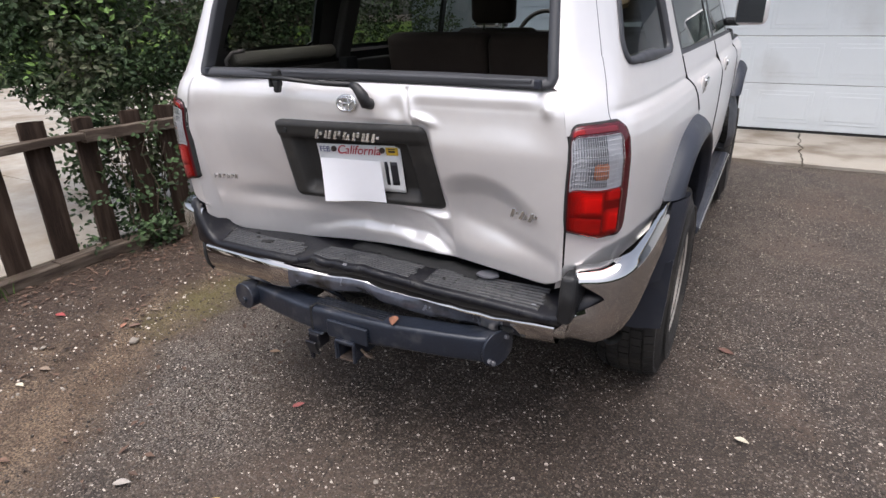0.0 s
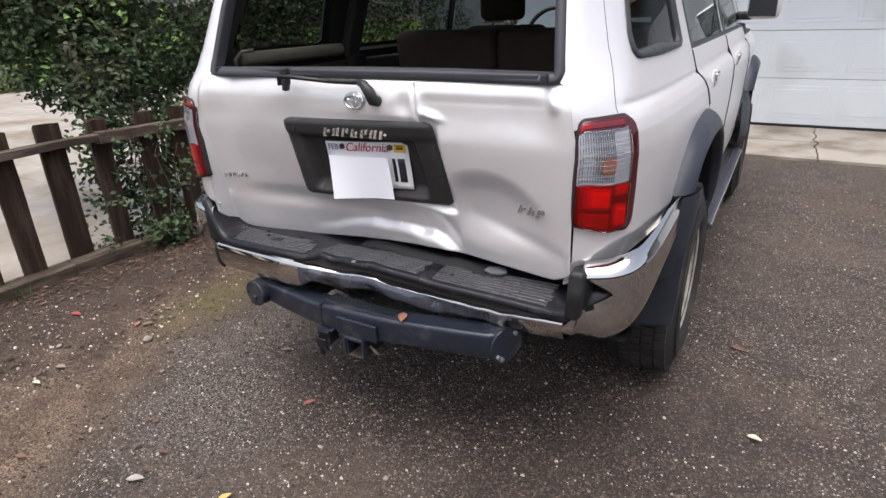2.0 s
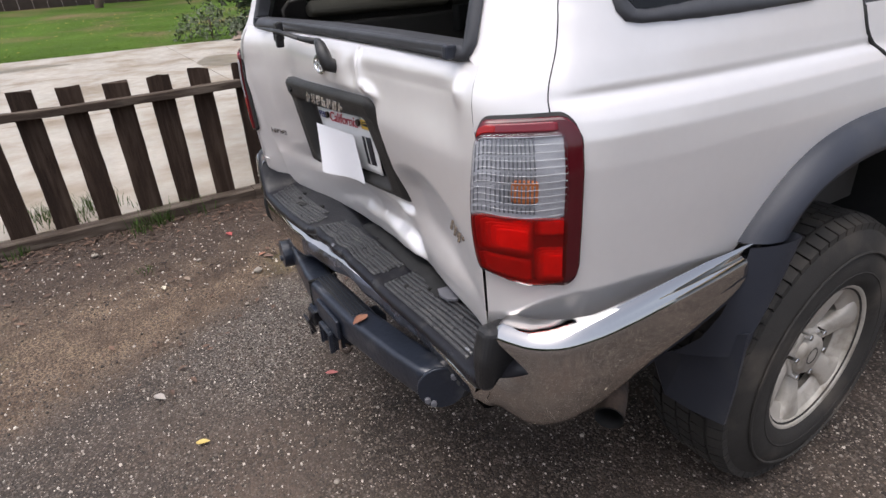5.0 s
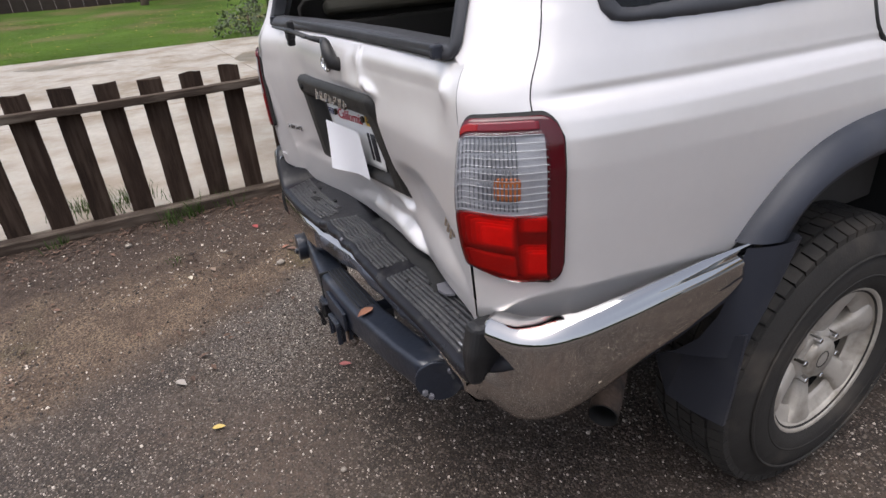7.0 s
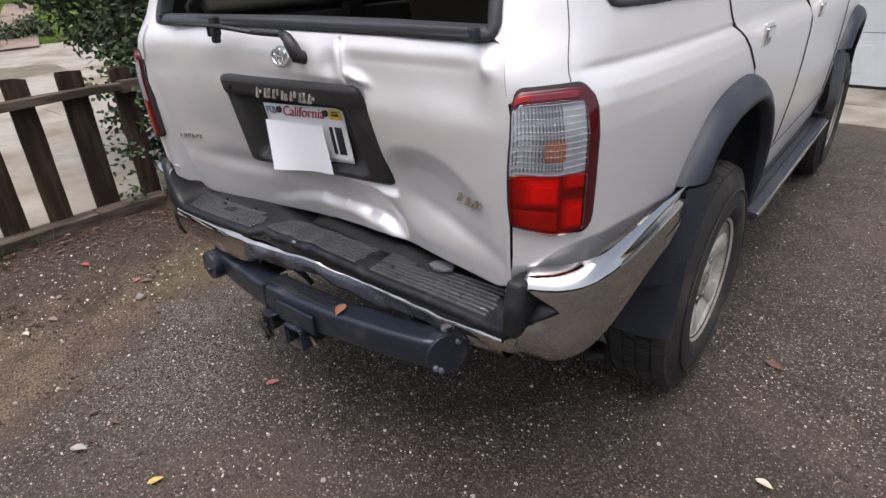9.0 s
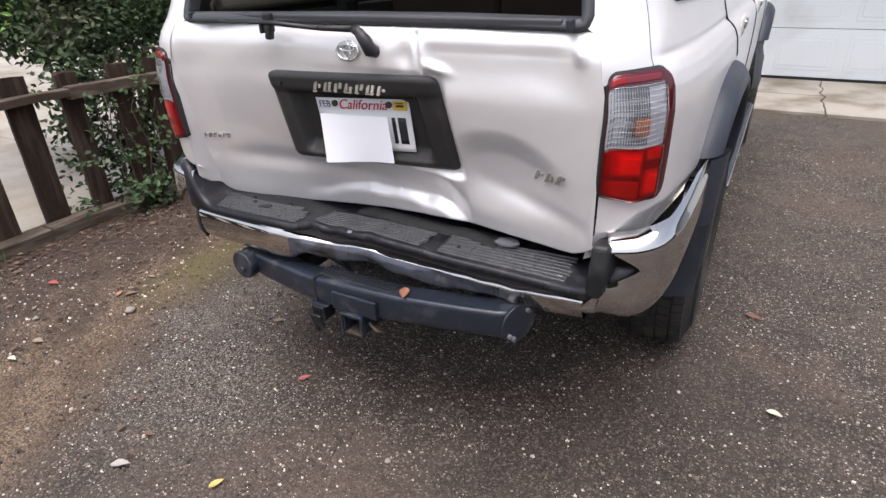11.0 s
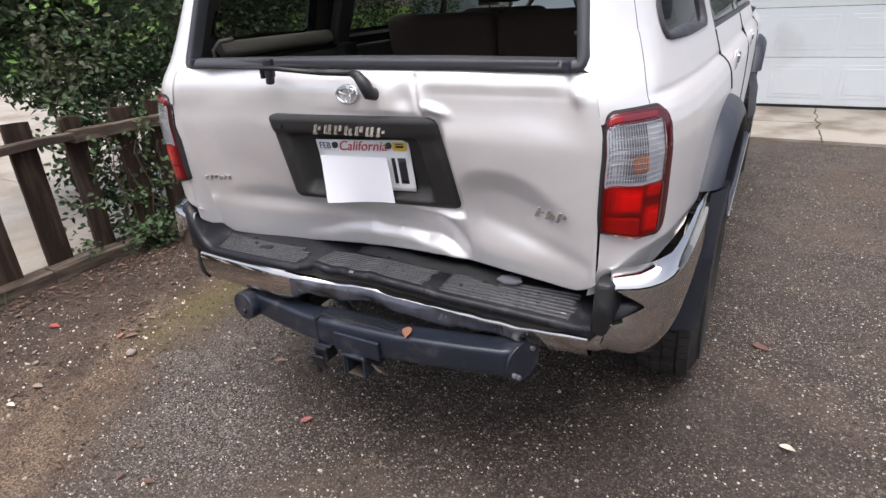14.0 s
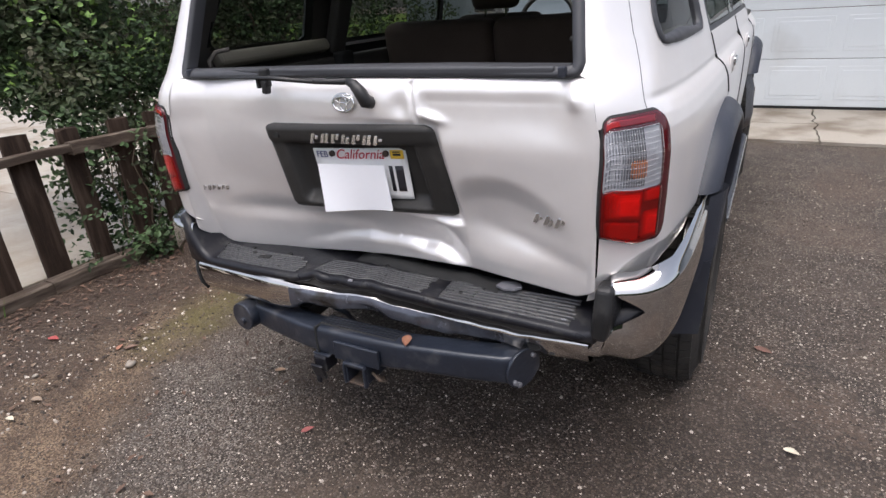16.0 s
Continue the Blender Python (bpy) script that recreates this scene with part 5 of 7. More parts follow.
for s in (1, -1):
    lamp = lamp_patch("tail_light", M["dark"], car, -0.022, 1.018, -0.013, 1.016, 0.006, s, 44, 24, 0.014, "red and clear tail light in a black gasket")
    lamp_patch("outer_lens", M["red_dark"], lamp, 0.0, 1.0, 0.0, 1.0, 0.0125, s, 60, 40, 0.012, hole=(0.035, 0.835, 0.055, 0.90))
    lamp_patch("top_lens", M["red_dull"], lamp, 0.04, 0.80, 0.928, 0.976, 0.0137, s, 16, 8, 0.003, "", 0, 0.02, 0.06)
    lamp_patch("top_reflector", M["red"], lamp, 0.04, 0.22, 0.93, 0.972, 0.0141, s, 8, 8, 0.001, "", 0, 0.01, 0.07)
    # clear part: bowl, fluted inner lens and amber bulb behind a ribbed clear cover
    bowl = lamp_patch("lamp_bowl", M["bowl"], lamp, 0.008, 0.862, 0.445, 0.922, 0.0118, s, 40, 30, 0.004, "", 0.03, 0.01, 0.06, relief=clear_bowl)
    lamp_patch("amber_bulb", M["amber"], bowl, 0.36, 0.60, 0.530, 0.670, 0.0112, s, 10, 10, 0.003, "amber bulb cover", 0, 0.03, 0.03)
    for k in range(15):
        a = 0.03 + 0.53 * k / 14
        for b0, b1 in ((0.47, 0.512), (0.525, 0.64), (0.655, 0.715), (0.728, 0.80), (0.812, 0.895)):
            lamp_patch("flute", M["flute"], bowl, a, a + 0.014, b0, b1, 0.0122, s, 1, 4, 0.002)
    cl = lamp_patch("reversing_lens", M["clear_lens"], lamp, 0.006, 0.864, 0.452, 0.924, 0.0138, s, 24, 28, 0.003, "clear ribbed lens", 0.03, 0.01, 0.06)
    for k in range(12):
        b, q = 0.470 + 0.435 * k / 11, abs(k - 5.5) / 5.5
        lamp_patch("rib", M["rib"], cl, 0.012, 0.852 - 0.03 * q ** 4, b, b + 0.0028, 0.0141, s, 16, 2, 0.0008, sag=0.024 * (1 - k / 12))
    # red part: nested flat steps, lighter inward, paint the reflectors' shine behind a red cover
    rb_ = lamp_patch("brake_bowl", M["tone0"], lamp, 0.008, 0.870, 0.022, 0.448, 0.0112, s, 30, 24, 0.003, "", 0.03, 0.01, 0.03)
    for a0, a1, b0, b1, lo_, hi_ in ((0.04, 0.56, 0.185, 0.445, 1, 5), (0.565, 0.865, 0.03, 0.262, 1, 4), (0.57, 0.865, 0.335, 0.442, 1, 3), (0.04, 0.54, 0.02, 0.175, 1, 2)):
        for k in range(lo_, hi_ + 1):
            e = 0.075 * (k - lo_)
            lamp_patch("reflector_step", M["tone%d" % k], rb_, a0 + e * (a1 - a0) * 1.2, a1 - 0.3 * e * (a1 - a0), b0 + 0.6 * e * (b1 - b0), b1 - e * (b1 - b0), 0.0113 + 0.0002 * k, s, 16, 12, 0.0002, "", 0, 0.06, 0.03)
    lamp_patch("brake_lens", M["red_lens"], lamp, 0.006, 0.872, 0.020, 0.450, 0.0138, s, 24, 24, 0.003, "red brake light lens", 0.03, 0.01, 0.03)

# ---- rear bumper ----
LIP_Y = [(-0.75, 0.012), (-0.69, -0.006), (-0.6, -0.014), (-0.45, -0.016), (-0.35, -0.012), (-0.26, 0.0), (-0.20, 0.012), (-0.10, 0.016), (0.0, 0.016), (0.1, 0.020), (0.2, 0.022), (0.3, 0.025), (0.45, 0.033), (0.6, 0.034), (0.66, 0.028), (0.72, 0.034)]
LIP_Z = [(-0.75, 0.692), (-0.6, 0.689), (-0.35, 0.688), (-0.25, 0.683), (-0.21, 0.690), (-0.17, 0.702), (-0.13, 0.693), (-0.04, 0.696), (0.05, 0.697), (0.13, 0.691), (0.2, 0.686), (0.27, 0.680), (0.45, 0.672), (0.6, 0.668), (0.72, 0.668)]
BACK_Z = [(-0.75, 0.704), (-0.5, 0.694), (-0.25, 0.693), (0.0, 0.698), (0.2, 0.690), (0.4, 0.692), (0.62, 0.697), (0.72, 0.705)]
RISE = [(-0.76, 0.128), (-0.735, 0.126), (-0.71, 0.116), (-0.69, 0.092), (-0.665, 0.050), (-0.64, 0.018), (-0.615, 0.003), (-0.59, 0.0), (0.64, 0.0), (0.67, 0.006), (0.70, 0.020)]
FOLD_Y = [(-0.72, 0.004), (-0.35, -0.010), (-0.24, 0.008), (-0.12, 0.034), (0.0, 0.040), (0.04, 0.048), (0.10, 0.078), (0.18, 0.090), (0.275, 0.082), (0.4, 0.072), (0.5, 0.056), (0.6, 0.040), (0.70, 0.034)]
FOLD_Z = [(-0.72, 0.662), (-0.35, 0.660), (-0.24, 0.650), (-0.12, 0.638), (-0.02, 0.646), (0.03, 0.645), (0.09, 0.618), (0.18, 0.603), (0.275, 0.604), (0.4, 0.606), (0.5, 0.614), (0.6, 0.632), (0.70, 0.642)]


def lip(x):
    crumple = smooth01(x, -0.32, -0.22) * smooth01(x, 0.25, 0.10)
    return soft(x, LIP_Y, 0.02) + 0.006 * crumple * noise.noise((x * 17, 0, 0)), soft(x, LIP_Z, 0.010) + 0.004 * crumple * noise.noise((x * 21, 5, 0))


XS = np.linspace(-0.745, 0.706, 190)
loops = []
for x in XS:
    y, z = lip(x)
    y += 1.2 * max(0.0, x - 0.682)
    rise = soft(x, RISE, 0.01)
    zi = soft(x, BACK_Z, 0.03)
    # the front lip is torn and pressed in over the middle
    tear = 0.007 * noise.noise((x * 26, 2, 8)) * smooth01(x, -0.30, -0.22) * smooth01(x, 0.20, 0.08)
    loops.append([(x, y + 0.026, z - 0.024), (x, y + 0.006, z - 0.026 + tear), (x, y - 0.001, z - 0.022 + tear), (x, y - 0.003 + tear, z - 0.012 + rise * 0.55), (x, y - 0.001, z - 0.004 + rise * 0.75), (x, y + 0.006, z + 0.001 + rise * 0.92), (x, y + 0.016, z + 0.003 + rise),
                  (x, y + 0.05, z * 0.6 + zi * 0.4 + 0.003 + rise), (x, y + 0.10, zi + 0.002 + rise), (x, y + 0.15, zi + 0.002 + rise), (x, y + 0.24, zi + 0.004 + rise * 0.6)])
v, f = rings(loops, False)
bump = under(mesh_ob("bumper_step", v, f, M["step"]), car, "scuffed black plastic bumper step, bowed in by the crash")


def step_pt(x, d, up):
    y, z = lip(x)
    zi = soft(x, BACK_Z, 0.03)
    k = min(1, max(0, (d - 0.016) / 0.084))
    return (x, y + d, (z + 0.003) * (1 - k) + (zi + 0.002) * k + up)


# raised treads: pairs of flat ribs with a groove between
for x0, x1, skew in ((-0.600, -0.250, 0.030), (-0.178, 0.195, -0.006), (0.250, 0.618, 0.0)):
    for k in range(4):
        d = 0.026 + 0.0235 * k
        a, b = x0 - skew * (k / 3 - 0.5), x1 - (0.04 if x0 < -0.5 and k > 2 else 0) + (0.008 if k % 2 else 0)
        xs = np.linspace(a, b, 34)
        for e in (-0.0056, 0.0056):
            loops = [[step_pt(x, d + e - 0.0044, 0.0), step_pt(x, d + e - 0.0036, 0.0034), step_pt(x, d + e - 0.0026, 0.0042), step_pt(x, d + e + 0.0026, 0.0042), step_pt(x, d + e + 0.0036, 0.0034), step_pt(x, d + e + 0.0044, 0.0)] for x in xs]
            v, f = rings(loops, False, True)
            under(mesh_ob("tread_rib", v, f, M["ribs"]), bump)
for x, d, r_ in ((-0.475, 0.085, 0.007), (-0.345, 0.112, 0.008), (-0.505, 0.112, 0.007), (0.02, 0.120, 0.007), (0.30, 0.055, 0.006), (0.355, 0.09, 0.006), (0.27, 0.128, 0.008)):
    part("rivet", cyl(r_, 0.008, Matrix.Translation(step_pt(x, d, 0.002)), 12), M["dark"], bump)
part("slot", box((0.045, 0.022, 0.006), Matrix.Translation(step_pt(-0.415, 0.070, 0.003)) @ Matrix.Rotation(0.3, 4, "Z")), M["dark"], bump, bevel=0.002)
part("worn_spot", box((0.016, 0.010, 0.004), Matrix.Translation(step_pt(-0.035, 0.004, -0.002)) @ Matrix.Rotation(0.5, 4, "X")), M["clip"], bump, bevel=0.0015)
part("worn_spot", box((0.014, 0.006, 0.004), Matrix.Translation(step_pt(0.600, 0.030, 0.004))), M["lens"], bump, bevel=0.0015)
# ragged edge of liner showing under the tailgate
loops = []
for x in np.linspace(-0.10, 0.40, 70):
    k = smooth01(x, -0.10, -0.04) * smooth01(x, 0.40, 0.28) * (0.5 + 0.7 * abs(noise.noise((x * 13, 2, 1))))
    y = soft(x, EDGE_Y, 0.02) - 0.012
    z = soft(x, BACK_Z, 0.03)
    loops.append([(x, y - 0.012, z + 0.002), (x, y - 0.006, z + 0.004 + 0.014 * k), (x, y + 0.016, z + 0.008 + 0.022 * k), (x, y + 0.05, z + 0.01)])
v, f = rings(loops, False)
under(mesh_ob("torn_liner", v, f, M["dark"]), bump)


def block(name, rows, material, parent, label="", bevel=0.006):
    """A solid with four corners a level, from rows of (z, four times x, y)."""
    bm = bmesh.new()
    lv = [[bm.verts.new((x, y, z)) for x, y in r_] for z, r_ in rows]
    for a, b in zip(lv, lv[1:]):
        for k in range(4):
            bm.faces.new((a[k], a[(k + 1) % 4], b[(k + 1) % 4], b[k]))
    bm.faces.new(lv[0][::-1])
    bm.faces.new(lv[-1])
    return part(name, bm, material, parent, label, bevel=bevel, segs=3, smooth=False)


# snapped-off end of the step, a boxy stub, and the torn plastic above it
block("end_block", [(0.655, ((0.672, 0.030), (0.712, 0.022), (0.728, 0.095), (0.676, 0.105))), (0.735, ((0.680, 0.018), (0.726, 0.016), (0.738, 0.098), (0.682, 0.108))),
                    (0.800, ((0.682, 0.030), (0.722, 0.032), (0.734, 0.098), (0.684, 0.106)))], M["black"], bump, "snapped black plastic bumper end", bevel=0.013)
block("torn_flap", [(0.780, ((0.676, 0.095), (0.716, 0.088), (0.724, 0.125), (0.682, 0.130))), (0.838, ((0.684, 0.100), (0.700, 0.098), (0.716, 0.128), (0.690, 0.132)))], M["trim"], bump, bevel=0.003)
# dark box added behind the tear to paint the shade inside it
part("torn_bracket", box((0.05, 0.03, 0.14), Matrix.Translation((0.735, 0.125, 0.715)) @ Matrix.Rotation(0.5, 4, "Z")), M["dark"], bump, bevel=0.008)
v, f = tube([(0.700, 0.085, 0.690), (0.722, 0.088, 0.706), (0.748, 0.094, 0.720), (0.775, 0.104, 0.730), (0.797, 0.116, 0.735)], [0.040, 0.038, 0.032, 0.022, 0.008], 16, 0.5)
under(mesh_ob("torn_lobe", v, f, M["step"]), bump)
# grey clip lying loose on the step
v = [(0.392, 0.118), (0.418, 0.108), (0.446, 0.113), (0.462, 0.130), (0.452, 0.146), (0.424, 0.150), (0.398, 0.140)]
cv = [(x, y, 0.706 + 0.10 * (y - 0.12)) for x, y in v]
v, f = rings([cv, [(x, y, z + 0.006) for x, y, z in cv]], True, True)
under(mesh_ob("clip_fragment", v, f, M["clip"], False), bump, "broken grey clip")

SOUND = [(0.0, 0.0), (-0.006, -0.008), (-0.009, -0.026), (-0.010, -0.056), (-0.006, -0.084), (0.012, -0.104), (0.06, -0.110)]
FOLDED = [(0.0, 0.0), (-0.006, -0.003), (-0.012, -0.013), (-0.017, -0.028), (-0.018, -0.044), (-0.008, -0.058), (0.04, -0.064)]
CRUSHED = [(0.0, 0.0), (-0.004, -0.005), (-0.002, -0.016), (0.002, -0.032), (0.009, -0.047), (0.024, -0.060), (0.06, -0.066)]


def section(x):
    w, w2 = smooth01(x, -0.30, -0.21), smooth01(x, 0.22, 0.40)
    y0, z0 = lip(x)
    yf = soft(x, FOLD_Y, 0.015) + 0.004 * w * noise.noise((x * 14, 1, 1)) * smooth01(x, 0.62, 0.5)
    zf = soft(x, FOLD_Z, 0.012) + 0.004 * w * noise.noise((x * 18, 3, 2)) * smooth01(x, 0.62, 0.5)
    S, _ = spline([tuple(np.array(a) * (1 - w) + (np.array(b) * (1 - w2) + np.array(c) * w2) * w) for a, b, c in zip(SOUND, FOLDED, CRUSHED)], 20)
    S = S * (1, 1 + 0.12 * smooth01(x, 0.42, 0.64))
    pts = [(x, y0 + 0.012, z0 - 0.020), (x, y0 * 0.55 + yf * 0.45 + 0.006, z0 * 0.5 + zf * 0.5 - 0.010), (x, yf + 0.006, zf + 0.004)]
    for k, (dy, dz) in enumerate(S):
        wob = w * (0.007 * noise.noise((x * 6, k * 0.16, 9)) + 0.003 * noise.noise((x * 19, k * 0.3, 4))) * smooth01(k, 0, 5)
        # oval dimple pressed into the fold, and the dent round the bolt hole
        wob += 0.012 * math.exp(-((x - 0.015) / 0.045) ** 2 - ((k - 9) / 3.5) ** 2) + 0.014 * math.exp(-((x - 0.515) / 0.030) ** 2 - ((k - 9) / 3.5) ** 2)
        pts.append((x, yf + dy + wob, zf + dz + wob * 0.4))
    return pts


XB = np.linspace(-0.70, 0.672, 190)
v, f = rings([section(x) for x in XB], False)
n = len(section(0.0))


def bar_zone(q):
    """Which finish a piece of the bar has: chrome, the torn upper edge or the scrape-dulled lower face of the fold,
    dark reflection painted in.
    """
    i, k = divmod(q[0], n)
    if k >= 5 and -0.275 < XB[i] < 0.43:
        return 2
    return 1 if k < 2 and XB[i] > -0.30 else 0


bar = under(mesh_ob("bumper_bar", v, [q for q in f if bar_zone(q) == 0], M["chrome"]), car, "chrome bumper bar folded and dented in the middle")
under(mesh_ob("torn_edge", v, [q for q in f if bar_zone(q) == 1], M["trim"]), bar, "dark torn upper edge of the bar")
under(mesh_ob("scraped_face", v, [q for q in f if bar_zone(q) == 2], M["scraped_reflection"]), bar, "scrape-dulled lower face of the folded bar, dark reflection painted in")
for x, r_ in ((0.520, 0.015), (0.575, 0.006)):
    q = section(x)[12]
    part("bolt_hole", cyl(r_, 0.006, Matrix.Translation((x, q[1] - 0.0005, q[2])) @ Matrix.Rotation(math.pi / 2 - 0.35, 4, "X") @ Matrix.Diagonal((1.3, 0.7, 1, 1)), 18), M["dark"], bar)
# split plate and stays hanging behind the fold on the left
v, f = tube([(-0.325, 0.052, 0.616), (-0.25, 0.060, 0.606), (-0.17, 0.078, 0.590), (-0.09, 0.10, 0.566)], [0.020, 0.019, 0.017, 0.012], 10, 0.45)
under(mesh_ob("bent_plate", v, f, M["hitch"]), bar)
part("plate_bolt", cyl(0.010, 0.012, Matrix.Translation((-0.285, 0.044, 0.618)) @ Matrix.Rotation(1.2, 4, "X"), 6), M["badge"], bar, bevel=0.002)


def corner(s, dy):
    """The chrome end that wraps round to the wheel arch."""
    head = [(0.668, -0.020), (0.705, -0.010), (0.745, 0.002), (0.795, 0.024)] if s > 0 else [(0.685, 0.016), (0.745, 0.012), (0.795, 0.026)]
    path, ln = spline(head + [ (0.834, 0.065), (0.856, 0.130), (0.866, 0.22), (0.872, 0.36), (0.874, 0.50), (0.870, 0.625)], 90)
    loops = []
    for i, (x, y) in enumerate(path):
        a, b = path[max(i - 1, 0)], path[min(i + 1, len(path) - 1)]
        t = (b - a) / np.linalg.norm(b - a)
        n = np.array((t[1], -t[0]))
        q = i / (len(path) - 1)
        top = lerp_at(q, [(0, 0.790), (0.15, 0.798), (0.3, 0.812), (0.45, 0.822), (0.7, 0.836), (0.93, 0.848), (1, 0.852)])
        low = lerp_at(q, [(0, 0.572), (0.15, 0.572), (0.3, 0.590), (0.45, 0.625), (0.6, 0.658), (0.75, 0.684), (0.9, 0.722), (1, 0.780)])
        bend = 0.0
        if s > 0:
            # the inner end is torn off level with the bar and pressed in
            top = 0.664 + (top - 0.664) * smooth01(x, 0.698, 0.716)
            low = low + 0.012 * smooth01(x, 0.80, 0.70) + 0.004
            bend = 0.014 * smooth01(x, 0.80, 0.72)
        h = top - low
        y = y + dy * (1 - smooth01(y, 0.1, 0.4))
        fl = (0.010 + 0.99 * smooth01(x, 0.698, 0.718) if s > 0 else 1.0) * lerp_at(q, [(0, 0.05), (0.2, 0.055), (0.35, 0.032), (0.8, 0.026), (0.93, 0.014), (1, 0.003)])
        S, _ = spline([(-fl, 0.020 if s > 0 else 0.008), (-fl * 0.5, 0.014 if s > 0 else 0.005), (-0.010, 0.004), (0.0, -0.010), (0.002, -0.030), (0.003, -0.048), (0.004, -0.075) if h > 0.15 else (0.0, -0.06 * h / 0.15),
                       (0.002, -h * 0.6), (-0.008, -h * 0.82), (-0.030, -h * 0.97), (-0.065, -h)], 30)
        S = [(o - bend * math.exp(-((top + dz - 0.712) / 0.026) ** 2), dz) for o, dz in S]
        loops.append([(s * (x + n[0] * o), y + n[1] * o, top + dz) for o, dz in S])
    v, f = rings(loops, False)
    if s > 0:
        # torn open beside the stub of the step: the sheet is drawn back to the tear's edge
        edge = [(0.655, 0.60), (0.672, 0.690), (0.705, 0.752), (0.738, 0.796), (0.752, 0.778), (0.780, 0.728), (0.805, 0.705)]
        for k in range(len(loops[0])):
            last = None
            for i in range(len(loops) - 1, -1, -1):
                p = Vector(loops[i][k])
                gap_ = p.x - lerp_at(p.z, edge)
                if last is not None:
                    loops[i][k] = tuple(last)
                elif gap_ < 0 and i < len(loops) - 1:
                    q = Vector(loops[i + 1][k])
                    g1 = q.x - lerp_at(q.z, edge)
                    last = q.lerp(p, g1 / (g1 - gap_)) if g1 > gap_ else q
                    loops[i][k] = tuple(last)
        v, f = rings(loops, False)
        f = [q for q in f if len({tuple(v[k]) for k in q}) > 2]
    f = f if s > 0 else [k[::-1] for k in f]
    return under(mesh_ob("bumper_end", v, f, M["chrome"]), car, "chrome wrap-round bumper end")


corner(1, 0.052)
corner(-1, -0.008)
for s in (1, -1):
    patch("bumper_filler", M["flare"], car, [0.76, 0.79, 0.81, 0.83, 0.855], lambda z: u_of_y(0.16), lambda z: u_of_y(0.60), 24, s, out=-0.045)
v, f = tube([(-0.692, 0.000, 0.668), (-0.688, -0.009, 0.63), (-0.680, -0.008, 0.585), (-0.670, 0.004, 0.560)], 0.005, 8)
under(mesh_ob("joint_strip", v, f, M["dark"]), bar)
# crushed beam and brackets seen below the bar
part("bumper_beam", box((1.1, 0.05, 0.09), Matrix.Translation((0.05, 0.20, 0.62))), M["dark"], car, bevel=0.01)
for x in (-0.42, -0.30):
    part("bracket", box((0.05, 0.16, 0.07), Matrix.Translation((x, 0.14, 0.60)) @ Matrix.Rotation(0.2, 4, "Z")), M["rust"], car, bevel=0.006)
v, f = tube([(-0.46, 0.07, 0.556), (-0.38, 0.058, 0.566), (-0.28, 0.060, 0.568), (-0.19, 0.075, 0.556), (-0.14, 0.10, 0.52), (-0.14, 0.13, 0.47)], 0.009, 8)
under(mesh_ob("bent_stay", v, f, M["hitch"]), car)

# ---- tow bar ----
path = [(-0.478, 0.036, 0.502), (-0.44, 0.034, 0.500), (-0.38, 0.028, 0.496), (-0.22, 0.008, 0.491), (-0.165, 0.004, 0.491), (-0.135, 0.004, 0.492), (-0.05, 0.006, 0.493), (0.10, 0.010, 0.496),
        (0.15, 0.013, 0.498), (0.20, 0.018, 0.501), (0.35, 0.036, 0.507), (0.44, 0.052, 0.510), (0.475, 0.060, 0.511)]
sec = []
for k in range(36):
    a = 2 * math.pi * k / 36
    c_, s_ = math.cos(a), math.sin(a)
    sec.append((0.042 * math.copysign(abs(c_) ** 0.34, c_), 0.044 * math.copysign(abs(s_) ** 0.34, s_)))
CAP_R = Vector((0.90, -0.43, 0.0)).normalized()
END_R = Vector((0.492, 0.054, 0.509))
loops = []
for i, p in enumerate(path):
    a, b = Vector(path[max(i - 1, 0)]), Vector(path[min(i + 1, len(path) - 1)])
    d = (b - a).normalized()
    side = d.cross(Vector((0, 0, 1))).normalized()
    up = side.cross(d)
    k = 1.07 if 4 < i < 8 else (0.84, 0.90, 0.97)[i] if i < 3 else 1.0
    lp = [Vector(p) + side * (e * k) + up * (h * k) for e, h in sec]
    # the right end is cut off at a slant and closed by a plate
    last = i == len(path) - 1
    loops.append([q + d * ((END_R - q).dot(CAP_R) / d.dot(CAP_R)) if last or (q - END_R).dot(CAP_R) > 0 else q for q in lp])
v, f = rings(loops, True, True)
hitch = under(mesh_ob("tow_bar", v, f, M["hitch"]), car, "dark blue-grey steel tow bar with round end plates")
m = Matrix.Translation(END_R + CAP_R * 0.002) @ CAP_R.to_track_quat("Z", "Y").to_matrix().to_4x4()
cap = part("end_cap", cyl(0.059, 0.010, m, 40), M["hitch"], hitch, bevel=0.003)
for dx, dy in ((-0.036, -0.028), (-0.022, -0.040), (0.030, 0.034)):
    part("cap_bolt", cyl(0.008, 0.012, m @ Matrix.Translation((dx, dy, 0.008)), 6), M["clip"], cap, bevel=0.0015)
m = Matrix.Translation((-0.482, -0.004, 0.499)) @ Matrix.Rotation(radians(-6), 4, "Z") @ Matrix.Rotation(math.pi / 2, 4, "X")
cap = part("end_cap", cyl(0.050, 0.056, m, 36), M["hitch"], hitch, bevel=0.010, segs=3)
part("cap_bolt", cyl(0.011, 0.014, m @ Matrix.Translation((0.006, -0.012, 0.031)), 14), M["hitch"], cap, bevel=0.004)
part("joint_weld", box((0.008, 0.095, 0.100), Matrix.Translation((-0.152, 0.004, 0.492)) @ Matrix.Rotation(-0.06, 4, "Z")), M["dark"], hitch, bevel=0.02, segs=3)
part("step_pad", box((0.275, 0.055, 0.006), Matrix.Translation((-0.012, 0.012, 0.5405))), M["black"], hitch, bevel=0.003)
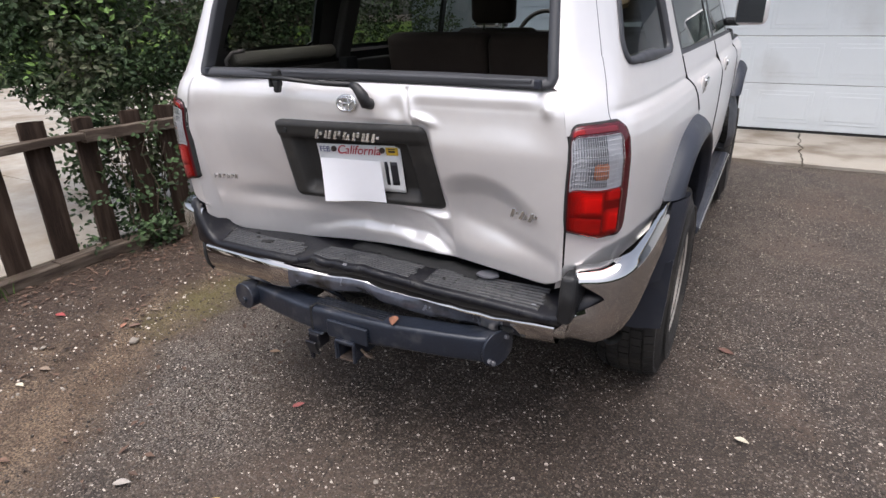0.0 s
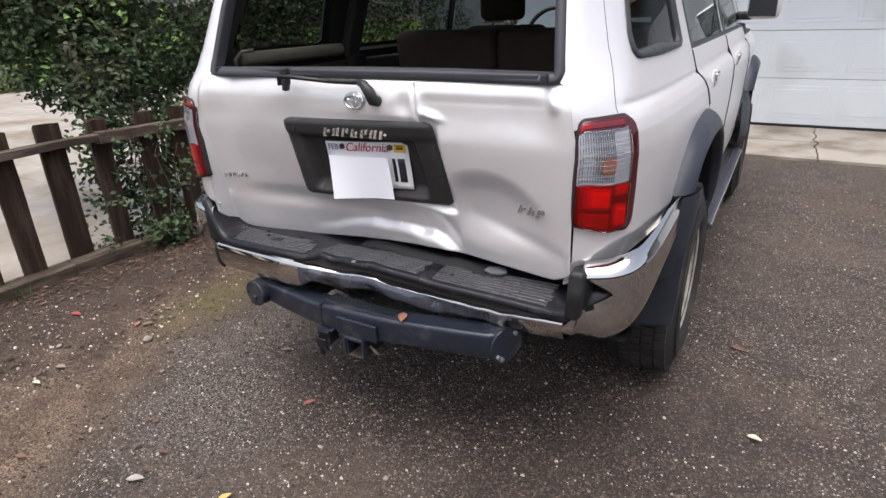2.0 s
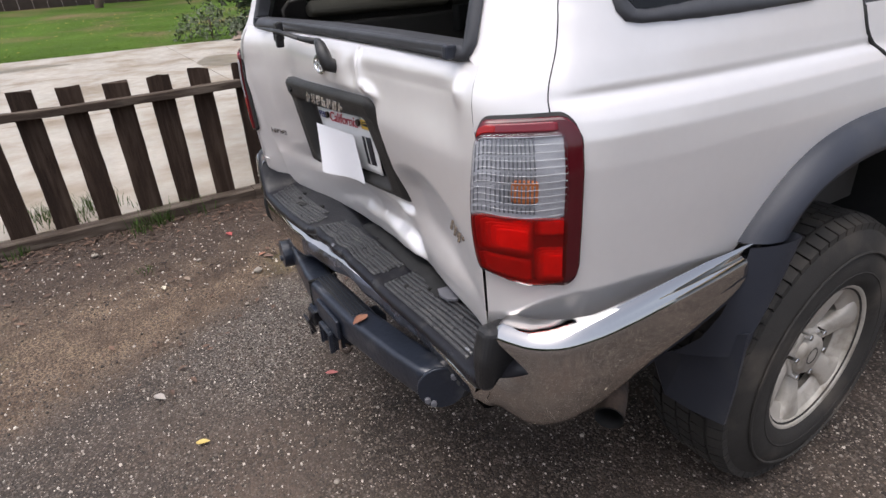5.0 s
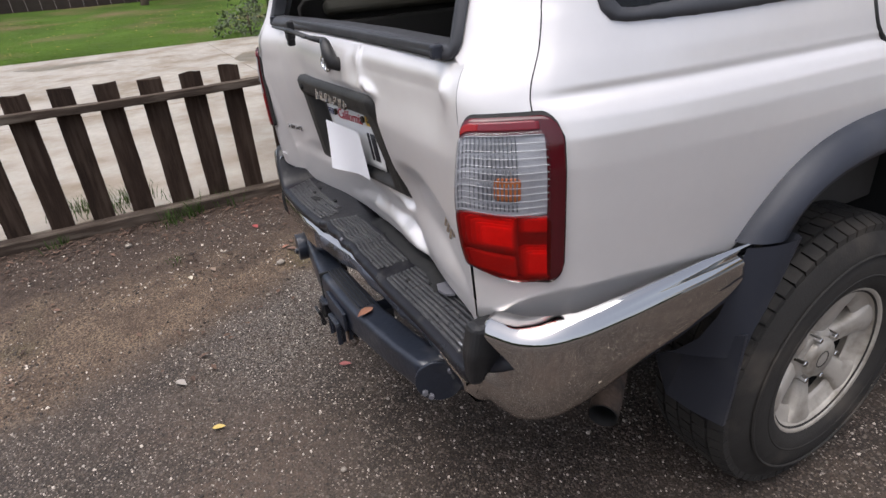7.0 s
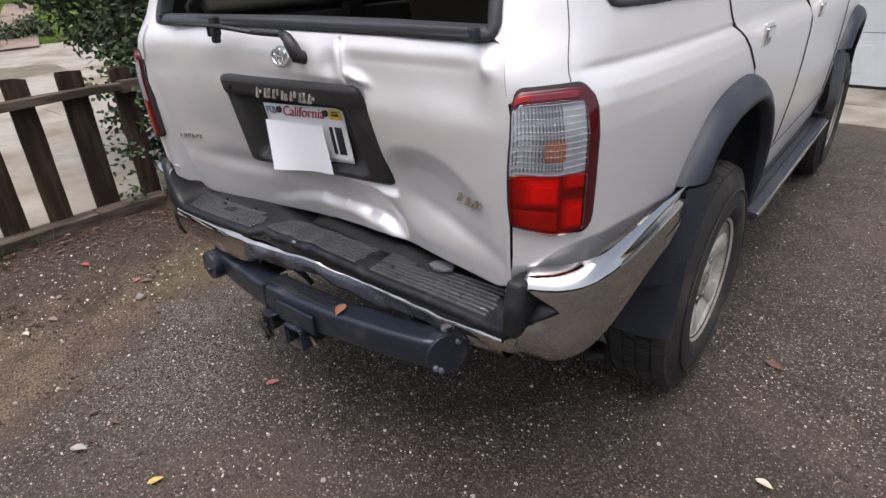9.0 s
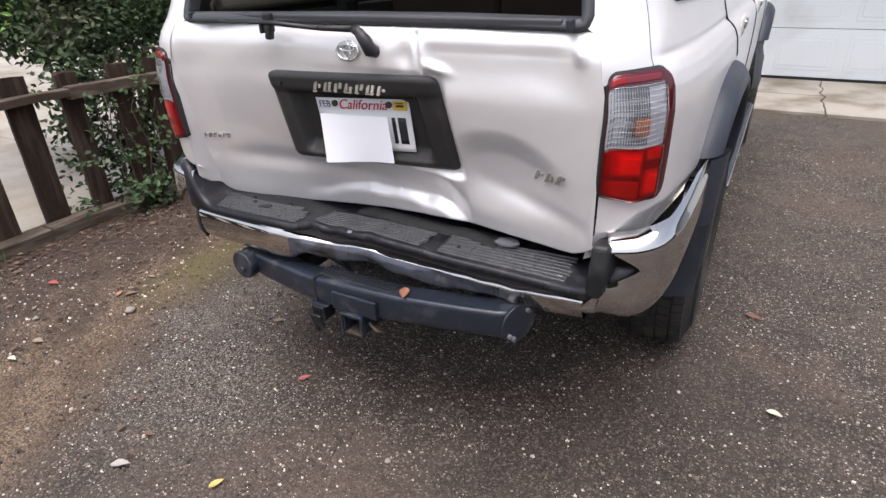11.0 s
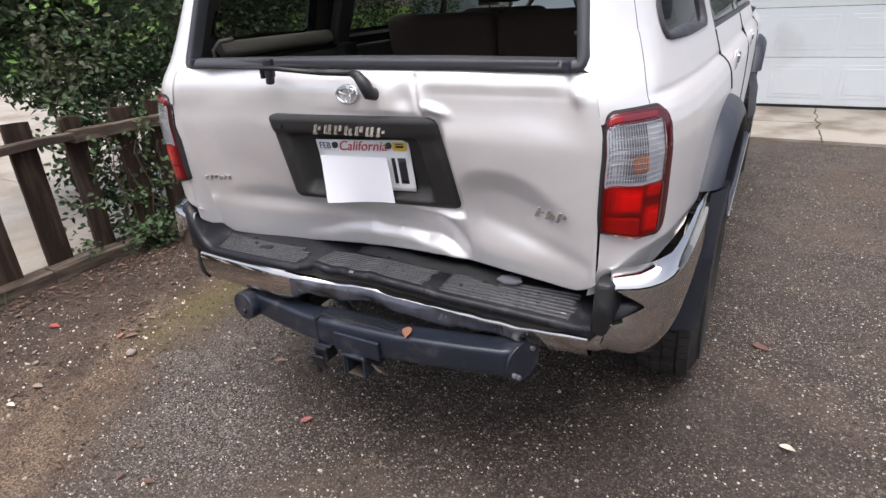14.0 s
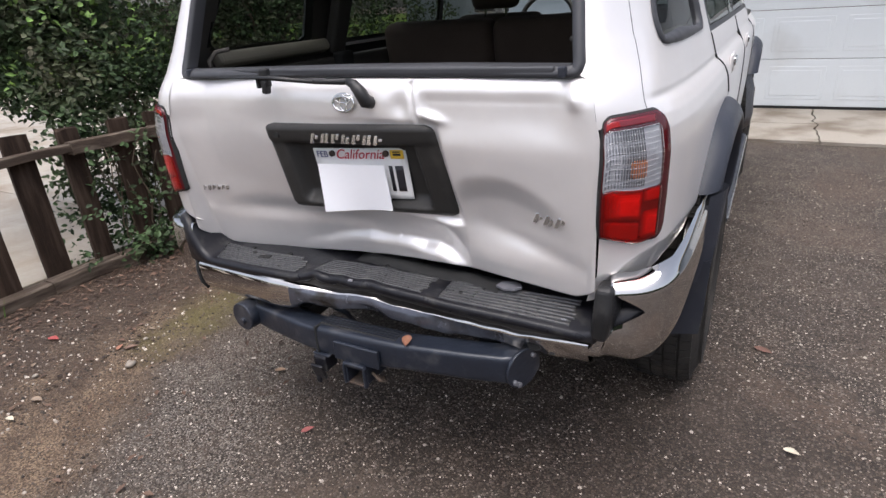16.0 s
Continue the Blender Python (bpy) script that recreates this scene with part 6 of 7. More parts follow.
for k in range(4):
    part("pad_groove", box((0.27, 0.004, 0.004), Matrix.Translation((-0.012, -0.006 + 0.012 * k, 0.5445))), M["hitch"], hitch)
part("front_plate", box((0.165, 0.012, 0.062), Matrix.Translation((0.0, -0.044, 0.482))), M["hitch"], hitch, bevel=0.004)
rc = part("receiver", box((0.007, 0.19, 0.066), Matrix.Translation((-0.034, 0.035, 0.414))), M["hitch"], hitch, "steel receiver tube with a rusty opening", bevel=0.002)
part("receiver_wall", box((0.007, 0.19, 0.066), Matrix.Translation((0.028, 0.035, 0.414))), M["hitch"], rc, bevel=0.002)
part("receiver_wall", box((0.055, 0.19, 0.007), Matrix.Translation((-0.003, 0.035, 0.4435))), M["hitch"], rc, bevel=0.002)
part("receiver_floor", box((0.055, 0.19, 0.007), Matrix.Translation((-0.003, 0.035, 0.3845))), M["rust"], rc, bevel=0.002)
part("receiver_collar", box((0.078, 0.016, 0.010), Matrix.Translation((-0.003, -0.058, 0.452))), M["hitch"], rc, bevel=0.004)
for sx in (-0.040, 0.034):
    part("receiver_collar", box((0.009, 0.016, 0.070), Matrix.Translation((sx, -0.058, 0.416))), M["hitch"], rc, bevel=0.003)
part("receiver_back", box((0.055, 0.01, 0.055), Matrix.Translation((-0.003, 0.09, 0.414))), M["dark"], rc)
v, f = tube([(0.045, -0.035, 0.425), (0.075, -0.045, 0.412), (0.088, -0.030, 0.400), (0.070, -0.012, 0.398), (0.048, -0.018, 0.405)], 0.005, 8)
under(mesh_ob("chain_loop", v, f, M["rust"]), rc)
pg = part("trailer_socket", box((0.050, 0.06, 0.055), Matrix.Translation((-0.140, -0.030, 0.420))), M["step"], hitch, "black trailer wiring socket", bevel=0.008, segs=3)
part("socket_bracket", box((0.064, 0.040, 0.006), Matrix.Translation((-0.138, -0.030, 0.448))), M["hitch"], pg, bevel=0.002)
part("socket_cover", box((0.046, 0.010, 0.058), Matrix.Translation((-0.140, -0.066, 0.398)) @ Matrix.Rotation(0.3, 4, "X")), M["step"], pg, bevel=0.004)
part("socket_tab", box((0.018, 0.012, 0.026), Matrix.Translation((-0.150, -0.060, 0.364))), M["step"], pg, bevel=0.004)
part("hitch_frame", box((0.05, 0.5, 0.05), Matrix.Translation((-0.30, 0.32, 0.50))), M["dark"], hitch)
part("hitch_frame", box((0.05, 0.5, 0.05), Matrix.Translation((0.36, 0.32, 0.50))), M["dark"], hitch)

# exhaust and underside
prof = [(0.0, 0.0330), (0.0, 0.0290), (0.12, 0.0280)]
v, f = tube([(0.778, 0.318, 0.486), (0.735, 0.375, 0.491), (0.68, 0.44, 0.497), (0.60, 0.54, 0.51)], 0.034, 20)
f = [q for q in f if len(q) == 4]
ex = under(mesh_ob("exhaust_pipe", v, f, M["rust"]), car, "rusty steel exhaust tailpipe")
v, f = tube([(0.7785, 0.3173, 0.4858), (0.735, 0.375, 0.491)], 0.031, 20)
f = [q[::-1] for q in f if len(q) == 4] + [tuple(range(20, 40))]
under(mesh_ob("exhaust_bore", v, f, M["dark"]), ex)
part("underbody", box((1.0, 3.6, 0.16), Matrix.Translation((0, 2.2, 0.58))), M["dark"], car)
part("rear_floor", box((1.36, 0.42, 0.06), Matrix.Translation((0, 0.47, 0.66))), M["dark"], car)
part("axle", cyl(0.05, 1.4, Matrix.Translation((0, 1.046, 0.40)) @ Matrix.Rotation(math.pi / 2, 4, "Y"), 16), M["dark"], car)
part("differential", cyl(0.13, 0.2, Matrix.Translation((0.1, 1.046, 0.40)) @ Matrix.Rotation(math.pi / 2, 4, "X"), 16), M["dark"], car, bevel=0.03)
part("spare_tank", box((0.7, 0.6, 0.14), Matrix.Translation((-0.1, 0.52, 0.56))), M["dark"], car, bevel=0.03)

# ---- wheels ----
R, W = 0.398, 0.262


def build_wheel(at, s):
    """A wheel whose outer side faces s."""
    prof = [(-0.5 * W + 0.02, 0.205), (-0.5 * W, 0.23), (-0.5 * W - 0.004, 0.29), (-0.5 * W + 0.012, 0.352), (-0.5 * W + 0.035, 0.383), (-0.06, R - 0.003), (0.06, R - 0.003),
            (0.5 * W - 0.035, 0.383), (0.5 * W - 0.012, 0.347), (0.5 * W + 0.004, 0.30), (0.5 * W + 0.005, 0.262), (0.5 * W, 0.236), (0.5 * W - 0.012, 0.219), (0.5 * W - 0.02, 0.205)]
    P, _ = spline(prof, 44)
    v, f = lathe([tuple(p) for p in P], 72)
    # tread: lugs across the shoulder and three grooves round the crown
    base = mesh_ob("wheel", v, f, M["tyre"])
    base.parent = car
    base.matrix_local = Matrix.Translation(at) @ Matrix.Rotation(0 if s > 0 else math.pi, 4, "Z")
    tagged(base, "worn black tyre on a six-spoke alloy wheel")
    v, f = [], []
    for k in range(64):
        a = 2 * math.pi * k / 64
        for off, x0, x1, r0, r1, wd in ((0.0, 0.072, 0.107, R + 0.004, 0.389, 0.0165), (0.5, 0.024, 0.062, R + 0.005, R + 0.005, 0.0165), (0.0, -0.018, 0.018, R + 0.005, R + 0.005, 0.0165),
                                        (0.5, -0.062, -0.024, R + 0.005, R + 0.005, 0.0165), (0.0, -0.107, -0.072, 0.389, R + 0.004, 0.0165)):
            b = a + off * 2 * math.pi / 64
            i = len(v)
            for x, r in ((x0, r0), (x1, r1)):
                for dd in (-wd, wd):
                    for rr in (r - 0.022, r):
                        v.append((x, rr * math.cos(b + dd / R), rr * math.sin(b + dd / R)))
            f += [(i + 1, i + 3, i + 7, i + 5), (i, i + 1, i + 5, i + 4), (i + 2, i + 6, i + 7, i + 3), (i, i + 2, i + 3, i + 1), (i + 4, i + 5, i + 7, i + 6)]
    under(mesh_ob("tread", v, f, M["tyre"], False), base)
    for r_ in (0.262, 0.318):
        v, f = lathe([(0.5 * W + 0.002, r_ - 0.004), (0.5 * W + 0.0065, r_ - 0.002), (0.5 * W + 0.0065, r_ + 0.002), (0.5 * W + 0.002, r_ + 0.004)], 72)
        under(mesh_ob("sidewall_ring", v, f, M["tyre"]), base)
    # rim: barrel, lip
    v, f = lathe([(-0.09, 0.19), (0.05, 0.188), (0.085, 0.192), (0.105, 0.203), (0.116, 0.212), (0.121, 0.219), (0.117, 0.224), (0.108, 0.224)], 72)
    rim = under(mesh_ob("rim", v, f, M["alloy"]), base, "brushed silver alloy rim, dusty with brake grime")
    v, f = lathe([(-0.03, 0.0), (-0.03, 0.186), (0.050, 0.186)], 40)
    under(mesh_ob("brake_drum", v, f, M["dark"]), base)
    v, f = lathe([(0.076, 0.158), (0.082, 0.163), (0.086, 0.172), (0.090, 0.185), (0.097, 0.197), (0.106, 0.207)], 60)
    under(mesh_ob("rim_dish", v, f, M["alloy"]), rim)
    for k in range(6):
        a = 2 * math.pi * k / 6 + 0.35
        loops = []
        for r_, w_, x_, th in ((0.066, 0.030, 0.076, 0.045), (0.088, 0.030, 0.082, 0.045), (0.115, 0.030, 0.090, 0.045), (0.145, 0.033, 0.097, 0.045), (0.168, 0.039, 0.103, 0.04), (0.186, 0.050, 0.106, 0.03), (0.203, 0.064, 0.106, 0.02)):
            loops.append([(x_ - th, r_, w_ * math.sin(-1.57) * 1.06)] + [(x_ - 0.026 + 0.026 * math.cos(q) ** 0.4 if abs(q) < 1.5 else x_ - 0.026, r_, w_ * math.sin(q)) for q in np.linspace(-1.5, 1.5, 9)] + [(x_ - th, r_, w_ * 1.06)])
        rot = Matrix.Rotation(a, 3, "X")
        loops = [[rot @ Vector(p) for p in lp] for lp in loops]
        v, f = rings(loops, False)
        under(mesh_ob("spoke", v, f, M["alloy"]), rim)
        a2 = a + math.pi / 6
        m = Matrix.Translation((0.085, 0.071 * math.cos(a2), 0.071 * math.sin(a2))) @ Matrix.Rotation(math.pi / 2, 4, "Y")
        part("lug_nut", cyl(0.0115, 0.03, m, 6, 0.009), M["badge"], rim, bevel=0.002)
    v, f = lathe([(0.04, 0.080), (0.076, 0.080), (0.083, 0.074), (0.083, 0.054)], 40)
    hub = under(mesh_ob("hub", v, f, M["alloy"]), rim)
    v, f = lathe([(0.07, 0.060), (0.094, 0.058), (0.100, 0.052), (0.101, 0.0)], 36)
    under(mesh_ob("centre_cap", v, f, M["alloy"]), rim, "round silver centre cap")
    v, f = lathe([(0.101, 0.022), (0.1025, 0.024), (0.101, 0.026)], 30)
    under(mesh_ob("cap_ring", v, f, M["trim"]), rim)
    return base


for y in WHEEL_Y:
    for s in (1, -1):
        build_wheel((s * 0.762, y + HUB, R + 0.002), s)

# ---- cabin ----
part("cargo_floor", box((1.36, 1.0, 0.03), Matrix.Translation((0, 0.78, 0.74))), M["trim"], car)
for s in (1, -1):
    st = part("side_trim", box((0.05, 1.10, 0.50), Matrix.Translation((s * 0.70, 0.78, 1.0))), M["trim"], car, bevel=0.01)
    part("trim_ledge", box((0.06, 0.60, 0.050), Matrix.Translation((s * 0.715, 0.58, 1.298)) @ Matrix.Rotation(radians(25 * s), 4, "Y")), M["beige"], st, "pale beige ledge under the side window", bevel=0.02, segs=3)
    part("pillar_trim", box((0.05, 0.10, 0.44), Matrix.Translation((s * 0.655, 0.95, 1.47)) @ Matrix.Rotation(radians(-20 * s), 4, "Y")), M["trim"], st, bevel=0.015)
    part("belt_reel", box((0.05, 0.09, 0.10), Matrix.Translation((s * 0.66, 0.92, 1.22))), M["dark"], st, bevel=0.01)
    v, f = tube([(s * 0.60, 0.16, 1.27), (s * 0.605, 0.16, 1.31), (s * 0.59, 0.18, 1.335), (s * 0.56, 0.21, 1.34)], 0.007, 8)
    under(mesh_ob("gas_stay", v, f, M["trim"]), st)


def seat_back(x0, x1, y, z0, z1, name, lab, parent=car, lean=0.12, thick=0.13):
    bm = box((x1 - x0, thick, z1 - z0), Matrix.Translation(((x0 + x1) / 2, y, (z0 + z1) / 2)) @ Matrix.Rotation(lean, 4, "X"))
    return part(name, bm, M["cloth"], parent, lab, smooth=True, bevel=0.045, segs=4)


seat_back(-0.69, -0.125, 1.36, 0.78, 1.36, "rear_seat", "dark brown cloth rear bench seat back")
seat_back(-0.12, 0.68, 1.36, 0.78, 1.36, "rear_seat", "dark brown cloth rear bench seat back")
part("seat_cushion", box((1.30, 0.5, 0.16), Matrix.Translation((0, 1.65, 0.84))), M["cloth"], car, bevel=0.04, segs=3)
for sx in (-0.39, 0.39):
    fs = seat_back(sx - 0.25, sx + 0.25, 2.03, 0.75, 1.36, "front_seat", "dark brown cloth front seat")
    part("headrest", box((0.27, 0.09, 0.19), Matrix.Translation((sx, 1.96, 1.48))), M["cloth"], fs, smooth=True, bevel=0.04, segs=4)
    for d in (-0.06, 0.06):
        part("headrest_post", cyl(0.007, 0.12, Matrix.Translation((sx + d, 1.96, 1.37)), 8), M["badge"], fs)
    part("seat_base", box((0.5, 0.5, 0.16), Matrix.Translation((sx, 2.28, 0.78))), M["cloth"], fs, bevel=0.04, segs=3)
dash = part("dashboard", box((1.44, 0.38, 0.30), Matrix.Translation((0, 3.22, 1.06))), M["trim"], car, bevel=0.05, segs=3)
path = [(-0.37 + 0.185 * math.cos(a), 2.75 + 0.06 * math.sin(a), 1.27 + 0.175 * math.sin(a)) for a in np.linspace(0, 2 * math.pi, 33)]
v, f = tube(path, 0.015, 8)
sw = under(mesh_ob("steering_wheel", v, f, M["trim"]), car, "grey steering wheel")
part("wheel_hub", box((0.14, 0.05, 0.12), Matrix.Translation((-0.37, 2.77, 1.26))), M["trim"], sw, bevel=0.02)
for a in (0.2, math.pi - 0.2, -math.pi / 2):
    m = Matrix.Translation((-0.37 + 0.10 * math.cos(a), 2.755 + 0.03 * math.sin(a), 1.26 + 0.09 * math.sin(a))) @ Matrix.Rotation(-a, 4, "Y")
    part("wheel_spoke", box((0.13, 0.018, 0.03), m), M["trim"], sw, bevel=0.005)
part("firewall", box((1.5, 0.03, 0.6), Matrix.Translation((0, 3.42, 0.85))), M["dark"], car)
part("cabin_floor", box((1.5, 2.2, 0.03), Matrix.Translation((0, 2.3, 0.66))), M["dark"], car)

# ---- paper over the plate, leaf on the tow bar ----
C = {"tl": (-0.124, 0.062, 1.036), "tr": (0.092, 0.080, 1.040), "br": (0.097, 0.098, 0.906), "bl": (-0.116, 0.060, 0.893)}
C = {k: np.array(p) - np.array((0, 0.009, 0)) for k, p in C.items()}
v = []
for j in range(13):
    for i in range(17):
        a, b = i / 16, j / 12
        p = (C["bl"] * (1 - a) + C["br"] * a) * (1 - b) + (C["tl"] * (1 - a) + C["tr"] * a) * b
        p[1] += 0.006 * math.sin(math.pi * a) * (1 - b) - 0.004 * math.sin(2 * math.pi * a + 1) * (1 - b) ** 2
        v.append(p)
q = len(v)
v += [p + np.array((0, 0.0006, 0)) for p in v]
f = [(j * 17 + i, j * 17 + i + 1, (j + 1) * 17 + i + 1, (j + 1) * 17 + i) for j in range(12) for i in range(16)]
f += [tuple(q + k for k in x[::-1]) for x in f]
tagged(mesh_ob("paper_sheet", v, f, M["paper"]), "blank white sheet of paper taped over the number plate", "paper")

# ---- shrub behind the fence ----
def leaf_cloud(spots, rnd, size, name, material, parent, per=9, droop=0.3):
    """Many small folded leaves on twigs round the given spots."""
    v, f = [], []
    for (x, y, z, r) in spots:
        tw = Vector((rnd.gauss(0, 1), rnd.gauss(0, 1), rnd.gauss(0.1, 0.7))).normalized()
        for k in range(per):
            c = Vector((x, y, z)) + tw * r * (k / per - 0.4) * 2 + Vector((rnd.gauss(0, 1), rnd.gauss(0, 1), rnd.gauss(0, 1))) * r * 0.35
            d = Vector((rnd.gauss(0, 1), rnd.gauss(0, 1), rnd.gauss(-droop, 0.6))).normalized()
            up = Vector((rnd.gauss(0.35, 0.6), rnd.gauss(-0.3, 0.6), rnd.gauss(0.9, 0.5))).normalized()
            side = d.cross(up)
            if side.length < 0.1:
                continue
            side.normalize()
            up = side.cross(d)
            L, W_ = size * rnd.uniform(0.6, 1.25), size * rnd.uniform(0.26, 0.42)
            i = len(v)
            v += [c, c + d * L * 0.35 + side * W_ * 0.8 + up * L * 0.08, c + d * L * 0.7 + side * W_ * 0.62 + up * L * 0.05, c + d * L - up * L * 0.08,
                  c + d * L * 0.7 - side * W_ * 0.62 + up * L * 0.05, c + d * L * 0.35 - side * W_ * 0.8 + up * L * 0.08, c + d * L * 0.5]
            f += [(i, i + 1, i + 6), (i + 1, i + 2, i + 6), (i + 2, i + 3, i + 6), (i + 3, i + 4, i + 6), (i + 4, i + 5, i + 6), (i + 5, i, i + 6)]
    return under(mesh_ob(name, v, f, material, False), parent)


rnd = random.Random(21)
shrub = thing("shrub", "dense dark green leafy shrub growing through the picket fence", "shrub")
spots = []
while len(spots) < 2900:
    x, y, z = rnd.uniform(-4.9, -2.72), rnd.uniform(0.5, 4.2), rnd.uniform(0.72, 2.9)
    cx, cy, cz = (x + 3.75) / 1.05, (y - 2.35) / 1.72, (z - 1.9) / 1.15
    r = (abs(cx) ** 2.5 + abs(cy) ** 2.5 + abs(cz) ** 2.5) ** 0.4 + 0.28 * noise.noise((x * 1.7, y * 1.7, z * 1.7))
    if 0.45 < r < 1.0:
        spots.append((x, y, z, rnd.uniform(0.06, 0.13)))
for _ in range(1500):
    # the same growth further along the fence
    spots.append((-3.6 + rnd.gauss(0, 0.45), rnd.uniform(3.4, 6.6), rnd.uniform(0.3, 2.7), rnd.uniform(0.08, 0.15)))
for _ in range(520):
    # the end next to the open fence
    spots.append((rnd.uniform(-4.6, -3.3), rnd.uniform(0.45, 1.5), 1.35 + abs(rnd.gauss(0, 0.75)), rnd.uniform(0.07, 0.14)))
for _ in range(420):
    # face towards the driveway, thinning out downward
    y = rnd.uniform(0.75, 3.0)
    z = 0.65 + abs(rnd.gauss(0, 0.45))
    spots.append((-2.86 + rnd.gauss(0, 0.08), y, z, 0.09))
for _ in range(420):
    # skirt over the last open pickets
    z = rnd.uniform(0.86, 1.9)
    y0 = 0.60 + 0.75 * max(0.0, 1.3 - z)
    spots.append((rnd.uniform(-3.6, -2.95), y0 + 0.9 * rnd.random(), z, rnd.uniform(0.06, 0.10)))
leaf_cloud(spots, rnd, 0.050, "crown", M["leaf"], shrub, 13)
low = []
for _ in range(250):
    y = rnd.gauss(0.98, 0.22)
    if 0.55 < y < 1.7:
        low.append((fence_x(y) - 0.13 + abs(rnd.gauss(0, 0.10)) * (1.5 if rnd.random() < 0.22 else 0.2), y, rnd.uniform(0.05, 0.85), 0.07))
for _ in range(26):
    low.append((fence_x(1) + 0.12 + abs(rnd.gauss(0, 0.07)), rnd.gauss(0.93, 0.10), rnd.uniform(0.03, 0.22), 0.06))
leaf_cloud(low, rnd, 0.046, "low_foliage", M["leaf"], shrub, 10)
young = [(rnd.uniform(-3.2, -2.78), rnd.gauss(1.35, 0.3), rnd.uniform(1.2, 2.0), 0.09) for _ in range(60)]
leaf_cloud(young, rnd, 0.055, "young_foliage", M["leaf2"], shrub, 6)
for k in range(16):
    y0 = rnd.uniform(0.9, 3.2)
    p = Vector((-3.1 + rnd.gauss(0, 0.2), y0, 0))
    pts = [p.copy()]
    for j in range(7):
        p = p + Vector((rnd.gauss(-0.06, 0.08), rnd.gauss(0, 0.10), rnd.uniform(0.22, 0.34)))
        pts.append(p.copy())
    v, f = tube(pts, [0.020 - 0.0022 * j for j in range(8)], 6)
    under(mesh_ob("branch", v, f, M["stem"]), shrub)
for k in range(10):
    y0 = rnd.gauss(1.0, 0.2)
    p = Vector((fence_x(y0) - 0.05, y0, 0.0))
    pts = [p.copy()]
    for j in range(6):
        p = p + Vector((rnd.gauss(0.01, 0.03), rnd.gauss(0, 0.04), rnd.uniform(0.10, 0.16)))
        pts.append(p.copy())
    v, f = tube(pts, [0.006 - 0.0006 * j for j in range(7)], 5)
    under(mesh_ob("stem", v, f, M["stem"]), shrub)

# ---- stones of the worn asphalt ----
def bed_stones(name, material, label, number, small, spread, largest, verge, seed):
    """Many small faceted stones half sunk in the ground, thinning out with distance."""
    rnd = random.Random(seed)
    v, f = [], []
    count = 0
    while count < number:
        x, y = rnd.uniform(-2.45, 2.9), rnd.uniform(-1.35, 4.2)
        if rnd.random() > 1.0 / (1 + 0.45 * max(0, y)) or (abs(x) < 0.65 and 0.9 < y):
            continue
        on_dirt = x < -1.2 - 0.5 * max(-1.3, min(0.1, y))
        if (on_dirt and rnd.random() > verge) or noise.noise((x * 1.3, y * 1.3, 4)) < -0.40 + 0.3 * rnd.random():
            continue
        r = min(largest, small + abs(rnd.gauss(0, spread * (1.5 if on_dirt else 1.0))))
        a, e = rnd.uniform(0, 6.28), rnd.uniform(0.6, 1.0)
        z = 0.006 * noise.noise((x * 0.8, y * 0.8, 0)) + 0.004 * noise.noise((x * 3, y * 3, 2)) - 0.004
        h = r * rnd.uniform(0.35, 0.75)
        i = len(v)
        for k in range(5):
            c, s_ = math.cos(a + 1.2566 * k), math.sin(a + 1.2566 * k)
            q = rnd.uniform(0.95, 1.3) * r
            v.append((x + q * c, y + q * e * s_, z - 0.002))
            v.append((x + 0.68 * q * c, y + 0.68 * q * e * s_, z + h))
        f += [(i + 2 * k, i + (2 * k + 2) % 10, i + (2 * k + 3) % 10, i + 2 * k + 1) for k in range(5)] + [(i + 1, i + 3, i + 5, i + 7, i + 9)]
        count += 1
    tagged(mesh_ob(name, v, f, material, False), label, "gravel", kind="stuff")


bed_stones("aggregate", M["aggregate"], "small brown stones bedded in the worn asphalt", 62000, 0.0018, 0.0020, 0.0085, 0.45, 33)
bed_stones("pale_gravel", M["pebble"], "scattered pale stones in the worn asphalt", 12000, 0.0014, 0.0021, 0.0095, 0.5, 34)
# a few larger stones
for x, y, r in ((-1.41, 0.04, 0.024), (-2.2, -0.7, 0.02), (-1.75, -0.20, 0.014), (-1.1, -0.1, 0.010), (-1.55, 0.22, 0.012), (-1.95, 0.35, 0.013), (0.15, -0.15, 0.010)):
    bm = bmesh.new()
    bmesh.ops.create_icosphere(bm, subdivisions=2, radius=r)
    for q in bm.verts:
        q.co = q.co * (1 + 0.35 * noise.noise(q.co * 60 + Vector((x, y, 0)))) * 1.0
        q.co.z *= 0.6
        q.co += Vector((x, y, r * 0.35))
    tagged(part("stone", bm, M["rock"], None, smooth=True), "small pale rounded stone lying on the ground", "stone")


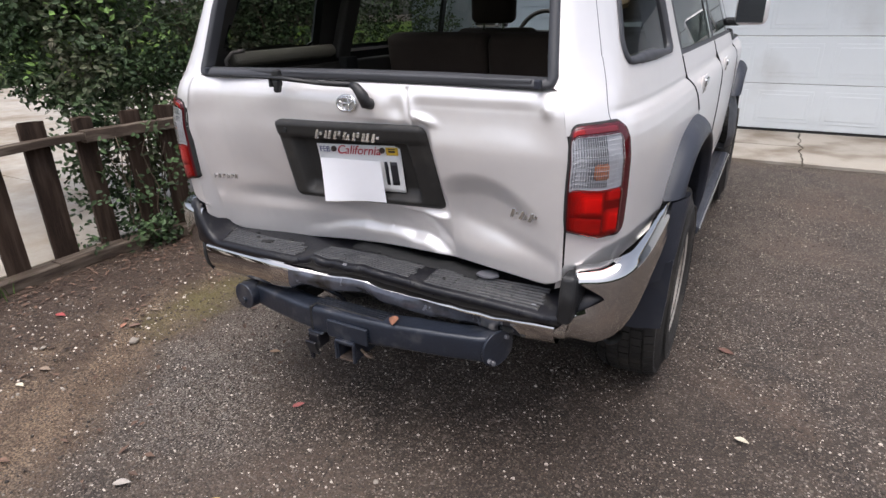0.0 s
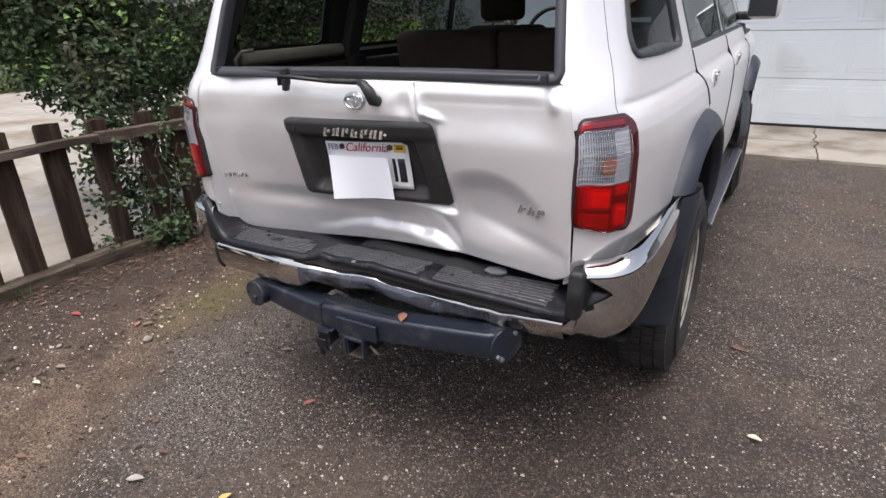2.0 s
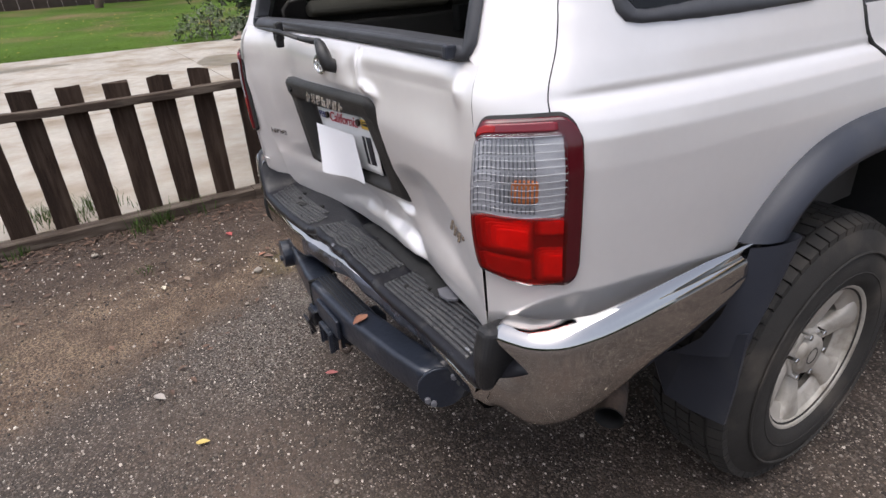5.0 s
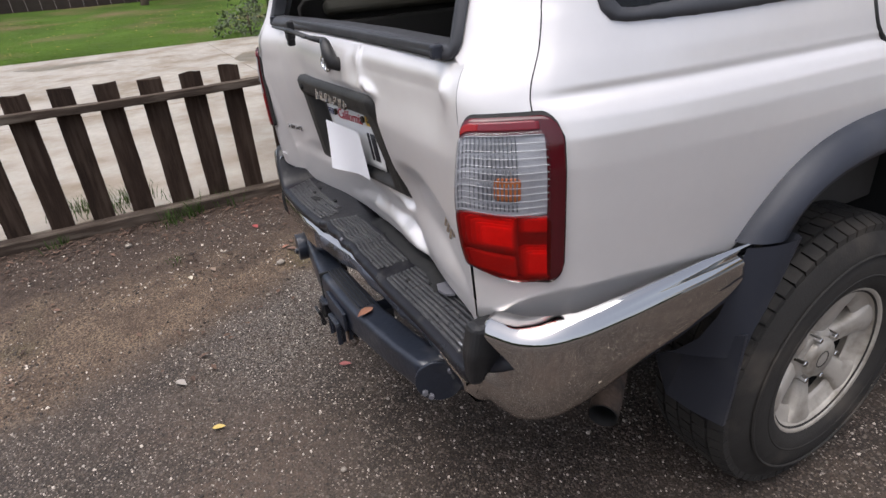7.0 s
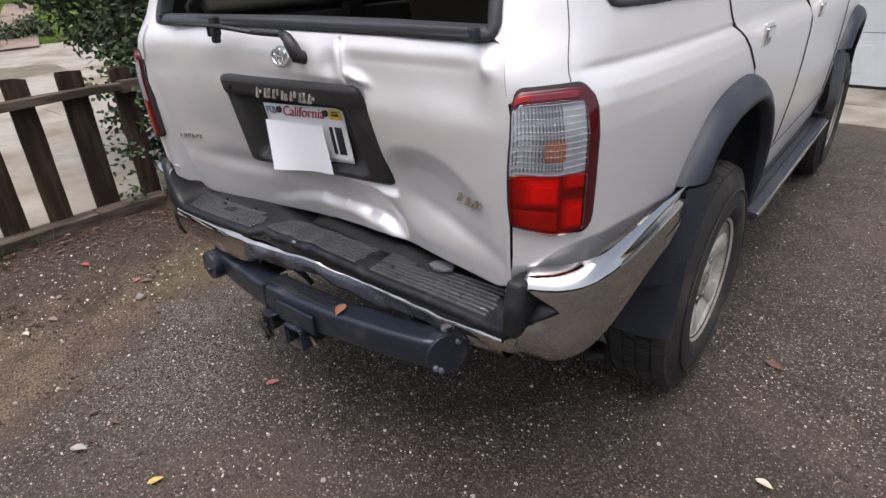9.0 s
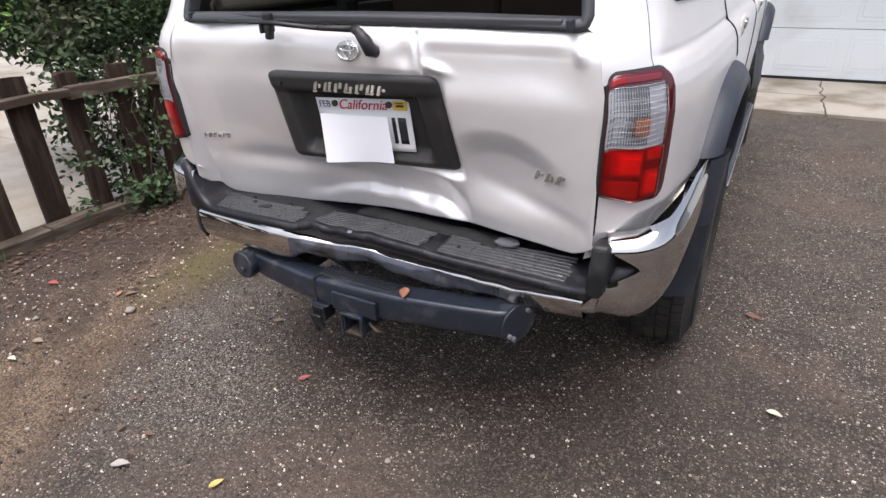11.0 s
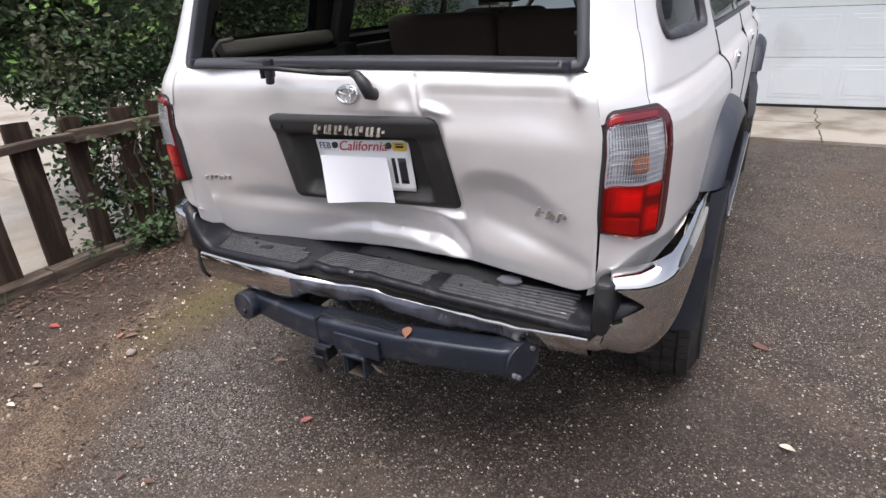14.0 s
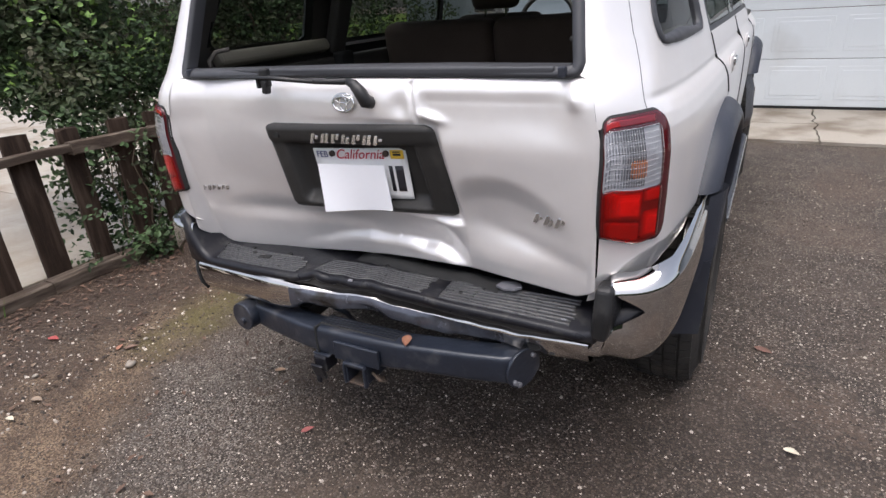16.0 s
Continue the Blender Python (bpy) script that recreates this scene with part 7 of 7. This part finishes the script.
# ---- fallen leaves ----
def fallen_leaf(x, y, size, turn, color, lab, curl=0.25, z=0.003):
    key = "leaf_%d_%d_%d" % tuple(int(c * 100) for c in color)
    if key not in M:
        M[key] = mat(key, color, 0.6, 0, 0, 0.25, 25, 180)
    size *= 0.68
    NL, NW = 8, 4
    v = []
    for j in range(NL + 1):
        t = j / NL
        w_ = size * 0.24 * math.sin(math.pi * t ** 0.8) + 0.0006
        for i in range(NW + 1):
            e = i / NW * 2 - 1
            v.append((size * (t - 0.5), w_ * e, size * curl * (0.35 * e * e * math.sin(math.pi * t) + 0.5 * (t - 0.5) ** 2) + 0.002))
    q = len(v)
    v += [(a, b, c - 0.0008) for a, b, c in v]
    f = [(j * (NW + 1) + i, j * (NW + 1) + i + 1, (j + 1) * (NW + 1) + i + 1, (j + 1) * (NW + 1) + i) for j in range(NL) for i in range(NW)]
    f += [tuple(q + k for k in g[::-1]) for g in f]
    ob = mesh_ob("fallen_leaf", v, f, M[key])
    ob.matrix_world = Matrix.Translation((x, y, z)) @ Matrix.Rotation(turn, 4, "Z")
    return tagged(ob, lab, "leaf", "fallen leaves")


RED, BROWN, TAN, PALE, YEL = (0.26, 0.06, 0.05), (0.13, 0.072, 0.048), (0.22, 0.165, 0.12), (0.50, 0.45, 0.35), (0.46, 0.34, 0.10)
fallen_leaf(-0.358, 0.039, 0.075, 1.0, (0.34, 0.11, 0.10), "pinkish red fallen leaf on the asphalt")
fallen_leaf(-0.267, -0.467, 0.070, 1.2, YEL, "bright yellow fallen leaf on the asphalt")
fallen_leaf(1.209, 0.622, 0.075, -0.2, PALE, "pale cream dry leaf on the asphalt", 0.5)
fallen_leaf(1.112, 1.236, 0.11, -0.4, (0.14, 0.070, 0.050), "thin brown dry leaf on the asphalt", 0.1)
fallen_leaf(-0.727, 0.29, 0.075, 0.5, (0.27, 0.175, 0.11), "light brown fallen leaf on the asphalt")
fallen_leaf(-2.009, 0.028, 0.10, 0.2, (0.30, 0.06, 0.055), "red fallen leaf on the dirt verge")
for x, y, sz, a, c in ((-1.551, -0.297, 0.085, 0.3, TAN), (-1.523, -0.416, 0.07, 0.1, PALE), (-1.545, 0.139, 0.09, 0.9, BROWN), (-1.60, 0.115, 0.07, 2.0, (0.32, 0.15, 0.10)), (-1.65, 0.16, 0.06, 0.1, BROWN),
                       (-0.604, -0.558, 0.09, 0.6, (0.30, 0.27, 0.24)), (-1.606, 0.297, 0.06, 0.2, TAN), (-1.70, 0.30, 0.05, 1.1, BROWN), (-2.095, -0.431, 0.06, 0.4, BROWN), (-1.85, -0.15, 0.05, 2.1, TAN)):
    fallen_leaf(x, y, sz, a, c, "dry brown fallen leaf on the dirt verge", 0.4)
fallen_leaf(0.160, -0.004, 0.088, -1.15, (0.25, 0.115, 0.070), "orange-brown leaf lying on the tow bar", 0.30, 0.5445)
v, f = [], []
rnd = random.Random(8)
for _ in range(4200):
    u = rnd.random()
    if u < 0.55:
        y = rnd.uniform(-3.2, 2.6)
        x = fence_x(y) + 0.14 + abs(rnd.gauss(0, 0.18))
    elif u < 0.72:
        y, x = rnd.gauss(1.1, 0.4), fence_x(1.0) + 0.15 + abs(rnd.gauss(0, 0.35))
    else:
        x, y = rnd.uniform(-2.5, -0.6), rnd.uniform(-1.4, 2.2)
        if rnd.random() < 0.5:
            x = -2.5 + (x + 2.5) * 0.5
    s_ = rnd.uniform(0.003, 0.010) if rnd.random() < 0.6 else rnd.uniform(0.008, 0.026)
    a = rnd.uniform(0, 6.28)
    d, e = Vector((math.cos(a), math.sin(a), rnd.uniform(-0.1, 0.25))), Vector((-math.sin(a), math.cos(a), rnd.uniform(-0.2, 0.2)))
    c = Vector((x, y, 0.006))
    i = len(v)
    v += [c - d * s_, c + e * s_ * 0.45 + Vector((0, 0, s_ * 0.2)), c + d * s_, c - e * s_ * 0.45 + Vector((0, 0, s_ * 0.2)), c]
    f += [(i, i + 3, i + 4), (i + 3, i + 2, i + 4), (i + 2, i + 1, i + 4), (i + 1, i, i + 4)]
tagged(mesh_ob("leaf_litter", v, f, M["litter"], False), "brown crumbled leaf litter along the fence", "litter", kind="stuff")


# ---- grass tufts and weeds ----
rr = random.Random(100)
v, f = [], []
for x, y, n, h, spread in ((-2.45, -0.42, 60, 0.10, 0.05), (-2.52, -0.27, 40, 0.10, 0.03), (-2.57, -0.07, 50, 0.11, 0.05), (-1.78, -0.47, 18, 0.04, 0.03), (-2.56, -0.32, 70, 0.10, 0.07),
                           (-3.05, -0.76, 260, 0.11, 0.13), (-2.98, -0.60, 60, 0.10, 0.08), (-3.10, -1.0, 60, 0.12, 0.08), (-2.5, -1.1, 30, 0.07, 0.05)):
    for _ in range(n):
        a = rr.uniform(0, 6.28)
        b0 = Vector((x + rr.gauss(0, spread), y + rr.gauss(0, spread), 0))
        hh = h * rr.uniform(0.4, 1.1)
        d = Vector((math.cos(a), math.sin(a), 0)) * hh * rr.uniform(0.2, 0.8)
        s_ = Vector((-math.sin(a), math.cos(a), 0)) * 0.0028
        i = len(v)
        m1, t1 = b0 + d * 0.4 + Vector((0, 0, hh * 0.65)), b0 + d + Vector((0, 0, hh))
        v += [b0 - s_, b0 + s_, m1 + s_ * 0.8, m1 - s_ * 0.8, t1]
        f += [(i, i + 1, i + 2, i + 3), (i + 3, i + 2, i + 4)]
M["tuft"] = mat("tuft_grass", (0.045, 0.075, 0.018), 0.8, 0, 0, 0.3, 1.5, 20, island=0.5, spec=0.15)
tagged(mesh_ob("grass_tuft", v, f, M["tuft"], False), "small green grass tufts at the foot of the fence", "grass", kind="stuff")

# ---- crack in the asphalt, filled with dirt ----
path, _ = spline([(1.08, 1.17), (1.16, 1.155), (1.24, 1.165), (1.31, 1.175), (1.40, 1.085)], 60)
loops = []
for k, (x, y) in enumerate(path):
    w_ = 0.0018 * (0.3 + abs(noise.noise((x * 20, y * 20, 0)))) + 0.0005
    j = 0.008 * noise.noise((x * 35, y * 35, 3))
    loops.append([(x, y + j - w_, 0.0035), (x, y + j + w_, 0.0035)])
v, f = rings(loops, False)
tagged(mesh_ob("crack", v, f, M["dark"]), "thin dark crack in the asphalt", "crack", kind="structure")

# ---- across the road ----
M["brick_path"] = mat("pink_path", (0.24, 0.18, 0.145), 0.9, 0, 0, 0.35, 1, 20, dirt=(0.10, 0.085, 0.06), dirt_amount=0.5, dirt_scale=0.8, spec=0.2)
v, f = rings([[(x, 3.6 + (-14.6 - x) * 0.33 + d, 0.022 + 0.03 * (-x - 14.6) + 0.05) for d in (-0.5, 0.5)] for x in np.linspace(-14.0, -28, 12)], False)
tagged(mesh_ob("garden_path", v, f, M["brick_path"]), "pinkish paved garden path across the lawn", "path", kind="structure")
M["far_leaf"] = mat("far_shrub_leaf", (0.060, 0.078, 0.034), 0.6, 0, 0, 0.2, 5, 60, island=0.9)
rnd = random.Random(77)
for x, y, r, h in ((-15.2, 2.7, 0.9, 0.8), (-16.2, 3.9, 0.5, 0.4), (-15.0, 5.6, 0.7, 0.6), (-16.4, 4.6, 0.4, 0.5)):
    sh = thing("low_shrub", "low grey-green garden shrub beside the road", "shrub", "garden shrubs")
    sp = []
    while len(sp) < 130:
        a, b, c = rnd.uniform(-1, 1), rnd.uniform(-1, 1), rnd.uniform(0, 1)
        if 0.4 < a * a + b * b + c * c < 1:
            sp.append((x + a * r, y + b * r, 0.05 + c * h, 0.12))
    leaf_cloud(sp, rnd, 0.10, "crown", M["far_leaf"], sh, 6)
    v, f = tube([(x, y, 0), (x, y, h * 0.7)], 0.03, 6)
    under(mesh_ob("stem", v, f, M["stem"]), sh)
M["far_fence"] = mat("far_fence_wood", (0.042, 0.030, 0.024), 0.9, 0, 0, 0.3, 3, 30)
bf = thing("board_fence", "tall dark board fence at the back of the lawn", "fence")
for k in range(120):
    part("board", box((0.03, 0.58, 1.8), Matrix.Translation((-34.0, -30 + 0.6 * k, 1.4))), M["far_fence"], bf)


def tree(x, y, h, r, seed, big=True):
    rr = random.Random(seed)
    tr = thing("tree", "leafy green garden tree behind the lawn", "tree", "trees")
    trunk = [Vector((x, y, 0))]
    for k in range(6):
        trunk.append(trunk[-1] + Vector((rr.gauss(0, 0.12), rr.gauss(0, 0.12), h * 0.11)))
    v, f = tube(trunk, [0.20 - 0.02 * k for k in range(7)], 8)
    under(mesh_ob("trunk", v, f, M["stem"]), tr)
    sp = []
    for k in range(7):
        a = rr.uniform(0, 6.28)
        p = trunk[-1 - k % 3]
        tip = p + Vector((math.cos(a) * r * 0.8, math.sin(a) * r * 0.8, rr.uniform(0.1, 0.35) * h))
        v, f = tube([p, (p + tip) / 2 + Vector((0, 0, 0.3)), tip], [0.09, 0.06, 0.02], 6)
        under(mesh_ob("limb", v, f, M["stem"]), tr)
        for _ in range(45):
            q = tip + Vector((rr.gauss(0, r * 0.33), rr.gauss(0, r * 0.33), rr.gauss(0, h * 0.10)))
            sp.append((q.x, q.y, max(q.z, h * 0.35), 0.4))
    leaf_cloud(sp, rr, 0.22, "crown", M["far_leaf"], tr, 8)


for k, (x, y, h, r) in enumerate(((-30, -8, 7, 2.6), (-31, 1, 8, 3.0), (-29, 10, 7, 2.6), (-32, 20, 9, 3.4), (-12.5, 11.0, 6, 2.2), (-6.5, 7.5, 6, 2.2), (-30, -20, 8, 3.0))):
    tree(x, y, h, r, 300 + k)
